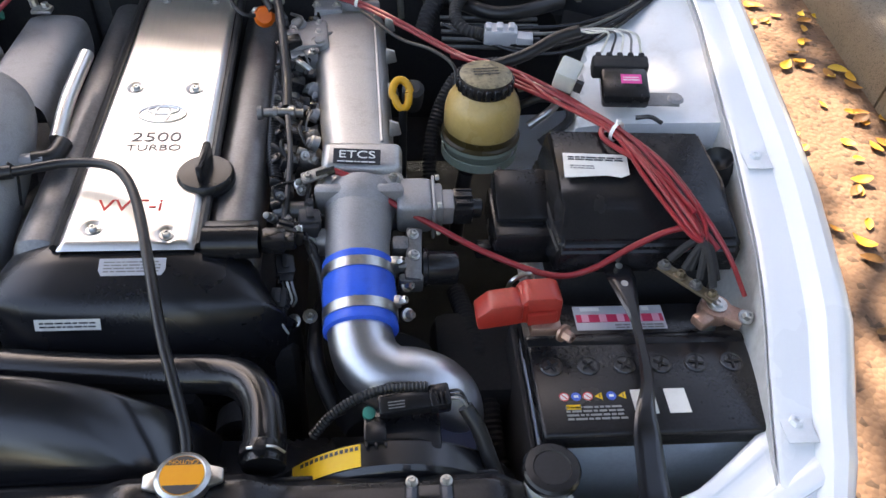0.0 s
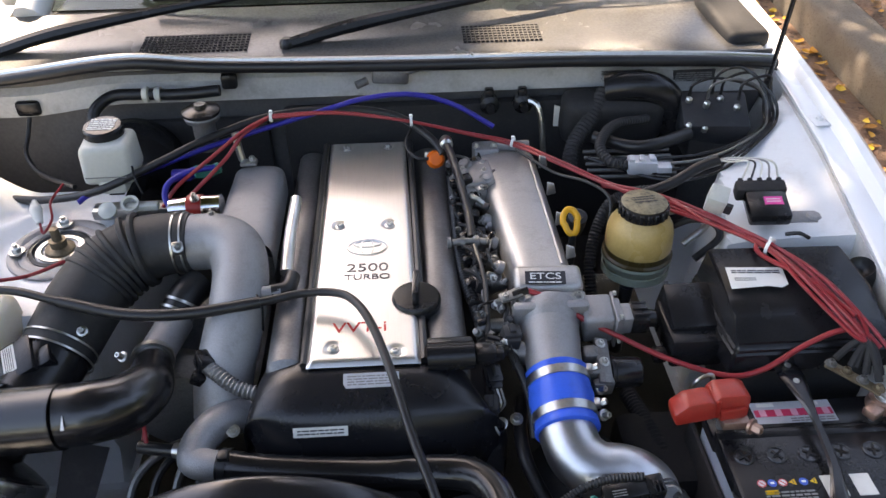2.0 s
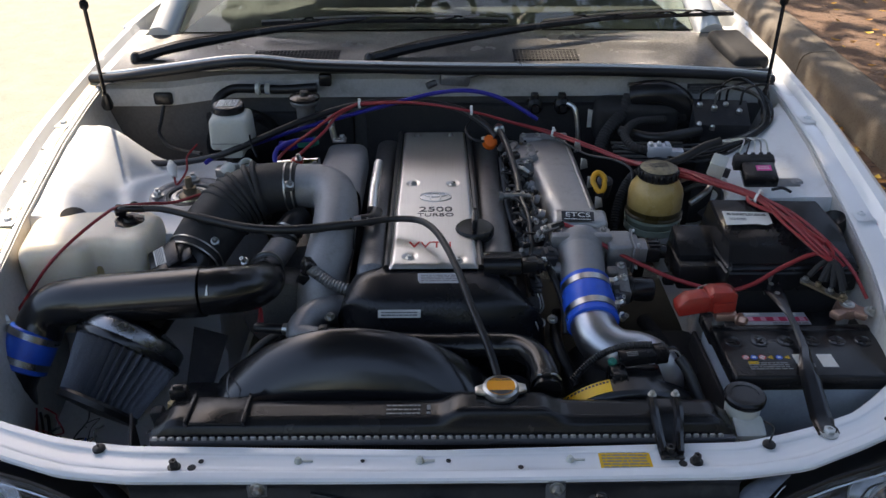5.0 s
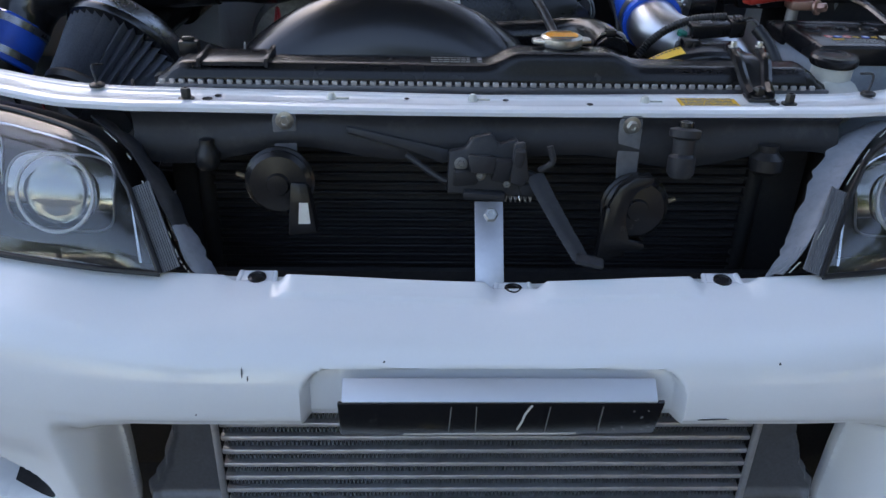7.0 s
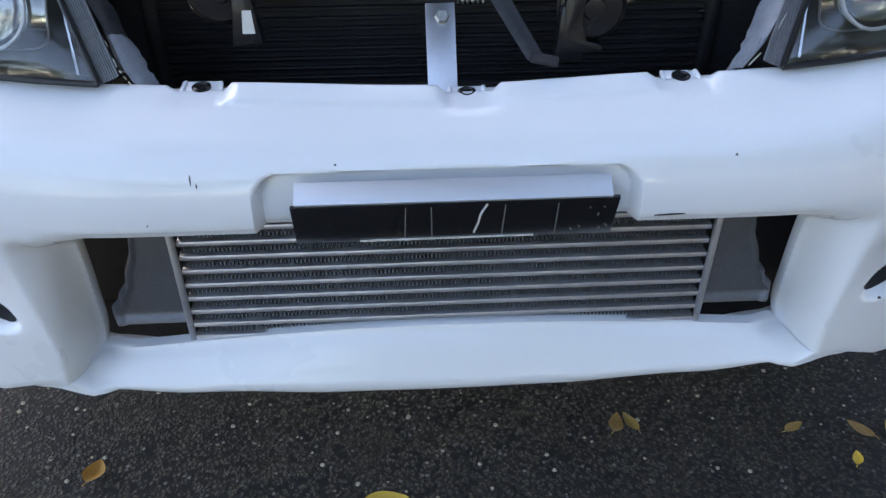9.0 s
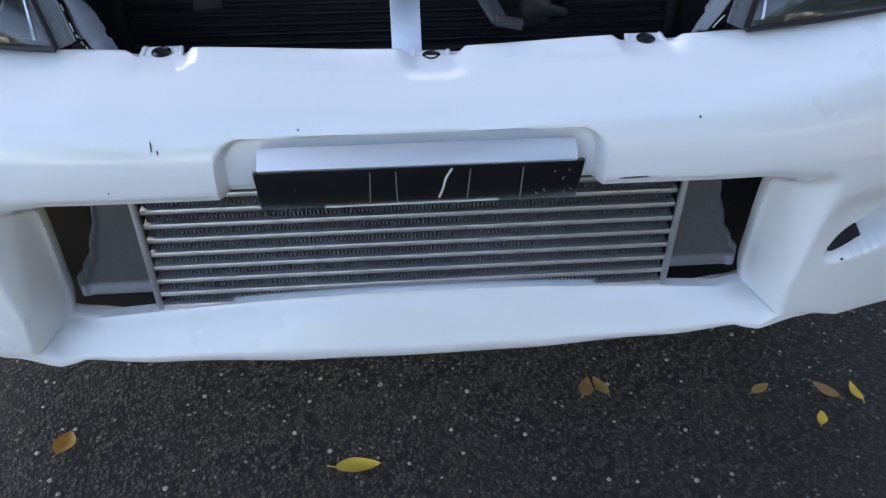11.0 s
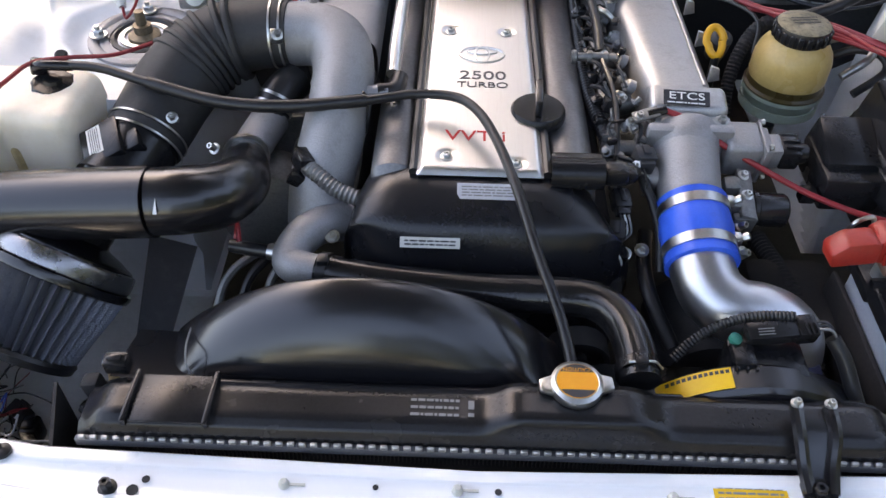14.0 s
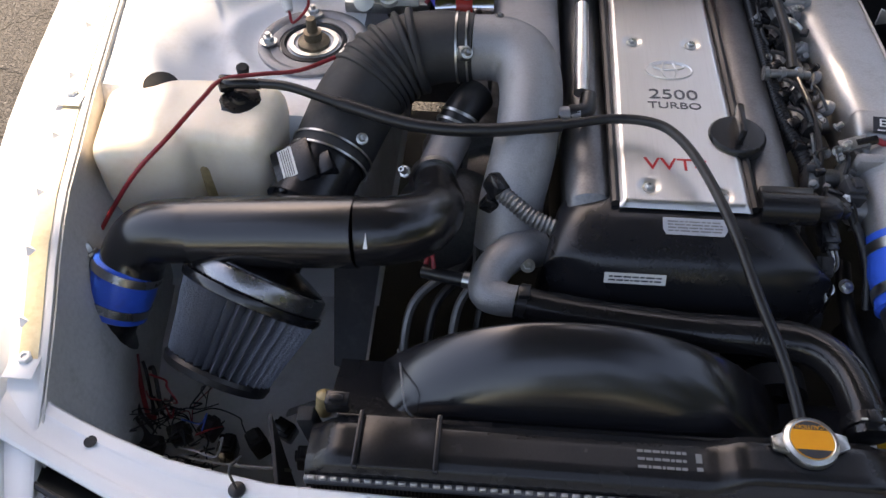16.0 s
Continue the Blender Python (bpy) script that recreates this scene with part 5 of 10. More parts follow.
def horn(x, z, bell, dr=0.0):
    h = thing("horn", (x, 0.09, z - 0.05), "black disc horn on a grey steel bracket", "horn", "horns")
    bm = B()
    prism(bm, [(-0.012, -0.07 - dr), (0.012, -0.07 - dr), (0.013, 0.0), (0.012, 0.012), (-0.012, 0.012), (-0.015, 0.0)], frame_at(V(x + 0.0, 0.133, z + 0.052), (1, 0, 0), (0, -1, 0.12)), 0.003, 0.001)
    br = part("bracket", bm, HORN_GREY, h, "grey painted bracket")
    part("bolt", bolt(B(), (x, 0.130, z + 0.052), (0, -1, 0), 0.007, 0.007), STEEL, br)
    ax = V(0, -1, 0.12)
    c = V(x - bell * 0.006, 0.116 - dr * 0.3, z - 0.014 - dr)
    bd = part("body", lathe(B(), c, ax, [(0.02, 0), (0.037, 0.006), (0.041, 0.012), (0.041, 0.017), (0.038, 0.019), (0.038, 0.024), (0.033, 0.029), (0.014, 0.031), (0.012, 0.036), (0, 0.037)], 36), BLACK, h)
    part("terminal", tube(B(), [c + V(-bell * 0.040, 0.0, -0.002), c + V(-bell * 0.054, 0.0, 0.004)], 0.003, 8), RUSTY, bd)
    bm = B()
    prism(bm, [(-0.012, 0.03), (0.008, 0.028), (0.018, -0.034), (-0.018, -0.038)], frame_at(c + V(bell * 0.026, -0.014, -0.024), (1, 0, 0), (0, -1, 0.12)), 0.024, 0.004)
    if bell < 0:
        arch = [(-0.040, -0.050), (0.014, -0.050), (0.012, -0.040), (-0.006, -0.036), (-0.013, -0.010), (-0.010, 0.012), (0.0, 0.026), (0.014, 0.032), (0.016, 0.043), (-0.006, 0.042), (-0.024, 0.030), (-0.034, 0.010), (-0.036, -0.030)]
        prism(bm, arch, frame_at(c + V(0.0, -0.010, 0.0), (1, 0, 0), (0, -1, 0.12)), 0.026, 0.003)
    fl = part("flare", bm, BLACK, h)
    if bell > 0:
        part("label", prism(B(), [(-0.006, 0.014), (0.004, 0.014), (0.006, -0.012), (-0.008, -0.012)], frame_at(c + V(0.030, -0.0395, -0.030), (1, 0, 0), (0, -1, 0.12)), 0.0006), PAPER, fl, "small white sticker")


horn(-0.242, 0.652, 1)
horn(0.168, 0.650, -1, 0.024)
lat = thing("bonnet_latch", (0, 0.1, 0.61), "dusty grey bonnet latch with its lever", "bonnet latch")
bm = B()
prism(bm, [(-0.052, -0.03), (0.05, -0.034), (0.056, -0.006), (0.034, 0.0), (0.03, 0.036), (0.008, 0.028), (0.0, 0.042), (-0.024, 0.036), (-0.03, 0.024), (-0.05, 0.02)], frame_at(V(0.0, 0.112, 0.656), (1, 0, 0), (0, -1, 0.25)), 0.022, 0.004)
for k, (x_, z_, w_, h_) in enumerate(((-0.03, 0.652, 0.03, 0.022), (0.012, 0.662, 0.022, 0.03), (0.044, 0.640, 0.022, 0.018), (0.03, 0.676, 0.012, 0.03), (-0.008, 0.632, 0.05, 0.012))):
    part("latch_plate", box(B(), (x_, 0.089 - 0.002 * k, z_), (w_, 0.012, h_), rot(12, 11 * math.sin(k * 2.3), 6 * math.cos(k)), bevel=0.004), DARK_PRIMER, lat)
part("release_hook", tube(B(), [(0.056, 0.09, 0.66), (0.07, 0.088, 0.672), (0.066, 0.092, 0.69)], 0.004, 8), DARK_PRIMER, lat)
part("latch_body", bm, DARK_PRIMER, lat)
bm = B()
prism(bm, [(-0.006, 0.03), (0.006, 0.032), (0.012, -0.012), (0.004, -0.02), (-0.010, -0.016)], frame_at(V(0.03, 0.088, 0.664), (1, 0, 0), (0.1, -1, 0.2)), 0.01, 0.002)
prism(bm, [(-0.016, 0.01), (0.016, 0.008), (0.012, -0.012), (-0.014, -0.01)], frame_at(V(-0.012, 0.09, 0.67), (1, 0, 0), (0.1, -1, 0.2)), 0.012, 0.002)
part("latch_hook", bm, DARK_PRIMER, lat)
bm = B()
for x, z in ((-0.036, 0.668), (-0.014, 0.655), (0.018, 0.644), (0.04, 0.646)):
    bolt(bm, (x, 0.09, z), (0, -1, 0.2), 0.005, 0.006)
part("bolt", bm, CAST_DARK, lat)
part("spring", tube(B(), [(0.014 + 0.0012 * k + 0.0, 0.086 + 0.004 * math.cos(k * 1.3), 0.626 + 0.004 * math.sin(k * 1.3)) for k in range(30)], 0.001, 5, sub=2), STEEL, lat)
bm = B()
LV = smooth_path([(0.050, 0.086, 0.656), (0.064, 0.066, 0.634), (0.078, 0.044, 0.614), (0.091, 0.022, 0.597), (0.098, 0.010, 0.588)], 5)
thick(grid(bm, lambda u, v: LV[round(u * (len(LV) - 1))] + V(1, 0.35, 0.3).normalized() * ((v - 0.5) * (0.022 - 0.004 * u)) + V(0, -0.0015, 0.002) * math.cos((v - 0.5) * 3), len(LV) - 1, 6), 0.003)
box(bm, (0.107, 0.004, 0.588), (0.032, 0.016, 0.006), rot(10, 8, -10), bevel=0.0025)
part("release_lever", bm, DARK_PRIMER, lat, "grey painted release lever")
bm = B()
prism(bm, [(-0.065, 0.014), (0.055, -0.012), (0.06, -0.024), (0.05, -0.03), (0.0, -0.012), (-0.065, 0.006)], frame_at(V(-0.105, 0.128, 0.684), (1, 0, 0), (0, -1, 0.3)), 0.006, 0.002)
tube(bm, [(-0.10, 0.115, 0.668), (-0.06, 0.10, 0.645), (-0.046, 0.098, 0.642)], 0.004, 8)
part("brace", bm, DARK_PRIMER, lat)
strap = thing("support_strap", (-0.002, 0.03, 0.55), "bare aluminium strap bolted to the latch", "bracket")
bm = B()
prism(bm, [(-0.0165, 0.0), (0.0165, 0.0), (0.0165, 0.104), (-0.0165, 0.104)], frame_at(V(-0.003, 0.008, 0.547), (1, 0, 0), (0, -0.76, 0.65)), 0.003, 0.0008)
part("strap", bm, POLISHED, strap)
part("bolt", bolt(B(), (-0.001, 0.066, 0.612), (0, -0.76, 0.65), 0.0085, 0.009), STEEL, strap)
dr = thing("receiver_fitting", (0.222, 0.09, 0.66), "grey metal refrigerant fitting", "fitting")
part("fitting", lathe(B(), (0.22, 0.085, 0.655), (0.05, 0.25, 1), [(0.012, 0), (0.016, 0.006), (0.016, 0.024), (0.012, 0.028), (0.013, 0.045), (0.018, 0.048), (0.018, 0.056), (0.010, 0.058)], 20), DARK_PRIMER, dr)
part("cap", lathe(B(), (0.224, 0.102, 0.71), (0.05, 0.25, 1), [(0.009, 0), (0.009, 0.006), (0.006, 0.008), (0, 0.008)], 14), BLACK, dr)
for x, z, r in ((-0.335, 0.668, 0.014), (0.335, 0.668, 0.02)):
    d2 = thing("rubber_mount", (x, 0.12, z), "dusty black rubber mount below the slam panel", "mount", "mounts below the slam panel")
    part("mount", lathe(B(), (x, 0.12, z - 0.022), (0, 0.1, 1), [(r * 0.7, 0), (r, 0.006), (r, 0.02), (r * 0.6, 0.028), (r * 0.6, 0.036), (0, 0.038)], 18), RUBBER, d2)

# ---------------------------------------------------------------- intercooler
ic = thing("intercooler", (0, -0.02, 0.20), "bare aluminium bar-and-plate intercooler in the bumper mouth", "intercooler")
up = V(0, -0.25, 1).normalized()
fr = V(0, -1, 0.06).normalized()
base = V(0, -0.052, 0.190)
m_ic = frame_at(base, (1, 0, 0), fr)
bar_me = mesh_of("core_bar", box(B(), (0, 0, 0), (0.638, 0.0072, 0.05), bevel=0.0024, seg=2), FIN)
NF = 264
zig = [(-0.316 + 0.632 * i / NF, 0.0064 if i % 2 else -0.0064) for i in range(NF + 1)]
fin_bm, edge_bm = B(), B()
a = [fin_bm.verts.new((x, y, 0.0165)) for x, y in zig]
b = [fin_bm.verts.new((x, y, -0.02)) for x, y in zig]
c_ = [edge_bm.verts.new((x - 0.0004, y, 0.017)) for x, y in zig]
d_ = [edge_bm.verts.new((x + 0.0004, y, 0.017)) for x, y in zig]
for i in range(NF):
    fin_bm.faces.new((a[i], a[i + 1], b[i + 1], b[i]))
    edge_bm.faces.new((c_[i], d_[i], d_[i + 1], c_[i + 1]))
# fin sheets near-black: the gaps' shade is put into their colour, edges stay lighter
fin_me = mesh_of("folded_fin", fin_bm, SHADED_FIN, 10)
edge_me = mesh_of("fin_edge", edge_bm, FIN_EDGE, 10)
for k in range(13):
    o = new("core_bar", bar_me)
    o.parent = ic
    o.matrix_basis = Matrix.Translation(-ic.location) @ m_ic @ Matrix.Translation((0, -0.002 + 0.0200 * k, -0.025))
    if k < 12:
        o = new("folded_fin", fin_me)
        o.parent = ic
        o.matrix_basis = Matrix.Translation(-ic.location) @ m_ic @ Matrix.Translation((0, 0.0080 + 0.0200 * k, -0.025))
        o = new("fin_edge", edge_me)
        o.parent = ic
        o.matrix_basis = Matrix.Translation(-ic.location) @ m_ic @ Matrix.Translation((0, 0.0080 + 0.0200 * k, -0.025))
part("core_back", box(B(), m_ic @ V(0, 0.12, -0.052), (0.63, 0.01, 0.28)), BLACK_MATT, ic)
for s in (-1, 1):
    bm = B()

    def tank(u, v):
        z = 0.268 + 0.172 * v
        edge = soft_list(z, [(0.26, 0.408), (0.272, 0.416), (0.288, 0.419), (0.305, 0.407), (0.332, 0.393), (0.38, 0.379), (0.42, 0.371), (0.46, 0.368)])
        x = 0.322 + u * (edge - 0.322)
        rim = -0.016 * sstep(0.90, 1.0, u) + 0.003 * sstep(0.80, 0.88, u)
        fold = 0.006 * sstep(0.288, 0.276, z) - 0.014 * sstep(0.274, 0.268, z)
        return m_ic @ V(s * x, z - 0.190, -0.004 + rim + fold)
    grid(bm, tank, 30, 48)
    part("end_tank", thick(bm, 0.003), TANK, ic, "dull cast aluminium end tank")
    part("weld_seam", box(B(), m_ic @ V(s * 0.322, 0.125, 0.001), (0.008, 0.009, 0.27), bevel=0.003), FIN, ic)

# ---------------------------------------------------------------- radiator and shroud
rad = thing("radiator", (0.01, 0.24, 0.3), "black plastic topped radiator with crimped aluminium edge", "radiator")
bm = B()


def rad_sec(u, v):
    x = -0.412 + 0.848 * u
    sec = [(0.212, 0.712), (0.212, 0.728), (0.217, 0.738), (0.226, 0.744), (0.262, 0.744), (0.272, 0.738), (0.276, 0.726), (0.276, 0.70)]
    k = v * 7
    i = min(int(k), 6)
    t = k - i
    y, z = sec[i][0] + (sec[i + 1][0] - sec[i][0]) * t, sec[i][1] + (sec[i + 1][1] - sec[i][1]) * t
    e = min(u, 1 - u) * 0.848
    z -= 0.02 * sstep(0.03, 0.0, e)
    z += 0.016 * sstep(0.10, 0.055, abs(x - 0.098)) * sstep(0.214, 0.222, y)
    return V(x, y, z)


grid(bm, rad_sec, 80, 28)
tank = part("top_tank", bm, BLACK, rad, "satin black plastic top tank")
bm = B()
for dx in (-0.055, 0.055 - 0.0):
    box(bm, (-0.315 + dx * 0.75, 0.243, 0.747), (0.006, 0.064, 0.012), bevel=0.002)
box(bm, (-0.315, 0.243, 0.745), (0.082, 0.058, 0.006), bevel=0.002)
part("clip_frame", bm, BLACK, tank)
bm = B()
box(bm, (0.012, 0.209, 0.7165), (0.846, 0.007, 0.012), bevel=0.002)
part("crimp_strip", bm, TANK, rad, "bare aluminium crimp edge")
tooth = mesh_of("crimp_tooth", box(B(), (0, 0, 0), (0.0075, 0.004, 0.006), bevel=0.001, seg=1), CAST)
for k in range(70):
    o = new("crimp_tooth", tooth)
    o.parent = rad
    o.location = V(-0.402 + 0.0118 * k, 0.2075, 0.7245) - rad.location
bm = B()
box(bm, (0.012, 0.228, 0.5), (0.84, 0.03, 0.42))
part("radiator_core", bm, BLACK_MATT, rad)
fin = B()
for k in range(200):
    box(fin, (-0.405 + 0.0042 * k, 0.2105, 0.702), (0.0012, 0.004, 0.016))
part("fin_core", fin, COND, rad)
mm = frame_at(V(-0.045, 0.244, 0.7448), (1, 0, 0), (0, 0, 1))
bars(mm, 0.05, 0.026, 3, GREY_INK, tank, seed=12, fill=0.5)
bm = B()
box(bm, (-0.008, 0.248, 0.7452), (0.006, 0.010, 0.0008))
box(bm, (-0.008, 0.236, 0.7452), (0.006, 0.004, 0.0008))
part("moulded_mark", bm, GREY_INK, tank)
# filler neck and cap
neck = part("filler_neck", lathe(B(), (0.098, 0.262, 0.735), (0, 0, 1), [(0.024, 0), (0.022, 0.012), (0.022, 0.022), (0.026, 0.024), (0.026, 0.027), (0.018, 0.027)], 28), BLACK, rad)
part("overflow_nipple", tube(B(), [(0.098, 0.275, 0.757), (0.096, 0.298, 0.762)], 0.0055, 10), STEEL, neck)
bm = B()
lathe(bm, (0.098, 0.262, 0.762), (0, 0, 1), [(0.0265, 0), (0.0275, 0.004), (0.0265, 0.010), (0.0225, 0.0125), (0.0215, 0.0118), (0, 0.0118)], 40)
for s in (-1, 1):
    prism(bm, [(0.018, -0.014), (0.034, -0.0085), (0.038, -0.007), (0.038, 0.007), (0.034, 0.0085), (0.018, 0.014)], Matrix.Translation((0.098, 0.262, 0.7635)) @ rot(0, 0, 4 + (180 if s < 0 else 0)), 0.006, 0.0018)
cap = part("radiator_cap", bm, STEEL, rad, "zinc plated pressed cap")
lb = part("cap_label", lathe(B(), (0.098, 0.262, 0.7738), (0, 0, 1), [(0.021, 0), (0.021, 0.0005), (0, 0.0005)], 36), AMBER_LABEL, cap)
bm = B()
for sy in (-1, 1):
    a = [V(0.098 + 0.0205 * math.sin(t), 0.262 + sy * 0.0205 * math.cos(t), 0.77445) for t in [math.radians(-58 + 116 * i / 12) for i in range(13)]]
    vs_ = [bm.verts.new(p) for p in a]
    bm.faces.new(vs_)
    part("label_band", bm, INK, cap)
    bm = B()
text_part("CAUTION", Matrix.Translation((0.098, 0.276, 0.7746)) @ rot(0, 0, 180), 0.0062, AMBER_LABEL, cap, depth=0.0002)

shroud = thing("fan_shroud", (-0.13, 0.33, 0.5), "glossy black fan shroud arching behind the radiator", "fan shroud")
CX, CZ, RR = -0.13, 0.5235, 0.284


def dome(u, v):
    a = math.radians(-50 + 108 * u)
    # a quarter-round face that swells from the plate to the rim, then the rim's lip
    if v < 0.8:
        ph = v / 0.8 * math.pi / 2
        y, w = 0.284 + 0.076 * (1 - math.cos(ph)) ** 0.9, math.sin(ph) ** 0.9
    else:
        t = (v - 0.8) / 0.2
        y, w = 0.360 + 0.008 * math.sin(t * math.pi), 1.0 - 0.30 * t * t
    x1, z1 = CX + RR * math.sin(a), CZ + RR * math.cos(a)
    z0 = 0.700
    x0 = CX + (x1 - CX) * 0.94
    return V(x0 + (x1 - x0) * w, y, min(z0, z1) + (z1 - min(z0, z1)) * w)


part("fan_ring", grid(B(), dome, 72, 40), BLACK_GLOSS, shroud, "glossy black plastic fan ring")
bm = B()
box(bm, (0.012, 0.282, 0.60), (0.80, 0.008, 0.25), bevel=0.003)
grid(bm, lambda u, v: V(-0.40 + 0.12 * u, 0.285 + 0.09 * v, 0.722 - 0.03 * v - 0.004 * u), 6, 6)
grid(bm, lambda u, v: V(0.03 + 0.36 * u, 0.285 + 0.09 * v, 0.705 - 0.05 * v), 8, 6)
part("shroud_plate", bm, BLACK, shroud)
part("seam", tube(B(), [(-0.300, 0.286, 0.716), (-0.312, 0.288, 0.736), (-0.318, 0.31, 0.745), (-0.326, 0.35, 0.728), (-0.334, 0.384, 0.705)], 0.0011, 6), GREY_INK, shroud)
bm = B()
box(bm, (-0.385, 0.286, 0.745), (0.026, 0.018, 0.02), bevel=0.003)
box(bm, (-0.385, 0.284, 0.757), (0.016, 0.008, 0.006), bevel=0.002)
part("side_clip", bm, BLACK, shroud)
# auxiliary electric fan beside it
fan = thing("electric_fan", (0.30, 0.30, 0.66), "black auxiliary fan housing with a yellow warning label", "fan")
FX, FZ = 0.305, 0.600


def ring_at(a, r, y):
    return V(FX + r * math.sin(a), y, FZ + r * math.cos(a))


RING = [(0.270, 0.128), (0.273, 0.145), (0.279, 0.1505), (0.305, 0.1525), (0.310, 0.149), (0.310, 0.128)]


def fan_ring(u, v):
    k = v * (len(RING) - 1)
    i = min(int(k), len(RING) - 2)
    y, r = (RING[i][c_] + (RING[i + 1][c_] - RING[i][c_]) * (k - i) for c_ in (0, 1))
    return ring_at(radians(-62 + 122 * u), r, y)


part("fan_housing", grid(B(), fan_ring, 48, 20), BLACK_GLOSS, fan, "glossy black fan ring")
fl = part("warning_label", grid(B(), lambda u, v: ring_at(math.asin((0.196 + 0.072 * u - FX) / 0.152), 0.1518 + 0.0018 * v, 0.2795 + 0.0255 * v), 18, 4), YELLOW_LABEL, fan, "yellow warning sticker")
for k in range(12):
    part("print_bar", grid(B(), lambda u, v: ring_at(math.asin((0.205 + 0.0052 * k + 0.0036 * u - FX) / 0.152), 0.1535 + 0.0003 * v, 0.298 + 0.0045 * v), 2, 2), INK, fl)
bm = B()
box(bm, (0.312, 0.322, 0.706), (0.082, 0.050, 0.084), bevel=0.005)
box(bm, (0.283, 0.318, 0.752), (0.024, 0.030, 0.012), bevel=0.003)
for k in range(3):
    box(bm, (0.274 + 0.010 * k, 0.301, 0.742), (0.003, 0.006, 0.026), bevel=0.001)
part("motor_mount", bm, BLACK, fan)
bm = B()
box(bm, (0.315, 0.342, 0.764), (0.056, 0.022, 0.020), rot(12, -4, 6), bevel=0.003)
box(bm, (0.352, 0.346, 0.767), (0.022, 0.026, 0.024), rot(12, -4, 6), bevel=0.003)
for k in range(3):
    box(bm, (0.348 + 0.005 * k, 0.336, 0.780), (0.002, 0.016, 0.004), rot(12, -4, 6), bevel=0.0006)
cn_ = part("connector", bm, BLACK, fan, "black wiring connector with worn print")
bars(frame_at(V(0.306, 0.334, 0.7755), (1, 0.1, 0.05), (0, -0.22, 1)), 0.018, 0.010, 3, GREY_INK, cn_, seed=71, fill=0.5)
part("teal_tape", lathe(B(), (0.276, 0.336, 0.756), (0.2, -0.2, 1), [(0.0065, 0), (0.007, 0.002), (0.007, 0.006), (0.005, 0.007)], 16), TEAL, fan, "teal tape ring")
part("wiring_sleeve", tube(B(), [(0.216, 0.332, 0.725), (0.236, 0.343, 0.745), (0.265, 0.352, 0.763), (0.30, 0.356, 0.774), (0.34, 0.354, 0.778)], 0.0062, 12, ripple=(0.0014, 0.0042)), RUBBER, fan)
for k in range(3):
    part("lead_wire", tube(B(), [(0.360, 0.340 + 0.005 * k, 0.774), (0.374, 0.336 + 0.005 * k, 0.778), (0.384, 0.328, 0.766)], 0.0017, 6), (CAST_DARK, BLACK, RUBBER)[k], fan)
part("taped_loom", tube(B(), [(0.378, 0.334, 0.768), (0.392, 0.318, 0.750), (0.405, 0.296, 0.722), (0.416, 0.275, 0.70)], 0.0085, 12), RUBBER, fan, "taped black loom")
part("loom_clip", box(B(), (0.408, 0.290, 0.718), (0.014, 0.010, 0.006), rot(30, 20, 0), bevel=0.002), STEEL, fan)
part("blue_joint", lathe(B(), (0.355, 0.352, 0.675), (0.3, -0.2, 1), [(0.040, 0), (0.0415, 0.004), (0.0415, 0.020), (0.039, 0.024)], 28), NAVY, fan, "dark blue hose joint low in the bay")
# black slam panel bracket at the radiator's end
br = thing("radiator_bracket", (0.33, 0.2, 0.71), "glossy black steel radiator bracket bolted to the panel", "bracket")
bm = B()
tube(bm, [(0.318, 0.25, 0.760), (0.317, 0.222, 0.754), (0.320, 0.196, 0.735), (0.322, 0.172, 0.726)], 0.007, 8)
tube(bm, [(0.352, 0.25, 0.760), (0.352, 0.222, 0.754), (0.348, 0.196, 0.735), (0.344, 0.172, 0.726)], 0.007, 8)
grid(bm, lambda u, v: V(0.318 + 0.033 * u, 0.25 - 0.078 * v, 0.757 - 0.030 * sstep(0.2, 0.9, v)), 4, 8)
box(bm, (0.333, 0.174, 0.7225), (0.034, 0.024, 0.005), bevel=0.002)
part("bracket", bm, BLACK_GLOSS, br)
part("bolt", bolt(B(), (0.331, 0.174, 0.7245), r=0.0075, h=0.009), BLACK, br)
for x in (0.318, 0.352):
    part("stud", bolt(B(), (x, 0.25, 0.764), r=0.004, h=0.006), STEEL, br)

# ---------------------------------------------------------------- engine
eng = thing("engine", (0.02, 0.8, 0.45), "inline turbo engine with black timing cover and cast cam covers", "engine")
bm = B()
box(bm, (0.02, 0.82, 0.58), (0.30, 0.62, 0.34), bevel=0.02)
box(bm, (0.02, 0.50, 0.58), (0.34, 0.06, 0.24), bevel=0.02)
box(bm, (0.02, 0.47, 0.60), (0.10, 0.08, 0.10), bevel=0.02)
part("engine_block", bm, BLACK_MATT, eng)
for s, xc, w in ((-1, -0.111, 0.058), (1, 0.112, 0.066)):
    def camc(u, v):
        a = math.pi * v
        y = 0.545 + 0.60 * u
        return V(xc - w / 2 * math.cos(a) * (1.0), y, 0.772 + 0.036 * math.sin(a) ** 0.55 - 0.02 * sstep(0.03, 0, min(u, 1 - u)))
    cc = part("cam_cover", grid(B(), camc, 40, 14), CAM_GREY, eng, "dark cast aluminium cam cover" if s > 0 else "cast aluminium cam cover")
    part("cover_side", box(B(), (xc, 0.845, 0.745), (w, 0.60, 0.06), bevel=0.004), CAST_DARK, cc)
    part("cover_seal", tube(B(), [(-0.084 if s < 0 else 0.081, 0.545, 0.806), (-0.082 if s < 0 else 0.076, 1.12, 0.827)], 0.006, 8), RUBBER, cc)
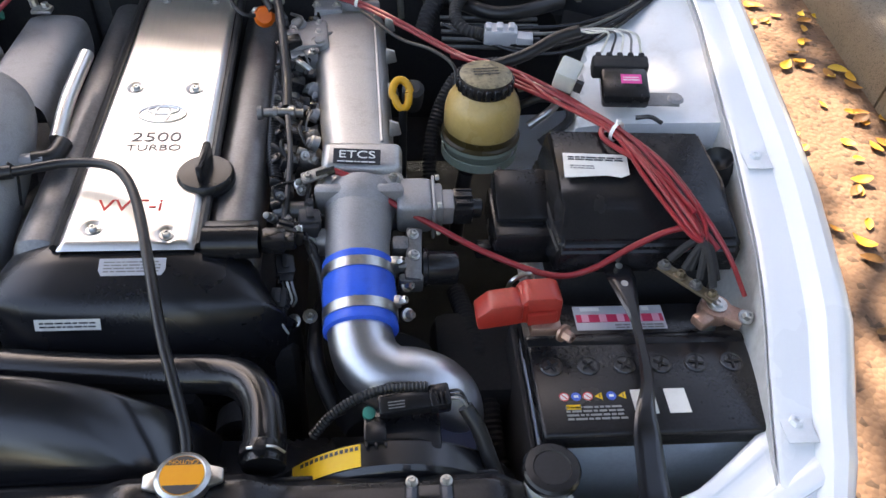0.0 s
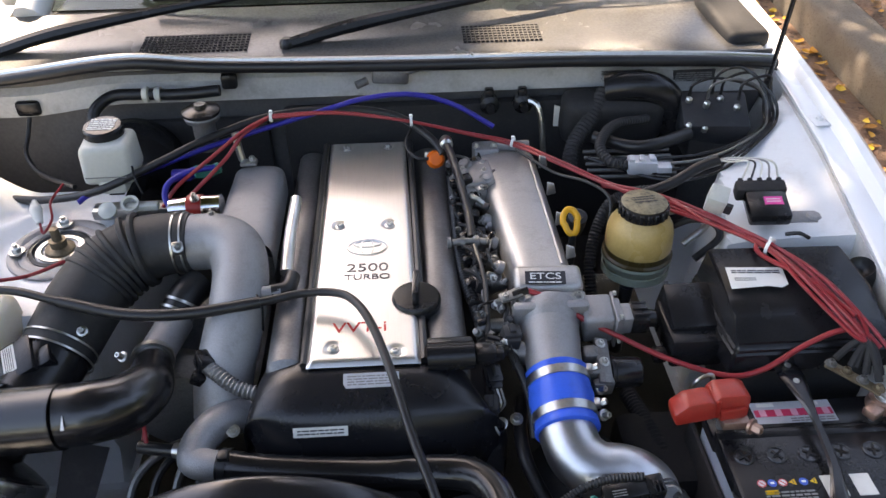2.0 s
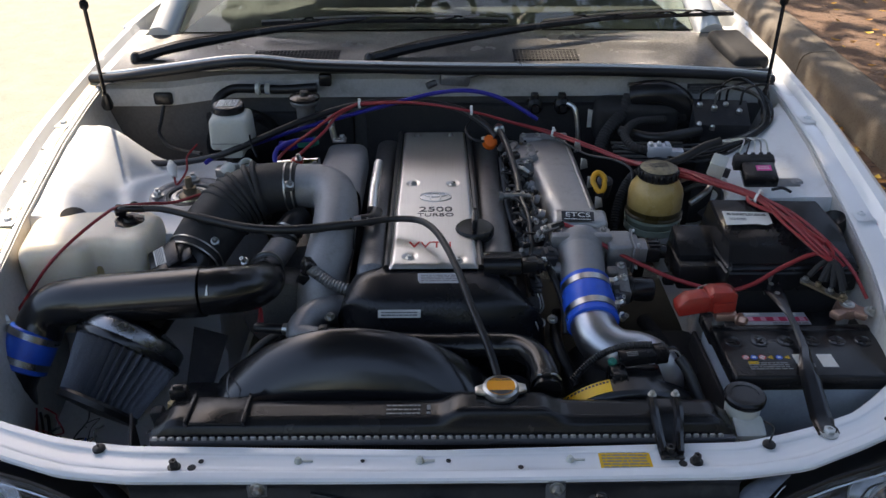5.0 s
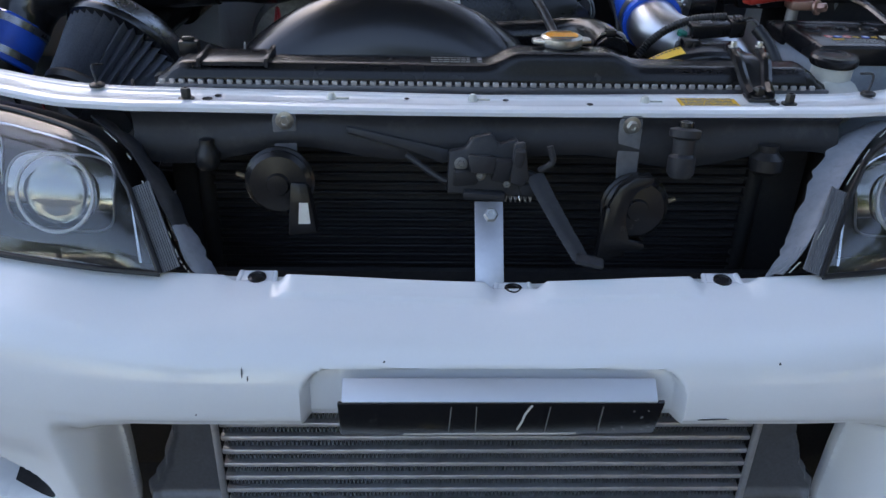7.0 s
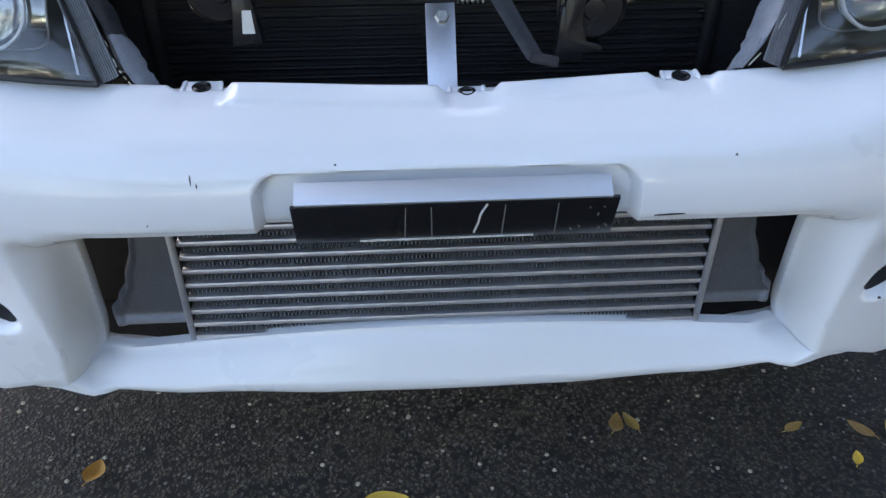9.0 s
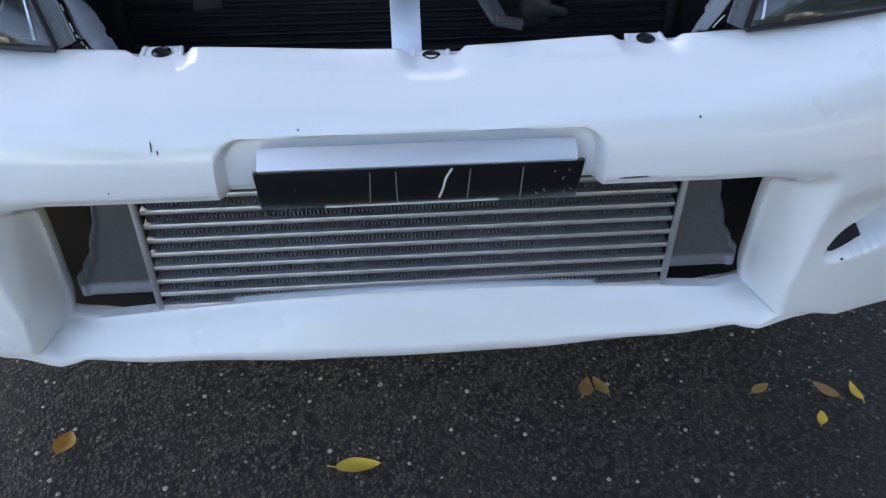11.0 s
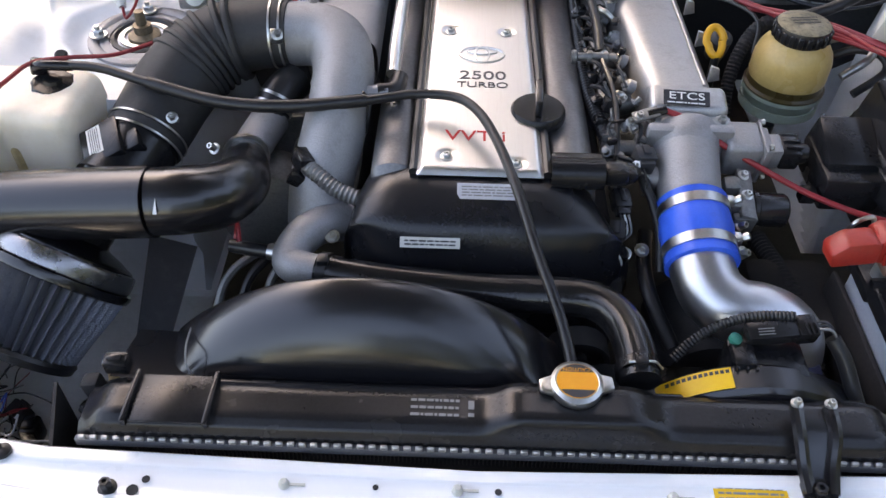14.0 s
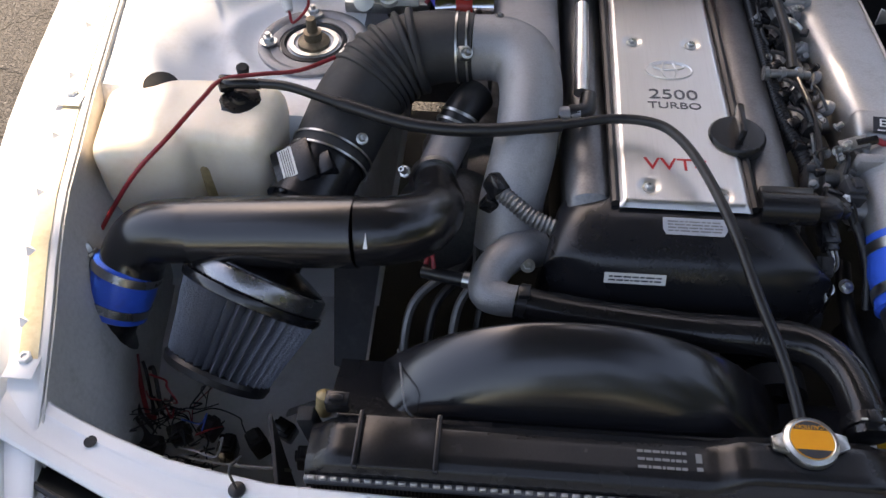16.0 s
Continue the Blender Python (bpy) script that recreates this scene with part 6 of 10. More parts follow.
# brushed coil cover
cov = thing("coil_cover", (0, 0.83, 0.80), "brushed aluminium coil cover plate with engine lettering", "engine cover")


def cz_(y):
    return 0.8085 + (y - 0.54) * 0.030


def coilp(u, v):
    y = 0.537 + 0.585 * u
    x0, x1 = -0.080 + 0.006 * u, 0.076 - 0.008 * u
    x = x0 + (x1 - x0) * v
    e = min(min(v, 1 - v) * 0.155, min(u, 1 - u) * 0.585)
    z = cz_(y) + 0.006 - 0.006 * sstep(0.007, 0.0, e)
    for bx, by in ((-0.046, 0.853), (0.036, 0.851), (-0.044, 0.568), (0.042, 0.557), (-0.043, 1.10), (0.034, 1.10)):
        d = math.hypot(x - bx, y - by)
        z -= 0.003 * sstep(0.013, 0.009, d)
    return V(x, y, z)


pl = part("cover_plate", thick(grid(B(), coilp, 150, 48), 0.003), BRUSHED, cov, sharp=60)
for bx, by in ((-0.046, 0.853), (0.036, 0.851), (-0.044, 0.568), (0.042, 0.557), (-0.043, 1.10), (0.034, 1.10)):
    part("cover_bolt", bolt(B(), (bx, by, cz_(by) + 0.003), (0, -0.03, 1), 0.0052, 0.005), STEEL, pl)
slope = math.degrees(math.atan(0.030))


def on_plate(x, y, dz=0.0062):
    return Matrix.Translation((x, y, cz_(y) + dz)) @ rot(slope, 0, 0)


text_part("2500", on_plate(0.001, 0.739), 0.027, DARK_INK, pl, stretch=1.22)
text_part("TURBO", on_plate(0.001, 0.717), 0.0175, DARK_INK, pl, stretch=1.22)
text_part("VVT-i", on_plate(-0.008, 0.606), 0.029, RED_INK, pl, stretch=1.15)
bm = B()
for rx, ry, ty in ((0.0315, 0.019, 0), (0.010, 0.019, 0), (0.021, 0.0075, 0.008)):
    tube(bm, [on_plate(0.0, 0.791 + ty, 0.0066) @ V(rx * math.cos(t), ry * math.sin(t), 0) for t in [2 * math.pi * i / 40 for i in range(41)]], 0.0016, 6, smooth=False)
part("embossed_emblem", bm, BRUSHED, pl, "raised oval emblem")
# oil filler cap
oc = thing("oil_filler_cap", (0.074, 0.664, 0.81), "black oil filler cap with a raised grip", "oil cap")
part("cap", lathe(B(), (0.074, 0.664, 0.806), (0, 0, 1), [(0.036, 0), (0.037, 0.006), (0.036, 0.014), (0.033, 0.017), (0.012, 0.018), (0, 0.018)], 36), BLACK, oc)
bm = B()
box(bm, (0.074, 0.668, 0.835), (0.010, 0.056, 0.026), rot(0, 0, -4), bevel=0.004)
part("grip", bm, BLACK, oc)
# black cam timing cover in front


def timing(u, v):
    # u across, v from the plate forwards and down
    st = [(0.575, 0.8000, -0.150, 0.140), (0.55, 0.8035, -0.155, 0.146), (0.53, 0.8030, -0.159, 0.154), (0.512, 0.7985, -0.163, 0.164), (0.496, 0.7930, -0.166, 0.174), (0.483, 0.7870, -0.169, 0.183),
          (0.4735, 0.7790, -0.169, 0.188), (0.4665, 0.7680, -0.171, 0.193), (0.4610, 0.7540, -0.171, 0.195), (0.4560, 0.7360, -0.169, 0.195), (0.4520, 0.7050, -0.165, 0.192), (0.4500, 0.62, -0.155, 0.186)]
    k = v * (len(st) - 1)
    i = min(int(k), len(st) - 2)
    t = k - i
    p0, p1, p2, p3 = (st[min(max(i + q_, 0), len(st) - 1)] for q_ in (-1, 0, 1, 2))
    y, z, a, b = (0.5 * (2 * p1[c_] + (p2[c_] - p0[c_]) * t + (2 * p0[c_] - 5 * p1[c_] + 4 * p2[c_] - p3[c_]) * t * t + (3 * p1[c_] - p0[c_] - 3 * p2[c_] + p3[c_]) * t ** 3) for c_ in range(4))
    # a flat crown whose sides roll over into upright flanks
    th = (2 * u - 1) * math.pi / 2
    sx, cx_ = math.copysign(abs(math.sin(th)) ** 0.52, th), abs(math.cos(th)) ** 0.44
    x = (a + b) / 2 + (b - a) / 2 * sx
    z -= 0.085 * (1 - cx_) + 0.010 * sstep(0.08, 0.19, x)
    y += 0.045 * abs(sx) ** 5 * sstep(0.35, 0.75, v)
    return V(x, y, z)


tcv = part("timing_cover", grid(B(), timing, 72, 60), SATIN_BLACK, eng, "satin black plastic timing belt cover")
for x, w, y, z, ang, tp in ((-0.060, 0.072, 0.4640, 0.7640, 64, 1), (0.008, 0.075, 0.5175, 0.8008, 18, 2)):
    m = frame_at(V(x, y, z), (1, 0, 0), (0, -math.sin(radians(ang)), math.cos(radians(ang))))
    bm = B()
    if tp == 1:
        plate(bm, m, w, 0.0135)
    else:
        prism(bm, [(-w / 2 + 0.004, -0.011), (w / 2 - 0.004, -0.011), (w / 2, -0.004), (w / 2, 0.011), (-w / 2, 0.011), (-w / 2, -0.004)], m, 0.0006)
    lb = part("service_label", bm, PAPER if tp == 1 else SILVER_LABEL, tcv, "white service sticker" if tp == 1 else "pale blue notice sticker")
    m2 = m @ Matrix.Translation((0, 0, 0.0007))
    bars(m2, w * 0.85, 0.009 if tp == 1 else 0.016, 2 if tp == 1 else 4, INK if tp == 1 else GREY_INK, lb, seed=20 + tp, fill=0.6)
for x, y, z in ((-0.184, 0.500, 0.734), (0.206, 0.505, 0.722)):
    part("cover_bolt", bolt(B(), (x, y, z), (0, -0.4, 1), 0.006, 0.005), STEEL, tcv)
sens = thing("cam_sensor", (0.12, 0.55, 0.80), "black cam position sensor housing beside the cover", "sensor")
bm = B()
tube(bm, [(0.085, 0.551, 0.806), (0.150, 0.551, 0.806)], 0.020, 20, smooth=False)
box(bm, (0.117, 0.556, 0.818), (0.064, 0.034, 0.010), bevel=0.004)
part("housing", bm, BLACK, sens)
bm = B()
box(bm, (0.166, 0.553, 0.806), (0.03, 0.026, 0.024), bevel=0.005)
box(bm, (0.184, 0.552, 0.806), (0.014, 0.018, 0.016), bevel=0.003)
part("plug", bm, BLACK, sens)

# intake plenum
ple = thing("intake_plenum", (0.26, 0.85, 0.78), "sand-cast aluminium intake plenum with throttle neck", "intake manifold")


def plen(u, v):
    y = 0.695 + 0.385 * u
    xa, xb = 0.222 - 0.034 * u, 0.316 - 0.006 * u
    a = math.pi * (v * 1.3 - 0.15)
    cx, w = (xa + xb) / 2, (xb - xa) / 2
    ex = 0.55
    c, s_ = math.cos(a), math.sin(a)
    e = sstep(0.05, 0, 1 - u)
    return V(cx - w * math.copysign(abs(c) ** ex, c) * (1 - 0.08 * e), y, 0.787 + 0.047 * math.copysign(abs(s_) ** ex, s_) - 0.015 * e)


bm = B()
grid(bm, plen, 40, 36)
vs_ = [bm.verts.new(plen(1, j / 36)) for j in range(37)]
bm.faces.new(vs_)
part("plenum_body", bm, CAST, ple)
bm = B()
box(bm, (0.272, 0.688, 0.800), (0.104, 0.05, 0.072), rot(10, 0, -2), bevel=0.011, seg=3)
box(bm, (0.270, 0.652, 0.788), (0.100, 0.03, 0.066), rot(10, 0, 0), bevel=0.008)
nk = part("throttle_flange", bm, CAST, ple, "cast aluminium throttle flange")
me_ = frame_at(V(0.2655, 0.6695, 0.8405), (1, -0.08, 0.05), (0, -0.45, 0.9))
lb = part("name_plate", plate(B(), me_, 0.060, 0.021, 0.001), INK, nk, "black plate with white lettering")
text_part("ETCS", me_ @ Matrix.Translation((0, 0.002, 0.0012)), 0.0145, WHITE_INK, lb, stretch=1.45)
bars(me_ @ Matrix.Translation((0, -0.0075, 0.0011)), 0.05, 0.003, 1, WHITE_INK, lb, seed=2)
for x, y, z in ((0.228, 0.652, 0.816), (0.312, 0.65, 0.816), (0.226, 0.636, 0.782), (0.318, 0.636, 0.786)):
    part("bolt_boss", lathe(B(), (x, y, z), (0, -0.4, 1), [(0.014, -0.02), (0.013, 0.002), (0.0, 0.002)], 14), CAST, nk)
for x, y, z in ((0.228, 0.652, 0.818), (0.312, 0.65, 0.818)):
    part("flange_bolt", bolt(B(), (x, y, z), (0, -0.4, 1), 0.006, 0.008), STEEL, nk)
part("edge_ridge", tube(B(), [(0.2985 - 0.0055 * k / 8, 0.712 + 0.043 * k, 0.8325) for k in range(9)], 0.0022, 8), CAST, ple)
bm = B()
box(bm, (0.218, 1.075, 0.812), (0.046, 0.050, 0.052), rot(-8, 0, 3), bevel=0.006)
box(bm, (0.262, 1.082, 0.812), (0.080, 0.012, 0.054), rot(-8, 0, 3), bevel=0.004)
rc_ = part("rear_cover", bm, CAST_GREY, ple, "dull cast rear cover")
for x_ in (0.200, 0.232):
    part("cover_screw", bolt(B(), (x_, 1.07, 0.838), (0, 0, 1), 0.0045, 0.006), STEEL, rc_)
for k in range(4):
    part("side_fin", prism(B(), [(0, 0), (0.016, -0.004), (0.012, -0.022), (0, -0.026)], frame_at(V(0.309, 0.735 + 0.092 * k, 0.822), (1, 0, 0), (0, 1, 0)), 0.005, 0.001), CAST, ple)
for k in range(5):
    part("runner_lug", lathe(B(), (0.206 - 0.003 * k, 0.745 + 0.066 * k, 0.806), (-0.9, 0, 0.45), [(0.011, -0.006), (0.010, 0.004), (0.008, 0.006), (0.005, 0.006), (0.005, 0.010), (0, 0.010)], 14), CAST_GREY, ple)
# ribs and runners under the plenum on the engine side
for k in range(6):
    y = 0.74 + 0.055 * k
    part("runner", tube(B(), [(0.215, y, 0.785), (0.18, y, 0.765), (0.155, y, 0.725)], 0.015, 10), CAST_DARK, ple)
for k in range(7):
    y = 0.73 + 0.05 * k
    part("manifold_bolt", lathe(B(), (0.196, y, 0.800), (-1, 0, 0.4), [(0.006, 0), (0.006, 0.010), (0.004, 0.012), (0.0, 0.012)], 10), CAST_DARK, ple)
# throttle body with motor
thr = ple
bm = B()
lathe(bm, (0.268, 0.655, 0.792), (0, -1, -0.22), [(0.044, 0), (0.047, 0.006), (0.046, 0.03), (0.042, 0.04)], 30)
box(bm, (0.268, 0.635, 0.784), (0.112, 0.016, 0.088), rot(12, 0, 0), bevel=0.006)
part("throttle_body", bm, CAST_GREY, thr, "cast aluminium throttle body")
bm = B()
box(bm, (0.338, 0.632, 0.790), (0.046, 0.054, 0.052), rot(8, 0, 0), bevel=0.007, seg=3)
box(bm, (0.366, 0.630, 0.788), (0.016, 0.046, 0.046), rot(8, 0, 0), bevel=0.004)
box(bm, (0.362, 0.630, 0.788), (0.004, 0.060, 0.058), rot(8, 0, 0), bevel=0.0015)
box(bm, (0.380, 0.628, 0.790), (0.018, 0.034, 0.034), rot(8, 0, 0), bevel=0.004)
mh_ = part("motor_housing", bm, CAST_GREY, thr)
for dy_, dz_ in ((-0.025, 0.024), (0.026, 0.026), (-0.026, -0.022)):
    part("housing_screw", bolt(B(), (0.3645, 0.630 + dy_, 0.789 + dz_), (1, 0, 0.2), 0.004, 0.005, False), STEEL, mh_)
bm = B()
box(bm, (0.400, 0.629, 0.790), (0.026, 0.040, 0.030), rot(8, 0, 0), bevel=0.004)
for k in range(3):
    box(bm, (0.402, 0.616 + 0.013 * k, 0.806), (0.022, 0.004, 0.004), rot(8, 0, 0), bevel=0.001)
lathe(bm, (0.412, 0.629, 0.788), (1, 0, -0.1), [(0.014, 0), (0.013, 0.012), (0.009, 0.014)], 18)
part("motor_plug", bm, BLACK, thr, "black ribbed wiring plug")
bm = B()
lathe(bm, (0.342, 0.557, 0.752), (1, 0, -0.04), [(0.020, 0), (0.025, 0.003), (0.025, 0.008), (0.022, 0.010), (0.022, 0.044), (0.0195, 0.048), (0.008, 0.049), (0, 0.049)], 28)
part("pressure_sensor", bm, BLACK, thr)
bm = B()
box(bm, (0.318, 0.572, 0.772), (0.022, 0.022, 0.030), rot(14, 0, 0), bevel=0.006)
box(bm, (0.318, 0.545, 0.764), (0.022, 0.018, 0.028), rot(14, 0, 0), bevel=0.006)
box(bm, (0.334, 0.558, 0.774), (0.020, 0.074, 0.009), rot(14, 12, 0), bevel=0.002)
box(bm, (0.330, 0.530, 0.752), (0.030, 0.012, 0.030), rot(14, 0, 0), bevel=0.003)
ib_ = part("idle_bracket", bm, CAST_DARK, thr)
for y_, z_ in ((0.583, 0.786), (0.553, 0.779)):
    part("bracket_bolt", bolt(B(), (0.334, y_, z_ - 0.002), (0.2, -0.25, 1), 0.0048, 0.006), STEEL, ib_)
for y_, z_ in ((0.526, 0.752), (0.493, 0.735)):
    part("side_bolt", bolt(B(), (0.324, y_, z_), (0.5, -0.6, 0.6), 0.0055, 0.010), STEEL, thr)
bm = B()
box(bm, (0.222, 0.586, 0.770), (0.030, 0.026, 0.036), rot(12, 0, 0), bevel=0.009, seg=3)
part("casting_ear", bm, CAST_GREY, thr)
part("cable_arm", box(B(), (0.212, 0.648, 0.828), (0.034, 0.018, 0.004), rot(10, -16, 8), bevel=0.0012), CAST_DARK, thr)
part("arm_screw", bolt(B(), (0.204, 0.646, 0.826), (0, -0.2, 1), 0.0045, 0.006), STEEL, thr)
bm = B()
lathe(bm, (0.21, 0.628, 0.786), (-1, 0, 0), [(0.022, 0), (0.022, 0.006), (0.012, 0.010), (0.012, 0.03), (0.017, 0.032), (0.017, 0.05), (0.007, 0.052)], 22)
part("linkage_drum", bm, CAST_DARK, thr)
bm = B()
for k in range(7):
    ring_band(bm, (0.198 - 0.006 * k, 0.612, 0.772), (1, 0, 0), 0.010, 0.002, 0.003, 18)
part("return_spring", bm, STEEL, thr)
tp = thing("throttle_pipe", (0.265, 0.6, 0.76), "dark grey cast throttle inlet pipe", "intake pipe")
part("pipe", tube(B(), [(0.268, 0.645, 0.790), (0.266, 0.60, 0.780), (0.265, 0.565, 0.771), (0.266, 0.535, 0.763)], 0.041, 32, radii=[0.044, 0.042, 0.040, 0.040]), CAST_GREY, tp)

# blue coupler and polished pipe
cpl = thing("silicone_coupler", (0.266, 0.5, 0.72), "bright blue silicone coupler with two steel clamps", "hose coupler", "blue couplers")
ax = V(0.003, -0.092, -0.024).normalized()
c0 = V(0.2655, 0.548, 0.7665)
part("hose", lathe(B(), c0, ax, [(0.0425, 0), (0.0445, 0.002), (0.0445, 0.006), (0.0435, 0.012), (0.0440, 0.030), (0.0455, 0.045), (0.0440, 0.062), (0.0435, 0.08), (0.0448, 0.086), (0.0448, 0.091), (0.042, 0.093)], 40), BLUE, cpl)
for d in (0.018, 0.072):
    bm = B()
    ring_band(bm, c0 + ax * d, ax, 0.0438, 0.013, 0.0016, 40)
    cl = part("clamp", bm, STEEL, cpl, "stainless steel hose clamp")
    bm = B()
    q = c0 + ax * d + V(0.043, 0.01, 0.016)
    box(bm, q, (0.012, 0.014, 0.010), bevel=0.002)
    bolt(bm, q + V(0.004, -0.004, 0.004), (0.7, -0.2, 0.6), 0.005, 0.008, False)
    part("clamp_screw", bm, STEEL, cl)
pp = thing("polished_pipe", (0.32, 0.41, 0.66), "polished aluminium intake elbow pipe", "intake pipe")
part("pipe", tube(B(), [(0.2665, 0.475, 0.7475), (0.268, 0.452, 0.742), (0.277, 0.425, 0.733), (0.300, 0.406, 0.726), (0.330, 0.403, 0.722), (0.355, 0.397, 0.712), (0.371, 0.388, 0.688), (0.375, 0.378, 0.62)], 0.0385, 36, sub=10), POLISHED, pp)

# upper radiator hose
hs = thing("radiator_hose", (0, 0.45, 0.70), "glossy black upper radiator hose with woven texture", "radiator hose")
part("hose", tube(B(), [(-0.196, 0.452, 0.722), (-0.13, 0.438, 0.723), (0.0, 0.42, 0.728), (0.09, 0.412, 0.735), (0.135, 0.398, 0.742), (0.160, 0.365, 0.747), (0.169, 0.32, 0.748), (0.170, 0.285, 0.744)], 0.0225, 24, sub=8), HOSE, hs)
for p, d in (((-0.188, 0.451, 0.722), (1, -0.2, 0)), ((0.168, 0.298, 0.746), (0, -1, 0))):
    bm = B()
    ring_band(bm, p, d, 0.0225, 0.012, 0.0015, 28)
    box(bm, V(*p) + V(0, -0.003, 0.024), (0.014, 0.016, 0.008), bevel=0.002)
    part("spring_clamp", bm, BLACK, hs, "black spring clamp")
bm = B()
tube(bm, [(0.155, 0.293, 0.768), (0.18, 0.293, 0.770), (0.192, 0.293, 0.758)], 0.0014, 6)
part("clamp_wire", bm, STEEL, hs)
wo = thing("water_outlet", (-0.22, 0.47, 0.70), "grey cast aluminium water outlet elbow", "water outlet")
part("elbow", tube(B(), [(-0.188, 0.452, 0.722), (-0.215, 0.455, 0.722), (-0.232, 0.466, 0.722), (-0.228, 0.492, 0.728), (-0.205, 0.52, 0.732), (-0.17, 0.545, 0.72)], 0.021, 24, radii=[0.019, 0.021, 0.0235, 0.0235, 0.024, 0.026]), CAST_GREY, wo)
part("side_nipple", tube(B(), [(-0.24, 0.478, 0.722), (-0.275, 0.487, 0.718), (-0.315, 0.50, 0.712)], 0.009, 12), RUBBER, wo)
bm = B()
ring_band(bm, (-0.258, 0.483, 0.72), (-1, 0.2, 0), 0.009, 0.01, 0.0015, 20)
part("nipple_clamp", bm, STEEL, wo)

# ---------------------------------------------------------------- battery corner
bat = thing("battery", (0.59, 0.388, 0.55), "black-topped car battery in a blue-grey case", "battery")
bm = B()
box(bm, (0.5905, 0.398, 0.655), (0.250, 0.182, 0.16), bevel=0.006)
part("case", bm, CASE, bat, "blue-grey plastic case")
part("tray_wall", box(B(), (0.4555, 0.405, 0.615), (0.008, 0.205, 0.16), rot(0, 3, 0), bevel=0.003), BLACK_MATT, bat, "black tray wall beside the case")
bm = B()
box(bm, (0.5905, 0.367, 0.739), (0.262, 0.128, 0.028), bevel=0.005, seg=3)
box(bm, (0.5905, 0.464, 0.730), (0.262, 0.070, 0.022), bevel=0.004)
lid = part("lid", bm, BLACK, bat, "satin black plastic lid")
bm = B()
box(bm, (0.5905, 0.432, 0.742), (0.264, 0.020, 0.026), bevel=0.006)
part("lid_ridge", bm, BLACK, lid)
for k in range(6):
    x = 0.483 + 0.0422 * k
    bm = B()
    lathe(bm, (x, 0.394, 0.752), (0, 0, 1), [(0.0135, 0), (0.0135, 0.0022), (0.0125, 0.0032), (0.0115, 0.0032), (0.0108, 0.0018), (0, 0.0018)], 24)
    pl_ = part("vent_plug", bm, BLACK_GLOSS, lid)
    bm = B()
    for a in (25 + 13 * k, 115 + 13 * k):
        box(bm, (x, 0.394, 0.7552), (0.017, 0.0026, 0.0007), rot(0, 0, a))
    part("slot", bm, BLACK_MATT, pl_)
zt = 0.7532
for i, (c, kind) in enumerate(((PAPER, 0), (BLUE_INK, 1), (PAPER, 0), (YELLOW_LABEL, 2), (BLUE_INK, 1), (YELLOW_LABEL, 2))):
    x = 0.490 + 0.0132 * i
    bm = B()
    lathe(bm, (x, 0.352, zt), (0, 0, 1), [(0.0056, 0), (0.0056, 0.0004), (0, 0.0004)], 3 if kind == 2 else 18)
    ic_ = part("warning_symbol", bm, c, lid)
    bm = B()
    if kind == 0:
        ring_band(bm, (x, 0.352, zt + 0.0005), (0, 0, 1), 0.0046, 0.0004, 0.001, 18)
        box(bm, (x, 0.352, zt + 0.0006), (0.009, 0.001, 0.0004), rot(0, 0, -45))
    elif kind == 1:
        box(bm, (x, 0.352, zt + 0.0006), (0.005, 0.003, 0.0004))
    else:
        box(bm, (x, 0.352, zt + 0.0006), (0.001, 0.004, 0.0004))
    part("pictogram", bm, RED_INK if kind == 0 else (WHITE_INK if kind == 1 else INK), ic_)
bm = B()
plate(bm, frame_at(V(0.498, 0.3385, zt), (1, 0, 0), (0, 0, 1)), 0.016, 0.006, 0.0004)
part("tag", bm, YELLOW_LABEL, lid)
bars(frame_at(V(0.522, 0.3305, zt), (1, 0, 0), (0, 0, 1)), 0.066, 0.020, 4, GREY_INK, lid, seed=31, fill=0.7)
for x, w in ((0.578, 0.026), (0.615, 0.024)):
    part("white_sticker", plate(B(), frame_at(V(x, 0.343, zt), (1, 0, 0), (0, 0, 1)), w, 0.032, 0.0005), PAPER, lid, "blank white sticker")
part("print_panel", plate(B(), frame_at(V(0.583, 0.475, 0.7410), (1, 0, 0), (0, 0, 1)), 0.112, 0.038, 0.0003), SILVER_LABEL, lid, "silver printed panel")
bd = part("brand_band", plate(B(), frame_at(V(0.583, 0.474, 0.7414), (1, 0, 0), (0, 0, 1)), 0.108, 0.012, 0.0005), BAND_PINK, lid, "pink and white printed band")
for k in range(5):
    part("band_stripe", plate(B(), frame_at(V(0.54 + 0.022 * k, 0.474, 0.7420), (1, 0, 0), (0, 0, 1)), 0.009, 0.012, 0.0003), PALE_PINK, bd)
for x, w in ((0.548, 0.024), (0.618, 0.009)):
    part("print_bar", plate(B(), frame_at(V(x, 0.4885, 0.7415), (1, 0, 0), (0, 0, 1)), w, 0.006, 0.0004), WHITE_INK, lid)
bars(frame_at(V(0.605, 0.461, 0.7415), (1, 0, 0), (0, 0, 1)), 0.06, 0.008, 2, GREY_INK, lid, seed=33)
for x in (0.478, 0.688):
    part("terminal_post", lathe(B(), (x, 0.456, 0.735), (0, 0, 1), [(0.0095, 0), (0.0085, 0.04), (0, 0.04)], 18), CAST, bat)
cl = thing("positive_terminal_cover", (0.45, 0.445, 0.77), "red plastic battery terminal cover over a copper clamp", "terminal cover")
bm = B()
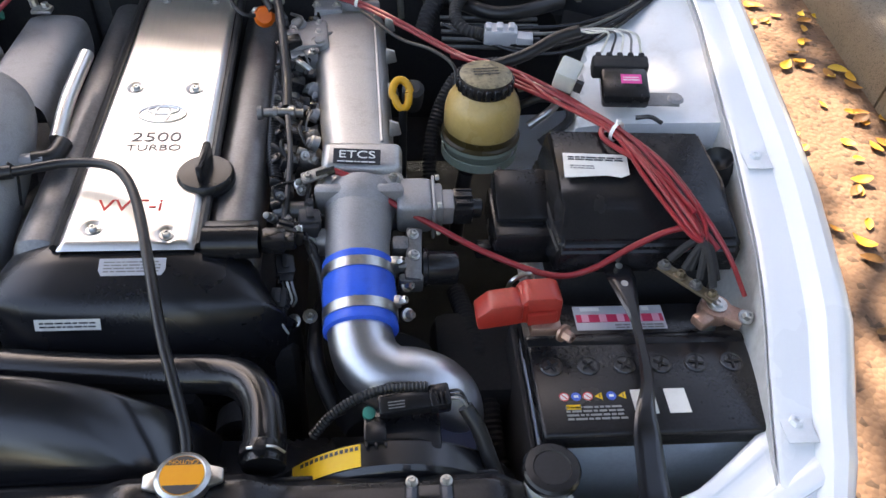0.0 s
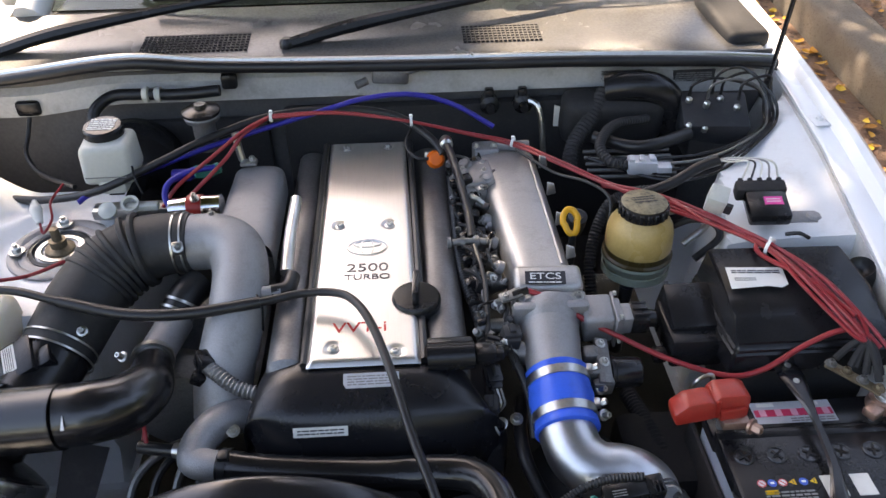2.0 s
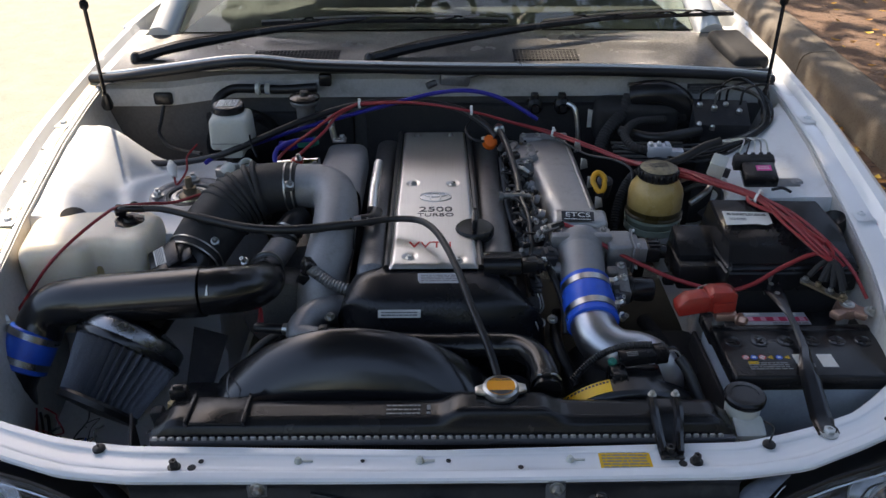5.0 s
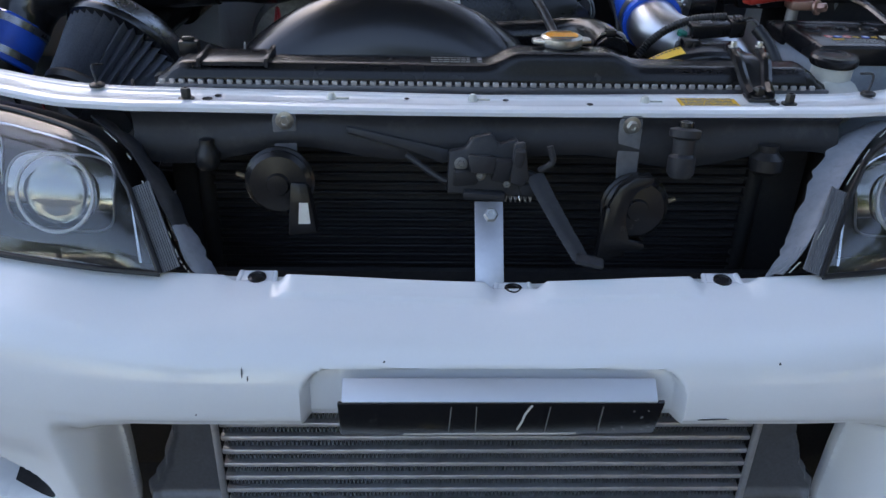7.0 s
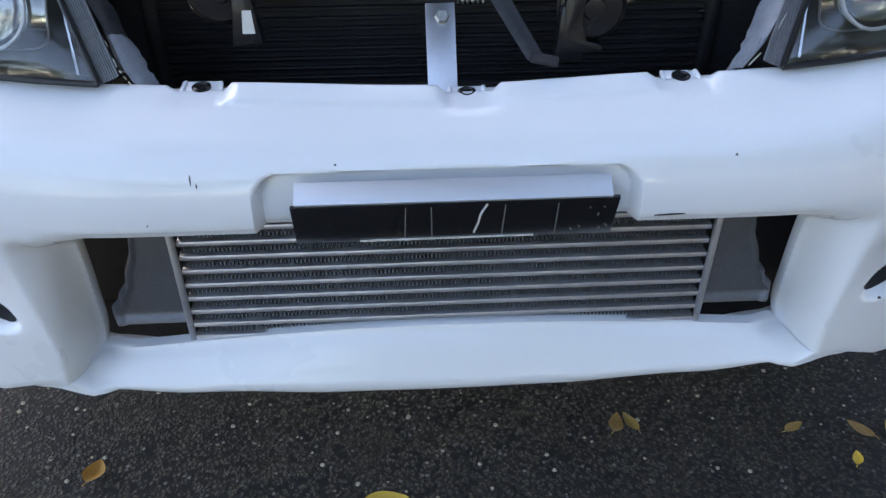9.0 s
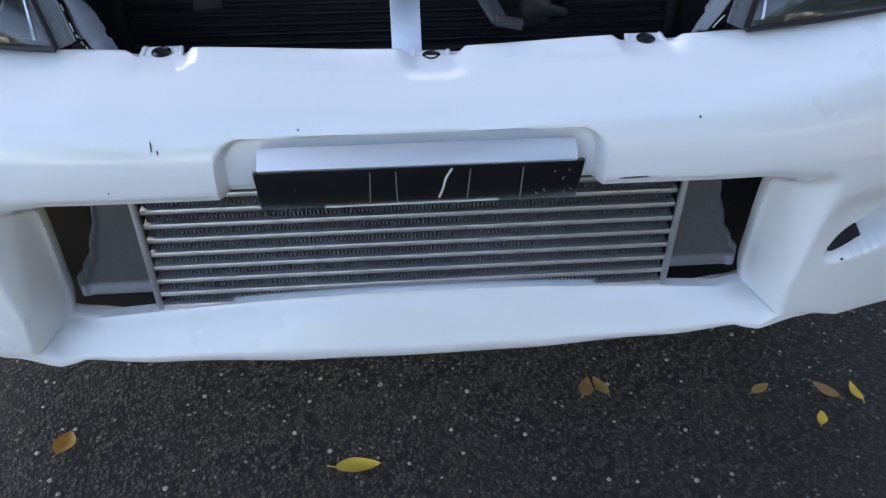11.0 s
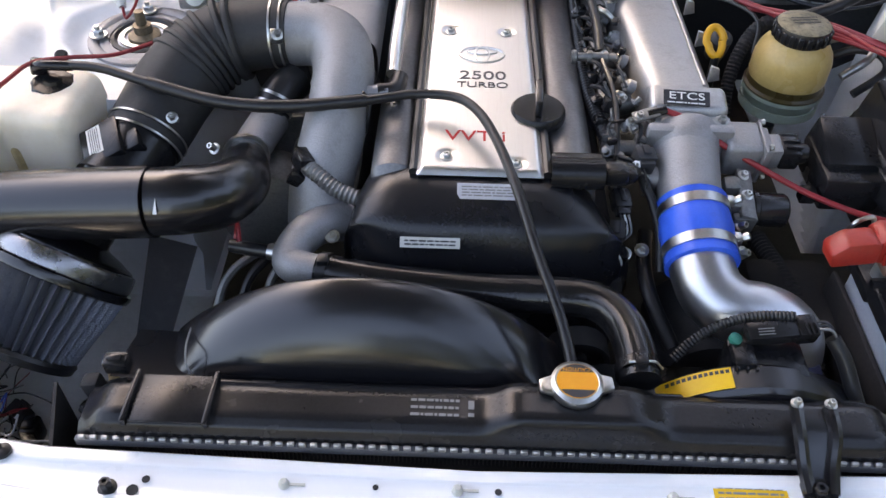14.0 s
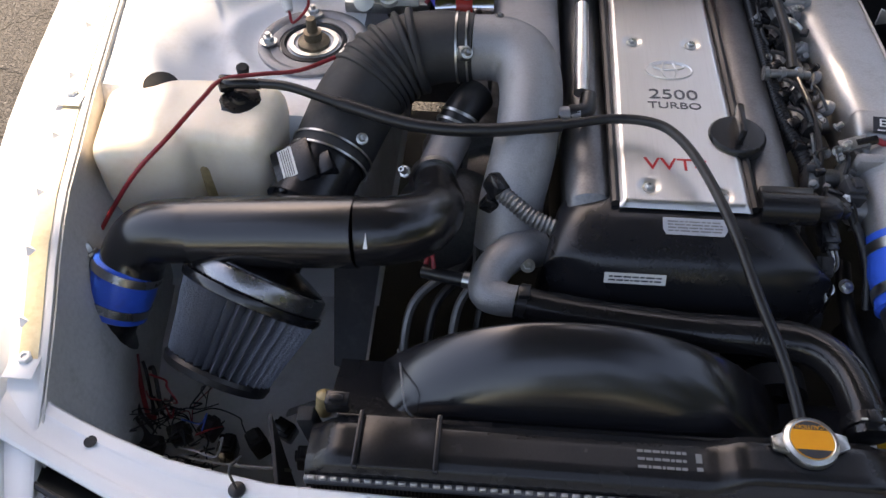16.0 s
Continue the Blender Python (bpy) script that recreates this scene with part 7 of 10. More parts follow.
prism(bm, [(-0.030, -0.022), (0.030, -0.024), (0.031, 0.016), (0.020, 0.021), (-0.016, 0.020), (-0.026, 0.010)], frame_at(V(0.469, 0.472, 0.799), (1, 0.06, 0), (0, -1, 0.1)) @ Matrix.Scale(0.86, 4), 0.044, 0.0045)
prism(bm, [(-0.036, -0.026), (0.024, -0.016), (0.024, 0.016), (0.012, 0.019), (-0.020, 0.014), (-0.040, -0.004)], frame_at(V(0.431, 0.465, 0.795), (1, 0.10, 0), (0, -1, 0.1)) @ Matrix.Scale(0.84, 4), 0.040, 0.0045)
box(bm, (0.453, 0.450, 0.800), (0.007, 0.034, 0.028), rot(0, -4, 5), bevel=0.003)
box(bm, (0.473, 0.432, 0.794), (0.034, 0.006, 0.018), rot(0, -4, 4), bevel=0.002)
part("cover", bm, RED_CAP, cl)
bm = B()
box(bm, (0.478, 0.437, 0.779), (0.036, 0.03, 0.014), bevel=0.003)
bolt(bm, (0.497, 0.424, 0.777), (0.6, -0.8, 0.2), 0.007, 0.012)
part("clamp", bm, COPPER, cl, "verdigrised copper clamp")
nt_ = thing("negative_terminal", (0.685, 0.456, 0.77), "oxidised copper battery clamp with a steel bus bar", "battery clamp")
bm = B()
lathe(bm, (0.688, 0.456, 0.765), (0, 0, 1), [(0.019, 0), (0.02, 0.004), (0.018, 0.016), (0.0095, 0.017), (0.0095, 0.019)], 24)
box(bm, (0.706, 0.444, 0.774), (0.026, 0.026, 0.014), rot(0, 0, -35), bevel=0.004)
box(bm, (0.668, 0.44, 0.774), (0.022, 0.02, 0.014), rot(0, 0, 30), bevel=0.004)
part("clamp", bm, COPPER, nt_, "copper clamp with verdigris")
bm = B()
bolt(bm, (0.688, 0.456, 0.783), (0, 0, 1), 0.008, 0.004)
bolt(bm, (0.716, 0.436, 0.781), (0.2, -0.4, 1), 0.006, 0.008)
part("clamp_bolt", bm, STEEL, nt_)
part("bus_bar", box(B(), (0.657, 0.484, 0.793), (0.076, 0.016, 0.004), rot(0, 6, -44), bevel=0.001), RUSTY, nt_, "tarnished steel bus bar")
for k in range(4):
    p = V(0.634 + 0.0155 * k, 0.506 - 0.0150 * k, 0.7985 - 0.002 * k)
    part("stud", bolt(B(), p, (0, 0, 1), 0.0052, 0.006), RUSTY if k % 2 else CAST_DARK, nt_)
hd = thing("battery_hold_down", (0.58, 0.38, 0.73), "glossy black steel battery clamp bracket", "bracket")
bm = B()
pts = [(0.586, 0.548, 0.757), (0.585, 0.532, 0.773), (0.585, 0.506, 0.777), (0.587, 0.47, 0.775), (0.588, 0.44, 0.772), (0.587, 0.40, 0.768), (0.583, 0.36, 0.765), (0.572, 0.325, 0.764), (0.568, 0.295, 0.757), (0.568, 0.265, 0.742), (0.568, 0.235, 0.729), (0.567, 0.205, 0.7265)]
wid = [0.010, 0.017, 0.018, 0.011, 0.006, 0.006, 0.0075, 0.011, 0.015, 0.016, 0.017, 0.016]
PP = smooth_path(pts, 5)


def hold(u, v):
    i = round(u * (len(PP) - 1))
    w = lerp_list(u * (len(wid) - 1), list(enumerate(wid)))
    e = abs(2 * v - 1)
    return PP[i] + V(w * (2 * v - 1), 0, 0.003 * (1 - sstep(0.6, 1, e)) + 0.001)


part("bracket", thick(grid(bm, hold, len(PP) - 1, 10), 0.003), BLACK_GLOSS, hd)
part("bolt", bolt(B(), (0.567, 0.207, 0.7275), r=0.0085, h=0.007), STEEL, hd)
for y_ in (0.525, 0.495):
    part("slot_hole", lathe(B(), (0.586, y_, 0.7805), (0, -0.1, 1), [(0.0045, 0), (0.0045, 0.0008), (0, 0.0008)], 14), STEEL, hd, "bare worn bolt hole")
part("hook_rod", tube(B(), [(0.585, 0.552, 0.60), (0.585, 0.545, 0.74), (0.585, 0.530, 0.795)], 0.004, 8), STEEL, hd)
nk2 = thing("washer_filler_neck", (0.463, 0.268, 0.66), "milky plastic filler neck with a black cap", "washer bottle")
part("neck", lathe(B(), (0.463, 0.268, 0.64), (0, 0, 1), [(0.026, 0), (0.024, 0.06), (0.026, 0.085), (0.026, 0.10)], 28), MILK, nk2, "milky plastic neck")
part("foot", box(B(), (0.465, 0.245, 0.695), (0.05, 0.04, 0.05), rot(20, 0, 0), bevel=0.01), MILK, nk2)
part("cap", lathe(B(), (0.463, 0.268, 0.738), (0, 0, 1), [(0.0285, 0), (0.0305, 0.003), (0.0305, 0.010), (0.028, 0.013), (0.020, 0.0135), (0.019, 0.012), (0, 0.012)], 32), BLACK, nk2, "black snap-on cap")
# fuse box
fb = thing("fuse_box", (0.615, 0.62, 0.7), "black plastic fuse box with a torn silver label", "fuse box")
bm = B()
LO = [(0.508, 0.705), (0.724, 0.705), (0.742, 0.60), (0.735, 0.535), (0.512, 0.535), (0.508, 0.58)]


def fuse_lid():
    b2 = bmesh.new()
    rings = []
    for z, off in ((0.76, -0.004), (0.800, -0.004), (0.804, 0.0), (0.812, 0.0)):
        rings.append([b2.verts.new((x + (off if x < 0.6 else -off), y + (off if y < 0.6 else -off), z)) for x, y in LO])
    top = [(0.514, 0.699, 0.861), (0.718, 0.699, 0.856), (0.728, 0.612, 0.846), (0.722, 0.572, 0.836), (0.524, 0.575, 0.832), (0.516, 0.60, 0.846)]
    rings.append([b2.verts.new(p) for p in top])
    for a, b in zip(rings, rings[1:]):
        for i in range(6):
            b2.faces.new((a[i], a[(i + 1) % 6], b[(i + 1) % 6], b[i]))
    b2.faces.new(rings[-1])
    b2.faces.new(rings[0][::-1])
    bmesh.ops.bevel(b2, geom=list(b2.edges), offset=0.004, segments=2, affect="EDGES")
    return b2


lid_ = part("lid", fuse_lid(), BLACK, fb, "satin black lid")
bm = B()
box(bm, (0.622, 0.61, 0.73), (0.20, 0.14, 0.12), bevel=0.008)
part("base", bm, BLACK_MATT, fb)
bm = B()
box(bm, (0.476, 0.637, 0.785), (0.07, 0.078, 0.058), rot(18, 0, 0), bevel=0.006)
box(bm, (0.476, 0.62, 0.765), (0.078, 0.10, 0.05), bevel=0.006)
part("relay_cover", bm, BLACK, fb)
bm = B()
tube(bm, [(0.452, 0.676, 0.816), (0.452, 0.60, 0.788), (0.452, 0.588, 0.77)], 0.003, 6)
box(bm, (0.425, 0.585, 0.755), (0.02, 0.018, 0.02), bevel=0.003)
part("latch_clip", bm, BLACK, fb)
ml = frame_at(V(0.566, 0.629, 0.8537), (1, -0.06, -0.02), (0.0, -0.13, 1))
lb = part("label", prism(B(), [(-0.041, 0.022), (0.0415, 0.022), (0.041, -0.012), (0.03, -0.018), (0.012, -0.015), (-0.042, -0.021)], ml, 0.0006), PAPER, lid_, "torn silver paper label")
bars(ml @ Matrix.Translation((0.0, 0.013, 0.0007)), 0.07, 0.008, 2, INK, lb, seed=41, fill=0.8)
bars(ml @ Matrix.Translation((-0.018, -0.002, 0.0007)), 0.03, 0.008, 2, GREY_INK, lb, seed=42, fill=0.6)
bm = B()
lathe(bm, (0.752, 0.672, 0.80), (-0.3, -0.2, 1), [(0.026, 0), (0.024, 0.03), (0.02, 0.04), (0.014, 0.03), (0, 0.02)], 20)
part("cable_grommet", bm, RUBBER, fb)
# power steering reservoir
ps = thing("power_steering_reservoir", (0.443, 0.80, 0.70), "amber power steering fluid reservoir with a worn cap", "fluid reservoir")
c = V(0.443, 0.802, 0.735)
part("lower_body", lathe(B(), c, (0, 0, 1), [(0.03, 0), (0.042, 0.004), (0.049, 0.016), (0.053, 0.036), (0.0575, 0.040), (0.0575, 0.046)], 40), FLUID_PALE, ps, "pale green lower body")
part("fluid_band", lathe(B(), c, (0, 0, 1), [(0.0575, 0.046), (0.0575, 0.049), (0.054, 0.052), (0.0535, 0.058), (0.0535, 0.062)], 40), FLUID_DARK, ps, "dark band of fluid")
part("upper_body", lathe(B(), c, (0, 0, 1), [(0.0535, 0.062), (0.0545, 0.066), (0.054, 0.092), (0.051, 0.104), (0.044, 0.115), (0.037, 0.121), (0.034, 0.130)], 40), FLUID, ps, "amber upper body")
bm = B()
lathe(bm, c, (0, 0, 1), [(0.0365, 0.122), (0.038, 0.125), (0.038, 0.140), (0.0365, 0.144)], 40)
cp = part("cap", bm, BLACK, ps, "ribbed black cap")
for k in range(20):
    a = 2 * math.pi * k / 20
    part("cap_rib", box(B(), c + V(0.0375 * math.cos(a), 0.0375 * math.sin(a), 0.1325), (0.006, 0.008, 0.017), rot(0, 0, math.degrees(a)), bevel=0.0015, seg=1), BLACK, cp)
CAPTOP = mat("worn_painted_cap_top", (0.22, 0.18, 0.11), 0.4, vary=0.5, scale=60, fine=200, bump=0.1, dirt=(0.012, 0.012, 0.012), dirt_amount=1.6)
part("cap_top", lathe(B(), c, (0, 0, 1), [(0.0365, 0.1441), (0.034, 0.1455), (0.018, 0.148), (0, 0.149)], 40), CAPTOP, cp, "paint worn off the cap's top")
bars(frame_at(c + V(0, 0, 0.1492), (1, 0.1, 0), (0, 0, 1)), 0.036, 0.02, 3, INK, cp, seed=44, fill=0.5)
bm = B()
tube(bm, [(0.42, 0.758, 0.742), (0.415, 0.75, 0.70), (0.41, 0.74, 0.62)], 0.011, 12)
part("hose", bm, RUBBER, ps)
bm = B()
ring_band(bm, c + V(0, 0, 0.02), (0, 0, 1), 0.054, 0.014, 0.002, 36)
part("strap", bm, FLUID_PALE, ps)
# igniter module on the tower
ecu = thing("boost_control_module", (0.63, 0.79, 0.85), "small black control module with a pink sticker and white-sleeved wires", "control module")
me2 = frame_at(V(0.634, 0.783, 0.874), (1, -0.12, 0.06), (-0.08, -0.22, 1))
bm = B()
box(bm, me2 @ V(0, -0.004, 0), (0.064, 0.058, 0.024), me2.to_3x3().to_4x4(), bevel=0.005)
bx = part("case", bm, BLACK, ecu)
bm = B()
box(bm, me2 @ V(-0.004, 0.034, 0.001), (0.078, 0.024, 0.026), me2.to_3x3().to_4x4(), bevel=0.004)
for k in range(5):
    box(bm, me2 @ V(-0.034 + 0.015 * k, 0.046, 0.010), (0.008, 0.008, 0.010), me2.to_3x3().to_4x4(), bevel=0.002)
part("plug", bm, BLACK_MATT, ecu)
lb = part("sticker", plate(B(), me2 @ Matrix.Translation((0.008, 0.0, 0.0122)), 0.028, 0.017, 0.0005), PINK, bx, "pink sticker")
bars(me2 @ Matrix.Translation((0.008, 0.0, 0.0128)), 0.022, 0.010, 2, WHITE_INK, lb, seed=45, fill=0.5)
bm = B()
box(bm, me2 @ V(0.052, -0.012, -0.014), (0.05, 0.024, 0.003), me2.to_3x3().to_4x4(), bevel=0.001)
lathe(bm, me2 @ V(0.072, -0.012, -0.013), (0, 0, 1), [(0.012, 0), (0.009, 0.004), (0, 0.004)], 14)
part("mounting_tab", bm, CAST_GREY, ecu, "tarnished metal tab")
for k in range(5):
    part("wire", tube(B(), [me2 @ V(-0.03 + 0.014 * k, 0.05, 0.012), me2 @ V(-0.022 + 0.009 * k, 0.066, 0.034), V(0.600 + 0.004 * k, 0.87 + 0.003 * k, 0.905), V(0.585, 0.89, 0.898)], 0.0017, 6), (MILK, INK, PAPER, GREY_INK, MILK)[k], ecu)
part("loom", tube(B(), [(0.588, 0.889, 0.898), (0.555, 0.885, 0.888), (0.51, 0.872, 0.868), (0.455, 0.865, 0.85)], 0.009, 10), RUBBER, ecu, "taped wiring loom")
cw = thing("white_connector", (0.553, 0.785, 0.87), "open white plastic relay connector", "connector")
bm = B()
box(bm, (0.553, 0.787, 0.888), (0.030, 0.034, 0.034), rot(20, 10, -25), bevel=0.003)
part("shell", bm, MILK, cw)
part("socket", box(B(), (0.563, 0.771, 0.881), (0.018, 0.006, 0.020), rot(20, 10, -25)), INK, cw)
cg = thing("grey_connector", (0.49, 0.97, 0.82), "pale grey wiring connector", "connector")
bm = B()
box(bm, (0.488, 0.975, 0.842), (0.052, 0.03, 0.026), rot(0, 0, -8), bevel=0.004)
for k in range(3):
    box(bm, (0.468 + 0.018 * k, 0.973, 0.857), (0.010, 0.018, 0.008), rot(0, 0, -8), bevel=0.002)
box(bm, (0.525, 0.965, 0.838), (0.026, 0.024, 0.02), rot(0, 0, -8), bevel=0.003)
part("shell", bm, SILVER_LABEL, cg)
part("loom", tube(B(), [(0.462, 0.975, 0.842), (0.43, 0.98, 0.85), (0.42, 1.02, 0.862), (0.46, 1.08, 0.868), (0.53, 1.11, 0.862)], 0.010, 12, ripple=(0.0015, 0.006)), BLACK_MATT, cg)
# brake actuator
ab = thing("brake_actuator", (0.655, 1.10, 0.78), "grey cast brake actuator block with looped steel lines", "brake actuator")
bm = B()
box(bm, (0.657, 1.115, 0.855), (0.125, 0.085, 0.06), rot(24, 0, -6), bevel=0.005)
abk = part("block", bm, DARK_PRIMER, ab, "dusty grey cast block")
for x, y, z in ((0.61, 1.125, 0.892), (0.64, 1.11, 0.89), (0.67, 1.125, 0.892), (0.695, 1.10, 0.885), (0.60, 1.078, 0.862), (0.63, 1.074, 0.858)):
    part("union_nut", lathe(B(), (x, y, z - 0.006), (0, -0.35, 1), [(0.007, 0), (0.007, 0.010), (0.004, 0.013), (0, 0.013)], 6), STEEL, abk)
for k, (x, y) in enumerate(((0.61, 1.125), (0.64, 1.11), (0.67, 1.125), (0.695, 1.10), (0.655, 1.13))):
    part("brake_line", tube(B(), [(x, y, 0.90), (x + 0.004, y - 0.004, 0.925 + 0.004 * k), (x + 0.05, y - 0.002, 0.935 + 0.004 * k), (0.735 + 0.004 * k, 1.11 - 0.006 * k, 0.915), (0.742 + 0.003 * k, 1.085 - 0.008 * k, 0.885), (0.72, 1.04 - 0.006 * k, 0.868), (0.62, 0.995 - 0.012 * k, 0.853 - 0.003 * k), (0.52, 0.99 - 0.012 * k, 0.846 - 0.004 * k), (0.40, 1.02, 0.835)], 0.0028, 6), CAST_DARK if k == 1 else BLACK, ab)
part("bracket", box(B(), (0.66, 1.13, 0.81), (0.10, 0.09, 0.06), bevel=0.006), BLACK_MATT, ab)
part("loom", tube(B(), [(0.60, 1.07, 0.85), (0.53, 1.03, 0.853), (0.48, 1.03, 0.85), (0.42, 1.07, 0.85)], 0.012, 10), RUBBER, ab)

# ---------------------------------------------------------------- bulkhead plumbing
br_ = thing("brake_fluid_reservoir", (-0.445, 1.0, 0.80), "milky brake fluid reservoir with a black cap", "fluid reservoir")
bm = B()
box(bm, (-0.446, 1.01, 0.884), (0.090, 0.085, 0.072), rot(0, 0, 3), bevel=0.012, seg=3, taper=(0.94, 0.92))
box(bm, (-0.442, 0.995, 0.845), (0.05, 0.06, 0.03), bevel=0.01)
part("tank", bm, MILK, br_)
cp = part("cap", lathe(B(), (-0.452, 1.025, 0.917), (0, -0.05, 1), [(0.031, 0), (0.034, 0.003), (0.034, 0.017), (0.031, 0.020), (0.024, 0.0205), (0, 0.020)], 34), BLACK, br_, "ribbed black cap")
bars(frame_at(V(-0.452, 1.0255, 0.9378), (1, 0, 0), (0, -0.05, 1)), 0.044, 0.038, 6, WHITE_INK, cp, seed=51, fill=0.85)
part("level_line", box(B(), (-0.448, 0.9665, 0.866), (0.07, 0.001, 0.0015)), GREY_INK, br_)
bst = thing("brake_booster", (-0.46, 1.15, 0.80), "black brake servo drum on the bulkhead", "brake servo")
part("drum", lathe(B(), (-0.46, 1.20, 0.775), (0, -1, 0), [(0.085, 0), (0.095, 0.02), (0.095, 0.04), (0.085, 0.06), (0.04, 0.075), (0.03, 0.09), (0.026, 0.18)], 36), BLACK, bst)
sc = thing("coolant_filler_cap", (-0.292, 1.06, 0.91), "dark disc-shaped filler cap on a metal neck", "filler cap")
part("neck", lathe(B(), (-0.292, 1.07, 0.86), (0, 0, 1), [(0.02, 0), (0.02, 0.055), (0.03, 0.058), (0.032, 0.066), (0.028, 0.072)], 28), CAST_DARK, sc)
part("cap", lathe(B(), (-0.292, 1.07, 0.93), (0, 0, 1), [(0.033, 0), (0.034, 0.006), (0.024, 0.010), (0.012, 0.011), (0.010, 0.018), (0, 0.018)], 28), BLACK, sc)
hh = thing("heater_hose", (-0.4, 1.18, 0.88), "black rubber heater hose with a plastic valve", "hose")
part("hose", tube(B(), [(-0.50, 1.11, 0.83), (-0.515, 1.15, 0.89), (-0.485, 1.18, 0.915), (-0.43, 1.186, 0.916), (-0.36, 1.186, 0.913), (-0.28, 1.186, 0.918)], 0.011, 14), RUBBER, hh)
part("valve", lathe(B(), (-0.425, 1.186, 0.916), (1, 0, -0.03), [(0.012, 0), (0.015, 0.004), (0.015, 0.010), (0.010, 0.013), (0.010, 0.022), (0.014, 0.024), (0.014, 0.034)], 20), MILK, hh, "off-white plastic valve")
part("clip", box(B(), (-0.26, 1.19, 0.935), (0.03, 0.02, 0.03), bevel=0.006), BLACK, hh)
vv = thing("solenoid_valve", (0.05, 1.19, 0.92), "dusty brown vacuum valve on the bulkhead", "valve")
bm = B()
box(bm, (0.045, 1.19, 0.935), (0.07, 0.03, 0.028), rot(0, 4, 0), bevel=0.006)
tube(bm, [(0.0, 1.18, 0.93), (-0.02, 1.17, 0.925)], 0.008, 10)
tube(bm, [(0.075, 1.18, 0.945), (0.10, 1.17, 0.955)], 0.006, 10)
part("valve_body", bm, CAST_DARK, vv)
for x in (0.235, 0.30):
    v2 = thing("vacuum_valve", (x, 1.19, 0.90), "small black vacuum valve on the bulkhead", "valve", "vacuum valves")
    bm = B()
    lathe(bm, (x, 1.20, 0.872), (0, -1, 0), [(0.016, 0), (0.019, 0.01), (0.019, 0.03), (0.010, 0.036), (0.008, 0.05)], 18)
    box(bm, (x, 1.185, 0.892), (0.018, 0.02, 0.020), bevel=0.004)
    part("body", bm, BLACK, v2)
ap = thing("air_conditioning_pipe", (0.36, 1.17, 0.82), "bent black air conditioning pipe and ribbed hoses", "pipe")
part("pipe", tube(B(), [(0.30, 1.18, 0.88), (0.325, 1.16, 0.875), (0.335, 1.15, 0.84), (0.34, 1.14, 0.78)], 0.006, 8), STEEL, ap)
part("ribbed_hose", tube(B(), [(0.37, 1.04, 0.80), (0.39, 1.09, 0.83), (0.43, 1.13, 0.865), (0.455, 1.16, 0.90)], 0.016, 14, ripple=(0.002, 0.008)), BLACK_MATT, ap)
part("wide_hose", tube(B(), [(0.60, 1.17, 0.80), (0.585, 1.155, 0.87), (0.55, 1.15, 0.905), (0.50, 1.155, 0.91), (0.46, 1.165, 0.90)], 0.030, 16), BLACK, ap)
part("blower_housing", box(B(), (0.475, 1.165, 0.845), (0.20, 0.07, 0.10), rot(12, 0, 0), bevel=0.02, seg=3), BLACK_MATT, ap, "black plastic blower housing")
bm = B()
prism(bm, [(0, 0), (0.034, 0), (0.034, 0.010), (0.012, 0.012), (0.012, 0.042), (0.0, 0.046)], frame_at(V(0.365, 1.186, 0.815), (1, 0, 0), (0, -1, 0)), 0.003)
part("bracket", bm, PAPER, ap, "bare white metal bracket")
for k in range(5):
    part("hard_line", tube(B(), [(0.40, 1.06 - 0.016 * k, 0.825 - 0.004 * k), (0.48, 1.055 - 0.016 * k, 0.826 - 0.004 * k), (0.56, 1.05 - 0.014 * k, 0.828 - 0.004 * k)], 0.0035, 6), CAST_DARK, ap)
fcl = thing("wiring_clip", (-0.66, 1.2, 0.85), "black wiring clip and cable on the bulkhead", "cable")
part("clip", box(B(), (-0.655, 1.21, 0.885), (0.045, 0.02, 0.03), bevel=0.006), BLACK, fcl)
part("cable", tube(B(), [(-0.655, 1.20, 0.87), (-0.66, 1.18, 0.84), (-0.655, 1.14, 0.82), (-0.61, 1.08, 0.812), (-0.52, 1.0, 0.83)], 0.0045, 8), RUBBER, fcl)

# ---------------------------------------------------------------- left side: tower, bottle, pipes
sm = thing("strut_mount", (-0.512, 0.862, 0.79), "round suspension top mount with bolts and threaded shaft", "strut mount")
bm = B()
lathe_open(bm, (-0.512, 0.862, 0.794), (0, 0, 1), [(0.084, -0.001), (0.083, 0.003), (0.078, 0.005), (0.070, 0.004), (0.066, 0.001), (0.056, 0.0035), (0.052, 0.002), (0.050, -0.02)], 48)
part("plate", bm, CAST_GREY, sm, "dull zinc-grey pressed plate")
part("rubber", lathe(B(), (-0.512, 0.862, 0.78), (0, 0, 1), [(0.05, 0), (0.05, 0.016), (0.044, 0.018), (0.040, 0.012), (0.030, 0.012)], 36), RUBBER, sm)
bm = B()
ring_band(bm, (-0.512, 0.862, 0.795), (0, 0, 1), 0.030, 0.004, 0.007, 36)
part("ring", bm, STEEL, sm, "bright steel ring")
bm = B()
lathe(bm, (-0.512, 0.862, 0.786), (0, 0, 1), [(0.026, 0), (0.024, 0.012), (0.016, 0.016), (0.0135, 0.016), (0.0135, 0.028), (0.008, 0.029), (0.007, 0.05), (0, 0.051)], 20)
part("shaft_nut", bm, RUSTY, sm, "brown rusted shaft and nut")
for a in (100, 190, 330):
    p = V(-0.512 + 0.066 * math.cos(radians(a)), 0.862 + 0.066 * math.sin(radians(a)), 0.80)
    bm = B()
    bolt(bm, p, r=0.0085, h=0.008)
    lathe(bm, p, (0, 0, 1), [(0.004, 0), (0.004, 0.016), (0, 0.016)], 10)
    part("stud", bm, STEEL, sm)
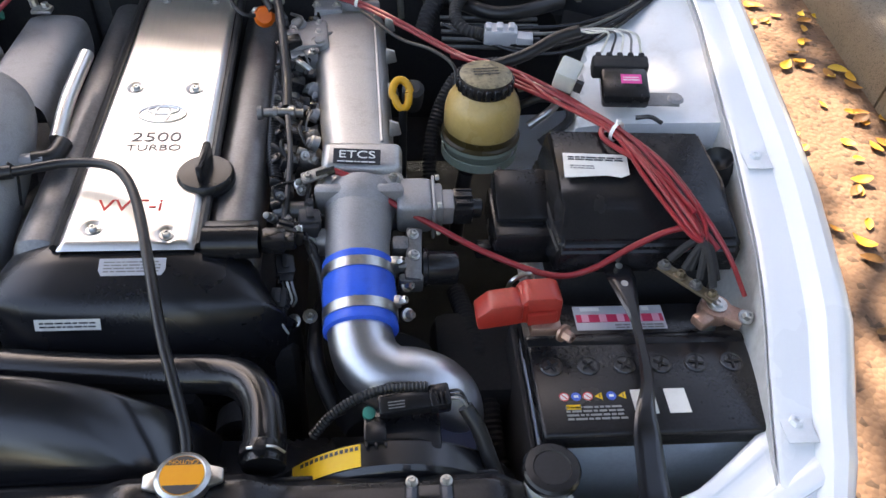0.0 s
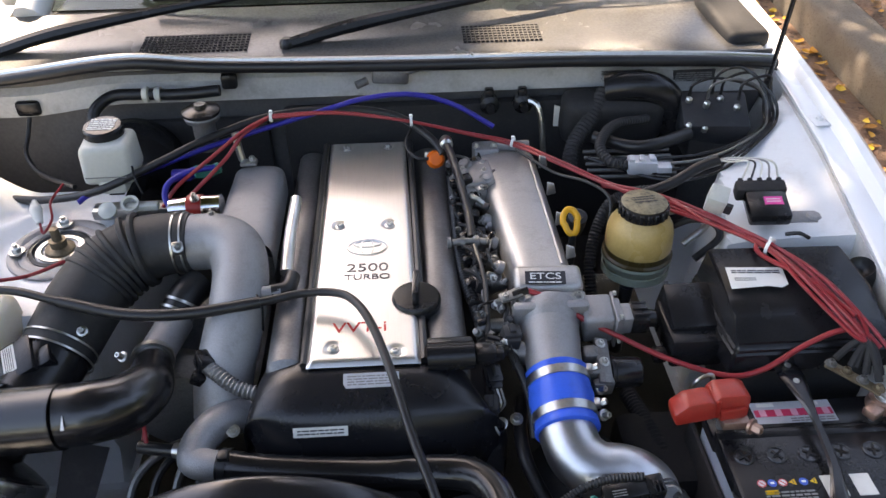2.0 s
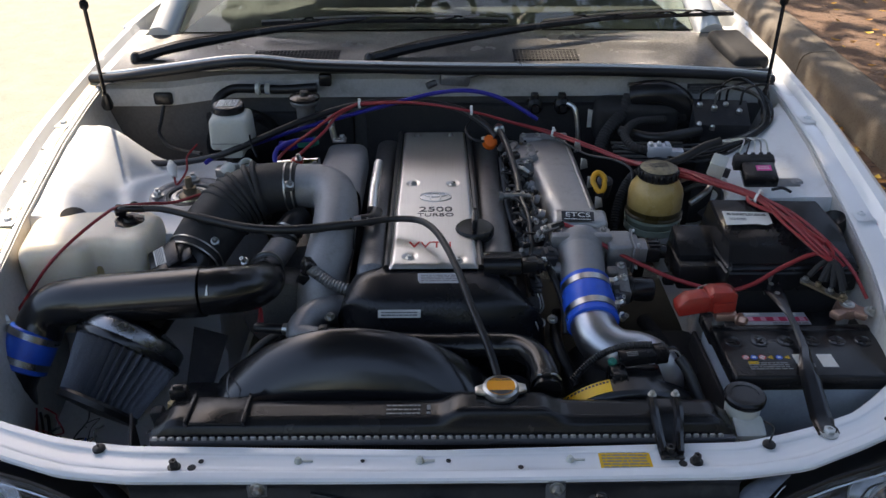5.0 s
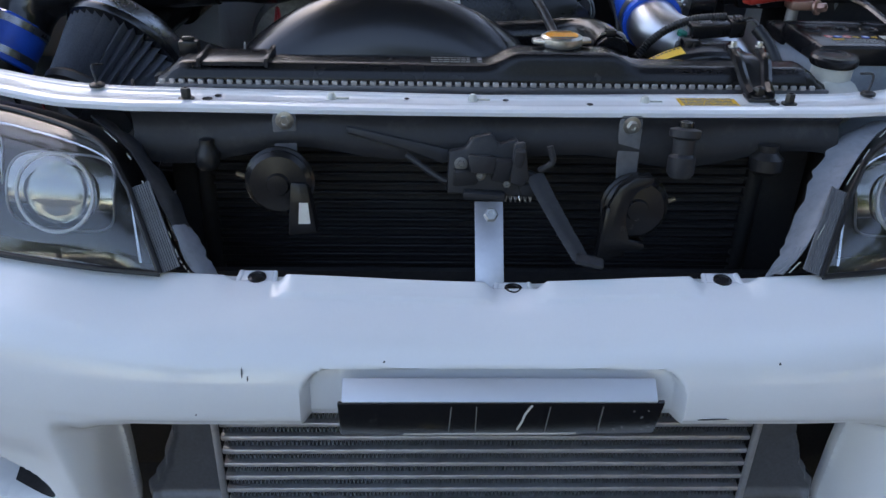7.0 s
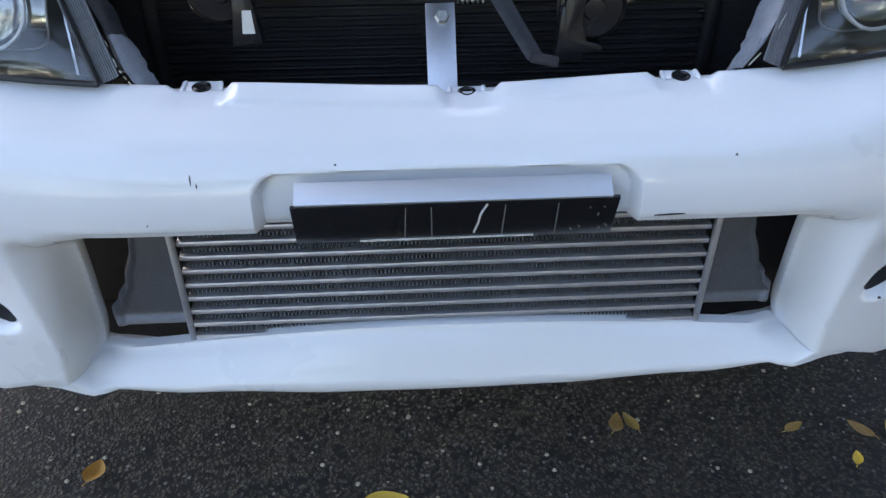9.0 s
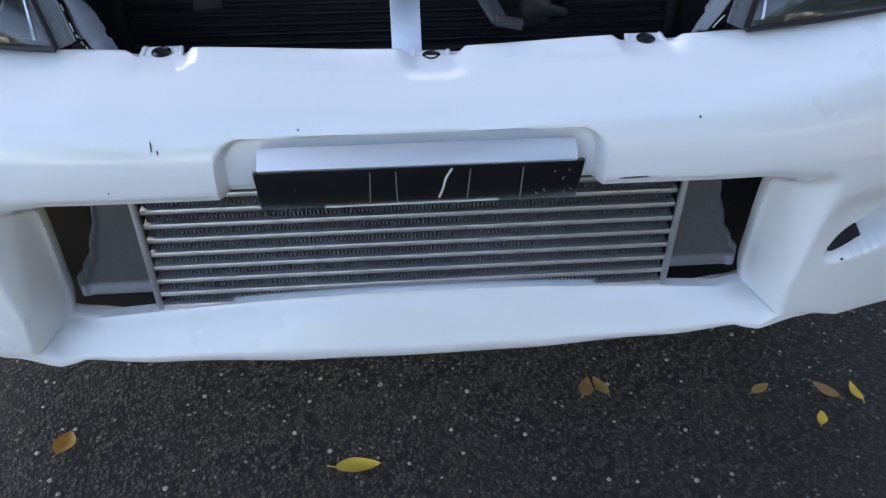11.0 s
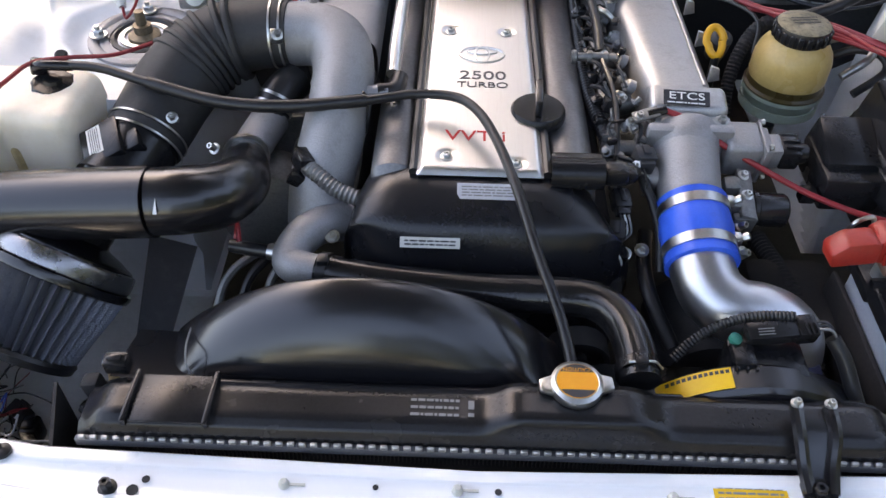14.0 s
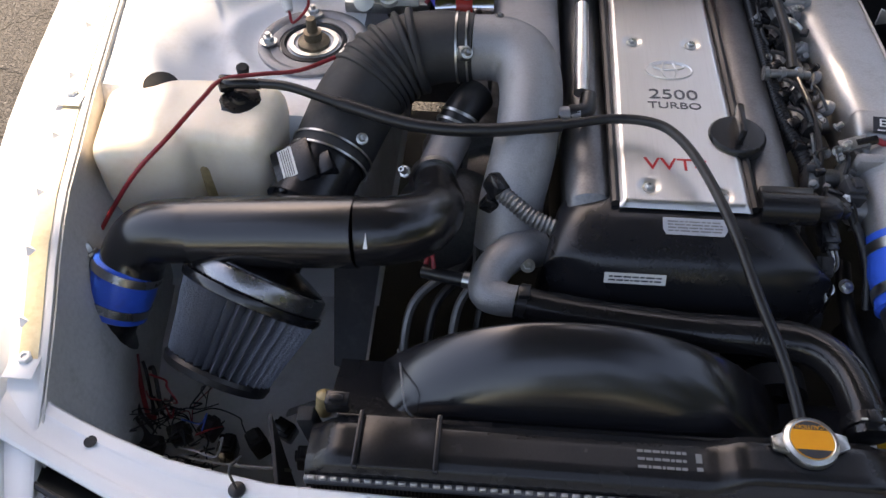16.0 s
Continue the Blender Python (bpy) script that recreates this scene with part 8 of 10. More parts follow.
tp_ = thing("taped_sensor_wire", (-0.555, 0.925, 0.80), "white-taped sensor wire on the tower", "wire")
part("tape", tube(B(), [(-0.575, 0.955, 0.832), (-0.567, 0.935, 0.826), (-0.558, 0.915, 0.812)], 0.010, 10, radii=[0.004, 0.011, 0.006]), PAPER, tp_)
part("wire", tube(B(), [(-0.558, 0.915, 0.812), (-0.55, 0.90, 0.802), (-0.52, 0.885, 0.84), (-0.515, 0.89, 0.87), (-0.50, 0.92, 0.885)], 0.0022, 6), RED, tp_)
# the first is a rubber plug, the second a black disc painting a dark hole
for x, y in ((-0.585, 0.743), (-0.72, 0.70)):
    pl2 = thing("plug_and_hole_disc", (x, y, 0.8), "black rubber body plug and black hole disc in the inner wing", "plug", "body plugs")
    z = 0.838 if x > -0.6 else 0.85
    part("plug", lathe(B(), (x, y, z - 0.012), (0.2, -0.3, 1), [(0.008, 0), (0.009, 0.009), (0.006, 0.012), (0, 0.012)], 16) if x > -0.6 else lathe(B(), (-0.682, 0.692, 0.832), (0.3, -0.3, 1), [(0.024, 0), (0.024, 0.004), (0, 0.004)], 20), BLACK_MATT, pl2)
wb = thing("coolant_bottle", (-0.64, 0.63, 0.58), "cream translucent coolant bottle stained at the lower edge", "coolant bottle")
bm = B()
box(bm, (-0.690, 0.636, 0.740), (0.122, 0.136, 0.196), rot(3, 2, 7), bevel=0.024, seg=4)
box(bm, (-0.555, 0.654, 0.742), (0.080, 0.120, 0.186), rot(1, -2, -5), bevel=0.020, seg=4)
box(bm, (-0.630, 0.660, 0.748), (0.20, 0.122, 0.176), rot(2, 0, 2), bevel=0.018, seg=4)
tk = part("tank", bm, CREAM, wb)
rm = tk.modifiers.new("blow_mould", "REMESH")
rm.mode, rm.voxel_size, rm.use_smooth_shade = "VOXEL", 0.0034, True
sm_ = tk.modifiers.new("soften", "SMOOTH")
sm_.factor, sm_.iterations = 0.5, 16
bm = B()
lathe(bm, (-0.570, 0.672, 0.808), (0.1, -0.1, 1), [(0.022, 0), (0.024, 0.012), (0.0275, 0.014), (0.028, 0.028), (0.025, 0.031), (0.012, 0.032), (0.010, 0.036), (0, 0.036)], 20, wobble=(0.05, 8))
part("cap", bm, BLACK, wb, "black screw cap")
STAIN = mat("brown_stained_bottle_plastic", (0.50, 0.37, 0.19), 0.4, vary=0.2, scale=18, fine=160, bump=0.01, dirt=(0.30, 0.18, 0.07), dirt_amount=0.6, sub=0.3)
part("stained_waist", box(B(), (-0.612, 0.6245, 0.722), (0.022, 0.056, 0.13), rot(1, 0, 2), bevel=0.012, seg=3), STAIN, wb, "brown coolant stain in the moulded waist")
bm = B()
tube(bm, [(-0.59, 0.680, 0.853), (-0.575, 0.676, 0.858), (-0.54, 0.68, 0.856)], 0.007, 10)
box(bm, (-0.588, 0.685, 0.850), (0.02, 0.02, 0.018), rot(10, 20, 30), bevel=0.004)
part("cap_outlet", bm, BLACK, wb)
ov = thing("overflow_hose", (-0.2, 0.6, 0.8), "long thin black overflow hose draped over the engine", "hose")
part("hose", tube(B(), [(0.0965, 0.290, 0.760), (0.092, 0.315, 0.770), (0.080, 0.352, 0.79), (0.060, 0.41, 0.812), (0.038, 0.49, 0.836), (0.012, 0.575, 0.846), (-0.012, 0.625, 0.848), (-0.04, 0.650, 0.846), (-0.09, 0.658, 0.842), (-0.150, 0.646, 0.839), (-0.25, 0.632, 0.836), (-0.34, 0.635, 0.838), (-0.435, 0.658, 0.848), (-0.50, 0.676, 0.856), (-0.545, 0.68, 0.857)], 0.0062, 12, sub=8), RUBBER, ov)
part("sleeve", tube(B(), [(-0.150, 0.646, 0.839), (-0.25, 0.632, 0.836), (-0.34, 0.635, 0.838), (-0.435, 0.658, 0.848)], 0.0088, 14), RUBBER, ov, "thicker black rubber sleeve")
part("tie", tube(B(), [(-0.155, 0.652, 0.848), (-0.150, 0.655, 0.83), (-0.152, 0.64, 0.79)], 0.0018, 6), BLACK, ov)
# charge pipe
cpipe = thing("charge_pipe", (-0.5, 0.49, 0.72), "satin black painted turbo charge pipe with sleeve joint", "turbo pipe")
part("elbow", tube(B(), [(-0.685, 0.465, 0.715), (-0.674, 0.482, 0.742), (-0.650, 0.490, 0.766), (-0.61, 0.488, 0.778), (-0.56, 0.486, 0.782)], 0.040, 32, sub=8), BLACK_GLOSS, cpipe)
part("sleeve", tube(B(), [(-0.585, 0.486, 0.7795), (-0.49, 0.484, 0.79), (-0.388, 0.482, 0.80)], 0.0435, 32), BLACK_GLOSS, cpipe, "glossy black rubber sleeve")
part("turbo_elbow", tube(B(), [(-0.39, 0.482, 0.80), (-0.35, 0.487, 0.80), (-0.318, 0.505, 0.793), (-0.30, 0.54, 0.784), (-0.302, 0.575, 0.776), (-0.310, 0.61, 0.768)], 0.04, 28, radii=[0.041, 0.041, 0.040, 0.036, 0.030, 0.026]), BLACK_GLOSS, cpipe)
bm = B()
ring_band(bm, (-0.311, 0.615, 0.766), (-0.15, 1, -0.2), 0.027, 0.010, 0.004, 30)
cl_ = part("band_clamp", bm, STEEL, cpipe)
part("clamp_bolt", bolt(B(), (-0.345, 0.602, 0.786), (-0.3, -0.5, 0.8), 0.005, 0.012), STEEL, cl_)
part("compressor_outlet", tube(B(), [(-0.311, 0.612, 0.767), (-0.303, 0.65, 0.768), (-0.29, 0.69, 0.775)], 0.026, 24), CAST_GREY, cpipe)
part("mark", prism(B(), [(-0.0025, -0.008), (0.0025, -0.008), (0.0, 0.01)], frame_at(V(-0.372, 0.4465, 0.8235), (1, 0, 0), (0, -0.75, 0.66)), 0.0006), WHITE_INK, cpipe)
c2 = thing("silicone_coupler", (-0.67, 0.45, 0.66), "bright blue silicone coupler with two steel clamps", "hose coupler", "blue couplers")
ax2 = V(-0.030, -0.045, -0.062).normalized()
q0 = V(-0.684, 0.474, 0.728)
part("hose", lathe(B(), q0, ax2, [(0.041, 0), (0.0435, 0.003), (0.0425, 0.012), (0.0435, 0.035), (0.0425, 0.058), (0.0435, 0.068), (0.041, 0.07)], 36), BLUE, c2)
# clamps in a darker metal than the other coupler's, painting the shade here
for d in (0.010, 0.055):
    bm = B()
    ring_band(bm, q0 + ax2 * d, ax2, 0.0428, 0.011, 0.0016, 36)
    k_ = part("clamp", bm, SATIN_DARK, c2, "steel hose clamp toned darker for shade")
    part("clamp_screw", bolt(B(), q0 + ax2 * d + V(-0.040, 0.004, 0.022), (-0.4, 0.3, 0.8), 0.006, 0.012), STEEL, k_)
part("lower_pipe", tube(B(), [q0 + ax2 * 0.058, q0 + ax2 * 0.075, q0 + ax2 * 0.10 + V(-0.004, 0.004, -0.010), q0 + V(-0.052, -0.045, -0.150), q0 + V(-0.058, -0.045, -0.24)], 0.036, 28), BLACK, c2)
# air filter
af = thing("air_filter", (-0.54, 0.41, 0.58), "grey pleated cone air filter with black rubber ends", "air filter")
fa, fb2 = V(-0.529, 0.459, 0.694), V(-0.567, 0.380, 0.635)
fax = (fb2 - fa).normalized()
L_ = (fb2 - fa).length
q = fax.to_track_quat("Z", "Y").to_matrix()
bm = B()
npl = 36
rings = []
for r0, h_ in ((0.084, 0.0), (0.079, 0.028), (0.071, 0.06), (0.0615, L_ + 0.001)):
    rings.append([bm.verts.new(fa + q @ V((r0 + (0.0050 if k % 2 else -0.0110)) * math.cos(math.pi * k / npl), (r0 + (0.0050 if k % 2 else -0.0110)) * math.sin(math.pi * k / npl), h_)) for k in range(2 * npl)])
for a, b in zip(rings, rings[1:]):
    for k in range(2 * npl):
        bm.faces.new((a[k], a[(k + 1) % (2 * npl)], b[(k + 1) % (2 * npl)], b[k]))
part("clamp_ring", lathe_open(B(), fa - fax * 0.018, fax, [(0.080, -0.013), (0.0865, -0.011), (0.0885, -0.008), (0.0890, 0.008), (0.088, 0.011), (0.084, 0.012)], 48), SATIN_DARK, af, "satin grey metal band")
part("pleats", bm, PLEAT, af, "grey pleated gauze", sharp=20)
part("top_cap", lathe(B(), fa, fax, [(0.04, -0.052), (0.046, -0.048), (0.062, -0.042), (0.074, -0.036), (0.079, -0.034), (0.082, -0.032), (0.082, -0.010), (0.084, -0.006), (0.0925, -0.005), (0.0935, 0.0), (0.0915, 0.006), (0.085, 0.008)], 48), BLACK_GLOSS, af, "glossy black rubber top")
part("bottom_cap", lathe(B(), fb2, fax, [(0.050, -0.009), (0.0675, -0.008), (0.0705, -0.003), (0.068, 0.006), (0.03, 0.009), (0, 0.009)], 44), RUBBER, af)
part("sleeve", tube(B(), [fa - fax * 0.045, fa - fax * 0.075 + V(0.004, 0.01, 0.0), V(-0.476, 0.57, 0.750)], 0.042, 24), BLACK, af)
# air flow meter and intake duct
am = thing("air_flow_meter", (-0.48, 0.6, 0.74), "black air flow meter with a white bar label", "air flow meter")
part("tube", tube(B(), [(-0.478, 0.56, 0.75), (-0.462, 0.60, 0.762), (-0.452, 0.63, 0.772)], 0.050, 32), BLACK, am)
ma = frame_at(V(-0.482, 0.590, 0.794), (0.9, 0.35, 0.12), (-0.3, -0.35, 0.9))
bm = B()
box(bm, ma @ V(0, 0, 0), (0.056, 0.062, 0.03), ma.to_3x3().to_4x4(), bevel=0.004)
box(bm, ma @ V(0.036, -0.012, -0.004), (0.024, 0.03, 0.02), ma.to_3x3().to_4x4(), bevel=0.003)
hb = part("sensor_box", bm, BLACK, am)
part("bar_label", plate(B(), ma @ Matrix.Translation((-0.006, 0.004, 0.0152)), 0.020, 0.044, 0.0005), PAPER, hb, "white bar label")
bars(ma @ Matrix.Translation((-0.006, 0.004, 0.0158)) @ rot(0, 0, 90), 0.040, 0.015, 5, INK, hb, seed=61, fill=0.5)
du = thing("intake_duct", (-0.4, 0.73, 0.76), "matt black ribbed rubber intake duct", "intake duct")
DP = [(-0.452, 0.63, 0.772), (-0.440, 0.668, 0.786), (-0.425, 0.712, 0.802), (-0.40, 0.752, 0.821), (-0.362, 0.780, 0.838), (-0.318, 0.788, 0.847), (-0.268, 0.786, 0.850)]
part("duct", tube(B(), DP, 0.05, 36, sub=10, radii=[0.053, 0.055, 0.057, 0.057, 0.054, 0.049, 0.046]), RUBBER_MATT, du)
SP = smooth_path(DP, 10)
for k in (27, 30, 33, 36, 41, 44):
    d_ = (SP[k + 1] - SP[k - 1]).normalized()
    bm = B()
    lathe_open(bm, SP[k], d_, [(0.0535, -0.006), (0.0595, -0.003), (0.0605, 0.0), (0.0595, 0.003), (0.0535, 0.006)], 40)
    part("rib", bm, RUBBER_MATT, du)
for p, d, r in ((V(-0.448, 0.642, 0.777), (0.25, 0.85, 0.3), 0.0545), (V(-0.452, 0.628, 0.771), (0.25, 0.85, 0.3), 0.0545), (V(-0.290, 0.787, 0.849), (1, 0, 0.06), 0.0475), (V(-0.276, 0.786, 0.85), (1, 0, 0.06), 0.0475)):
    bm = B()
    ring_band(bm, p, d, r, 0.0028, 0.0014, 40)
    part("clamp", bm, STEEL, du, "thin steel wire clamp")
for p in (V(-0.408, 0.640, 0.806), V(-0.280, 0.741, 0.872)):
    bm = B()
    box(bm, p, (0.016, 0.018, 0.012), rot(20, 10, 20), bevel=0.002)
    bolt(bm, p + V(0.004, -0.008, 0.006), (0.2, -0.6, 0.7), 0.005, 0.012)
    part("clamp_screw", bm, STEEL, du)
# cast compressor pipe
gp = thing("cast_intake_pipe", (-0.2, 0.72, 0.72), "sand-cast grey metal turbo inlet pipe and flat duct", "turbo pipe")
part("elbow", tube(B(), [(-0.270, 0.786, 0.850), (-0.232, 0.785, 0.850), (-0.203, 0.768, 0.846), (-0.190, 0.73, 0.834), (-0.190, 0.68, 0.812), (-0.198, 0.63, 0.782), (-0.208, 0.59, 0.748), (-0.212, 0.56, 0.70)], 0.042, 30, sub=8, radii=[0.044, 0.044, 0.044, 0.042, 0.042, 0.042, 0.042, 0.042]), CAST_GREY, gp)
bm = B()


def flat_duct(u, v):
    y = 0.775 + 0.27 * u
    a = math.pi * (1.4 * v - 0.2)
    c_, s_ = math.cos(a), math.sin(a)
    w = 0.050 - 0.004 * u
    e = sstep(0.06, 0, 1 - u)
    return V(-0.198 + 0.0 * u - w * math.copysign(abs(c_) ** 0.55, c_) * (1 - 0.15 * e), y, 0.812 + 0.040 * math.copysign(abs(s_) ** 0.5, s_) * (1 - 0.3 * e) - 0.012 * u)


grid(bm, flat_duct, 26, 30)
bm.faces.new([bm.verts.new(flat_duct(1, j / 30)) for j in range(31)])
part("flat_duct", bm, CAST_GREY, gp)
part("nipple", tube(B(), [(-0.158, 0.682, 0.825), (-0.125, 0.684, 0.826)], 0.011, 14), CAST_GREY, gp)
part("nipple_hose", tube(B(), [(-0.140, 0.684, 0.826), (-0.118, 0.69, 0.826), (-0.112, 0.72, 0.826)], 0.012, 12), RUBBER, gp)
part("vent_tube", tube(B(), [(-0.122, 0.728, 0.826), (-0.121, 0.80, 0.842), (-0.119, 0.90, 0.848)], 0.010, 14), BRUSHED, gp, "bright steel breather tube")
bm = B()
box(bm, (-0.215, 1.03, 0.848), (0.03, 0.02, 0.006), bevel=0.002)
tube(bm, [(-0.228, 1.04, 0.848), (-0.232, 1.045, 0.87), (-0.236, 1.055, 0.90)], 0.007, 8)
part("lifting_bracket", bm, STEEL, gp, "bent zinc-plated bracket")
part("bolt", bolt(B(), (-0.208, 1.028, 0.852), r=0.006, h=0.007), STEEL, gp)
part("seam_mark", bolt(B(), (-0.236, 0.80, 0.893), (0, 0, 1), 0.004, 0.003), CAST_DARK, gp)
cc_ = thing("recirculation_hose", (-0.29, 0.70, 0.78), "short black rubber hose with spring clamps", "hose")
part("hose", tube(B(), [(-0.295, 0.685, 0.775), (-0.278, 0.715, 0.798), (-0.262, 0.745, 0.80)], 0.026, 20), RUBBER, cc_)
for p in (V(-0.288, 0.698, 0.786), V(-0.282, 0.708, 0.793)):
    bm = B()
    ring_band(bm, p, (0.4, 0.8, 0.6), 0.0265, 0.004, 0.0016, 28)
    part("wire_clamp", bm, STEEL, cc_)
br2 = thing("breather_hose", (-0.19, 0.56, 0.75), "ribbed black convoluted sleeve hose", "hose")
part("hose", tube(B(), [(-0.222, 0.575, 0.785), (-0.205, 0.56, 0.782), (-0.18, 0.545, 0.772), (-0.150, 0.536, 0.765)], 0.0115, 14, ripple=(0.002, 0.006)), CAST_DARK, br2)
bm = B()
box(bm, (-0.228, 0.582, 0.788), (0.022, 0.03, 0.026), rot(10, 20, 30), bevel=0.005)
box(bm, (-0.236, 0.566, 0.772), (0.02, 0.014, 0.02), rot(0, 30, 0), bevel=0.003)
part("connector", bm, BLACK, br2)
# wastegate control valve and chrome joint
wv = thing("boost_valve", (-0.42, 0.93, 0.82), "white plastic boost control valve", "valve")
bm = B()
lathe(bm, (-0.442, 0.925, 0.822), (0, -0.6, 0.8), [(0.014, 0), (0.015, 0.004), (0.015, 0.011), (0.009, 0.013), (0.005, 0.015), (0, 0.015)], 20)
lathe_open(bm, (-0.405, 0.935, 0.826), (0, -0.5, 0.86), [(0.010, 0), (0.015, 0.002), (0.015, 0.013), (0.011, 0.013), (0.010, 0.003)], 22)
box(bm, (-0.385, 0.935, 0.825), (0.05, 0.016, 0.012), bevel=0.003)
part("valve", bm, MILK, wv)
part("bracket", box(B(), (-0.41, 0.945, 0.812), (0.13, 0.03, 0.02), bevel=0.004), STEEL, wv)
cj = thing("chrome_joint", (-0.28, 0.9, 0.82), "chrome-plated hose joint with a clamp", "hose joint")
part("joint", tube(B(), [(-0.330, 0.905, 0.832), (-0.29, 0.905, 0.836), (-0.245, 0.905, 0.838)], 0.021, 22), CHROME, cj)
bm = B()
ring_band(bm, (-0.288, 0.905, 0.836), (1, 0, 0.06), 0.0212, 0.024, 0.002, 28)
part("band", bm, RED_CAP, cj, "reddish clamp band")
part("clamp_screw", bolt(B(), (-0.285, 0.895, 0.860), (0, -0.2, 1), 0.005, 0.01), STEEL, cj)

# ---------------------------------------------------------------- cables and hoses
wr = thing("red_cable_bundle", (0.5, 0.75, 0.86), "bundle of red earthing cables tied with white ties", "cables")
rnd = random.Random(11)
MAIN = [(-0.17, 1.068, 0.918), (-0.05, 1.07, 0.918), (0.08, 1.06, 0.903), (0.18, 1.065, 0.876), (0.267, 1.062, 0.850), (0.345, 1.0, 0.838), (0.412, 0.932, 0.834), (0.478, 0.85, 0.852), (0.538, 0.768, 0.864), (0.602, 0.684, 0.868), (0.638, 0.606, 0.862), (0.668, 0.528, 0.846)]
ENDS = [(0.640, 0.509, 0.806), (0.655, 0.495, 0.804), (0.670, 0.481, 0.802), (0.682, 0.468, 0.800), (0.690, 0.480, 0.800), (0.662, 0.494, 0.804), (0.722, 0.462, 0.79)]
for k in range(7):
    a = 2 * math.pi * k / 7
    start = 0 if k < 2 else 6
    pts = []
    for i, p in enumerate(MAIN[start:]):
        j = i + start
        wid_ = {6: 0.018, 7: 0.026, 8: 0.026, 9: 0.018, 10: 0.042, 11: 0.034}.get(j, 0.012)
        lane = ((k * 3 + (j // 4)) % 7 - 3) / 6 * wid_
        pts.append(V(*p) + V(0.78, 0.62, 0) * lane + V(0, 0, 0.0035 * math.sin(a + 1.3 * j)))
    e = V(*ENDS[k])
    pts += [e.lerp(V(0.678, 0.515, 0.842), 0.55) + V(0.005 * math.cos(a), 0, 0.010), e]
    if start == 6:
        pts[0] = V(*MAIN[6]) + V(0.004 * math.cos(a), 0.006 * math.sin(a), 0.004 * math.cos(a))
    part("cable", tube(B(), pts, 0.0030, 8, sub=6), RED, wr)
    if k < 6:
        part("heat_shrink", tube(B(), [pts[-2] + (pts[-3] - pts[-2]) * 0.35, pts[-2], e.lerp(pts[-2], 0.5) + V(0, 0, 0.003), e], 0.0050, 8), BLACK_MATT, wr, "black heat-shrink cable end")
part("branch_cable", tube(B(), [(0.608, 0.694, 0.869), (0.586, 0.692, 0.868), (0.582, 0.674, 0.866), (0.598, 0.649, 0.865), (0.623, 0.622, 0.864), (0.646, 0.586, 0.860), (0.668, 0.54, 0.853)], 0.0036, 8), RED, wr)
for p, d in ((MAIN[9], (0.6, -0.7, 0)), (MAIN[4], (0.8, -0.4, -0.1)), (MAIN[0], (1, 0, 0)), (MAIN[2], (1, 0, 0))):
    bm = B()
    ring_band(bm, V(*p) + V(0, 0, 0.0), d, 0.0125 if p == MAIN[9] else 0.008, 0.005, 0.0012, 18)
    box(bm, V(*p) + V(0, 0, 0.015 if p == MAIN[9] else 0.010), (0.006, 0.006, 0.006), bevel=0.001)
    part("cable_tie", bm, WHITE_INK, wr, "white cable tie")
part("black_tie", tube(B(), [(0.63, 0.70, 0.878), (0.645, 0.69, 0.886), (0.66, 0.685, 0.880)], 0.003, 6), BLACK, wr)
w2 = thing("throttle_earth_cable", (0.45, 0.58, 0.78), "single red earthing cable from the throttle to the battery", "cable")
part("cable", tube(B(), [(0.236, 0.650, 0.834), (0.262, 0.640, 0.828), (0.31, 0.618, 0.806), (0.365, 0.596, 0.784), (0.43, 0.562, 0.768), (0.50, 0.524, 0.768), (0.545, 0.515, 0.784), (0.60, 0.528, 0.812), (0.645, 0.532, 0.834), (0.672, 0.522, 0.842), (0.69, 0.50, 0.83)], 0.0040, 10, sub=7), RED, w2)
part("terminal", tube(B(), [(0.238, 0.650, 0.835), (0.215, 0.648, 0.828)], 0.0055, 8), BLACK, w2)
w3 = thing("red_cables_by_turbo", (-0.28, 0.97, 0.86), "two red cables running down beside the turbo", "cables")
for dx in (0.0, 0.028):
    part("cable", tube(B(), [(-0.17, 1.066, 0.921), (-0.215, 1.03, 0.912 - dx * 0.2), (-0.27 + dx, 0.985, 0.885), (-0.322 + dx * 1.4, 0.945, 0.858), (-0.348 + dx, 0.918, 0.832)], 0.0036, 8), RED, w3)
w4 = thing("bottle_earth_wire", (-0.66, 0.6, 0.8), "thin red wire looping past the coolant bottle", "wire")
part("wire", tube(B(), [(-0.455, 0.752, 0.850), (-0.50, 0.722, 0.848), (-0.548, 0.700, 0.856), (-0.592, 0.682, 0.858), (-0.606, 0.640, 0.860), (-0.632, 0.580, 0.850), (-0.676, 0.553, 0.812), (-0.716, 0.535, 0.762), (-0.742, 0.50, 0.725), (-0.746, 0.45, 0.715), (-0.742, 0.41, 0.700)], 0.0030, 8), RED, w4)
part("eyelet", lathe(B(), (-0.746, 0.440, 0.712), (0.6, -0.4, 0.7), [(0.010, 0), (0.010, 0.003), (0.005, 0.006), (0, 0.006)], 14), COPPER, w4)
bh = thing("blue_vacuum_hose", (-0.1, 1.06, 0.88), "blue silicone vacuum hose across the bulkhead", "hose")
part("hose", tube(B(), [(-0.50, 0.950, 0.828), (-0.473, 0.967, 0.838), (-0.36, 1.012, 0.862), (-0.248, 1.055, 0.882), (-0.1, 1.085, 0.912), (0.0, 1.10, 0.932), (0.085, 1.10, 0.936), (0.16, 1.095, 0.915), (0.232, 1.08, 0.875)], 0.0048, 12), BLUE_HOSE, bh)
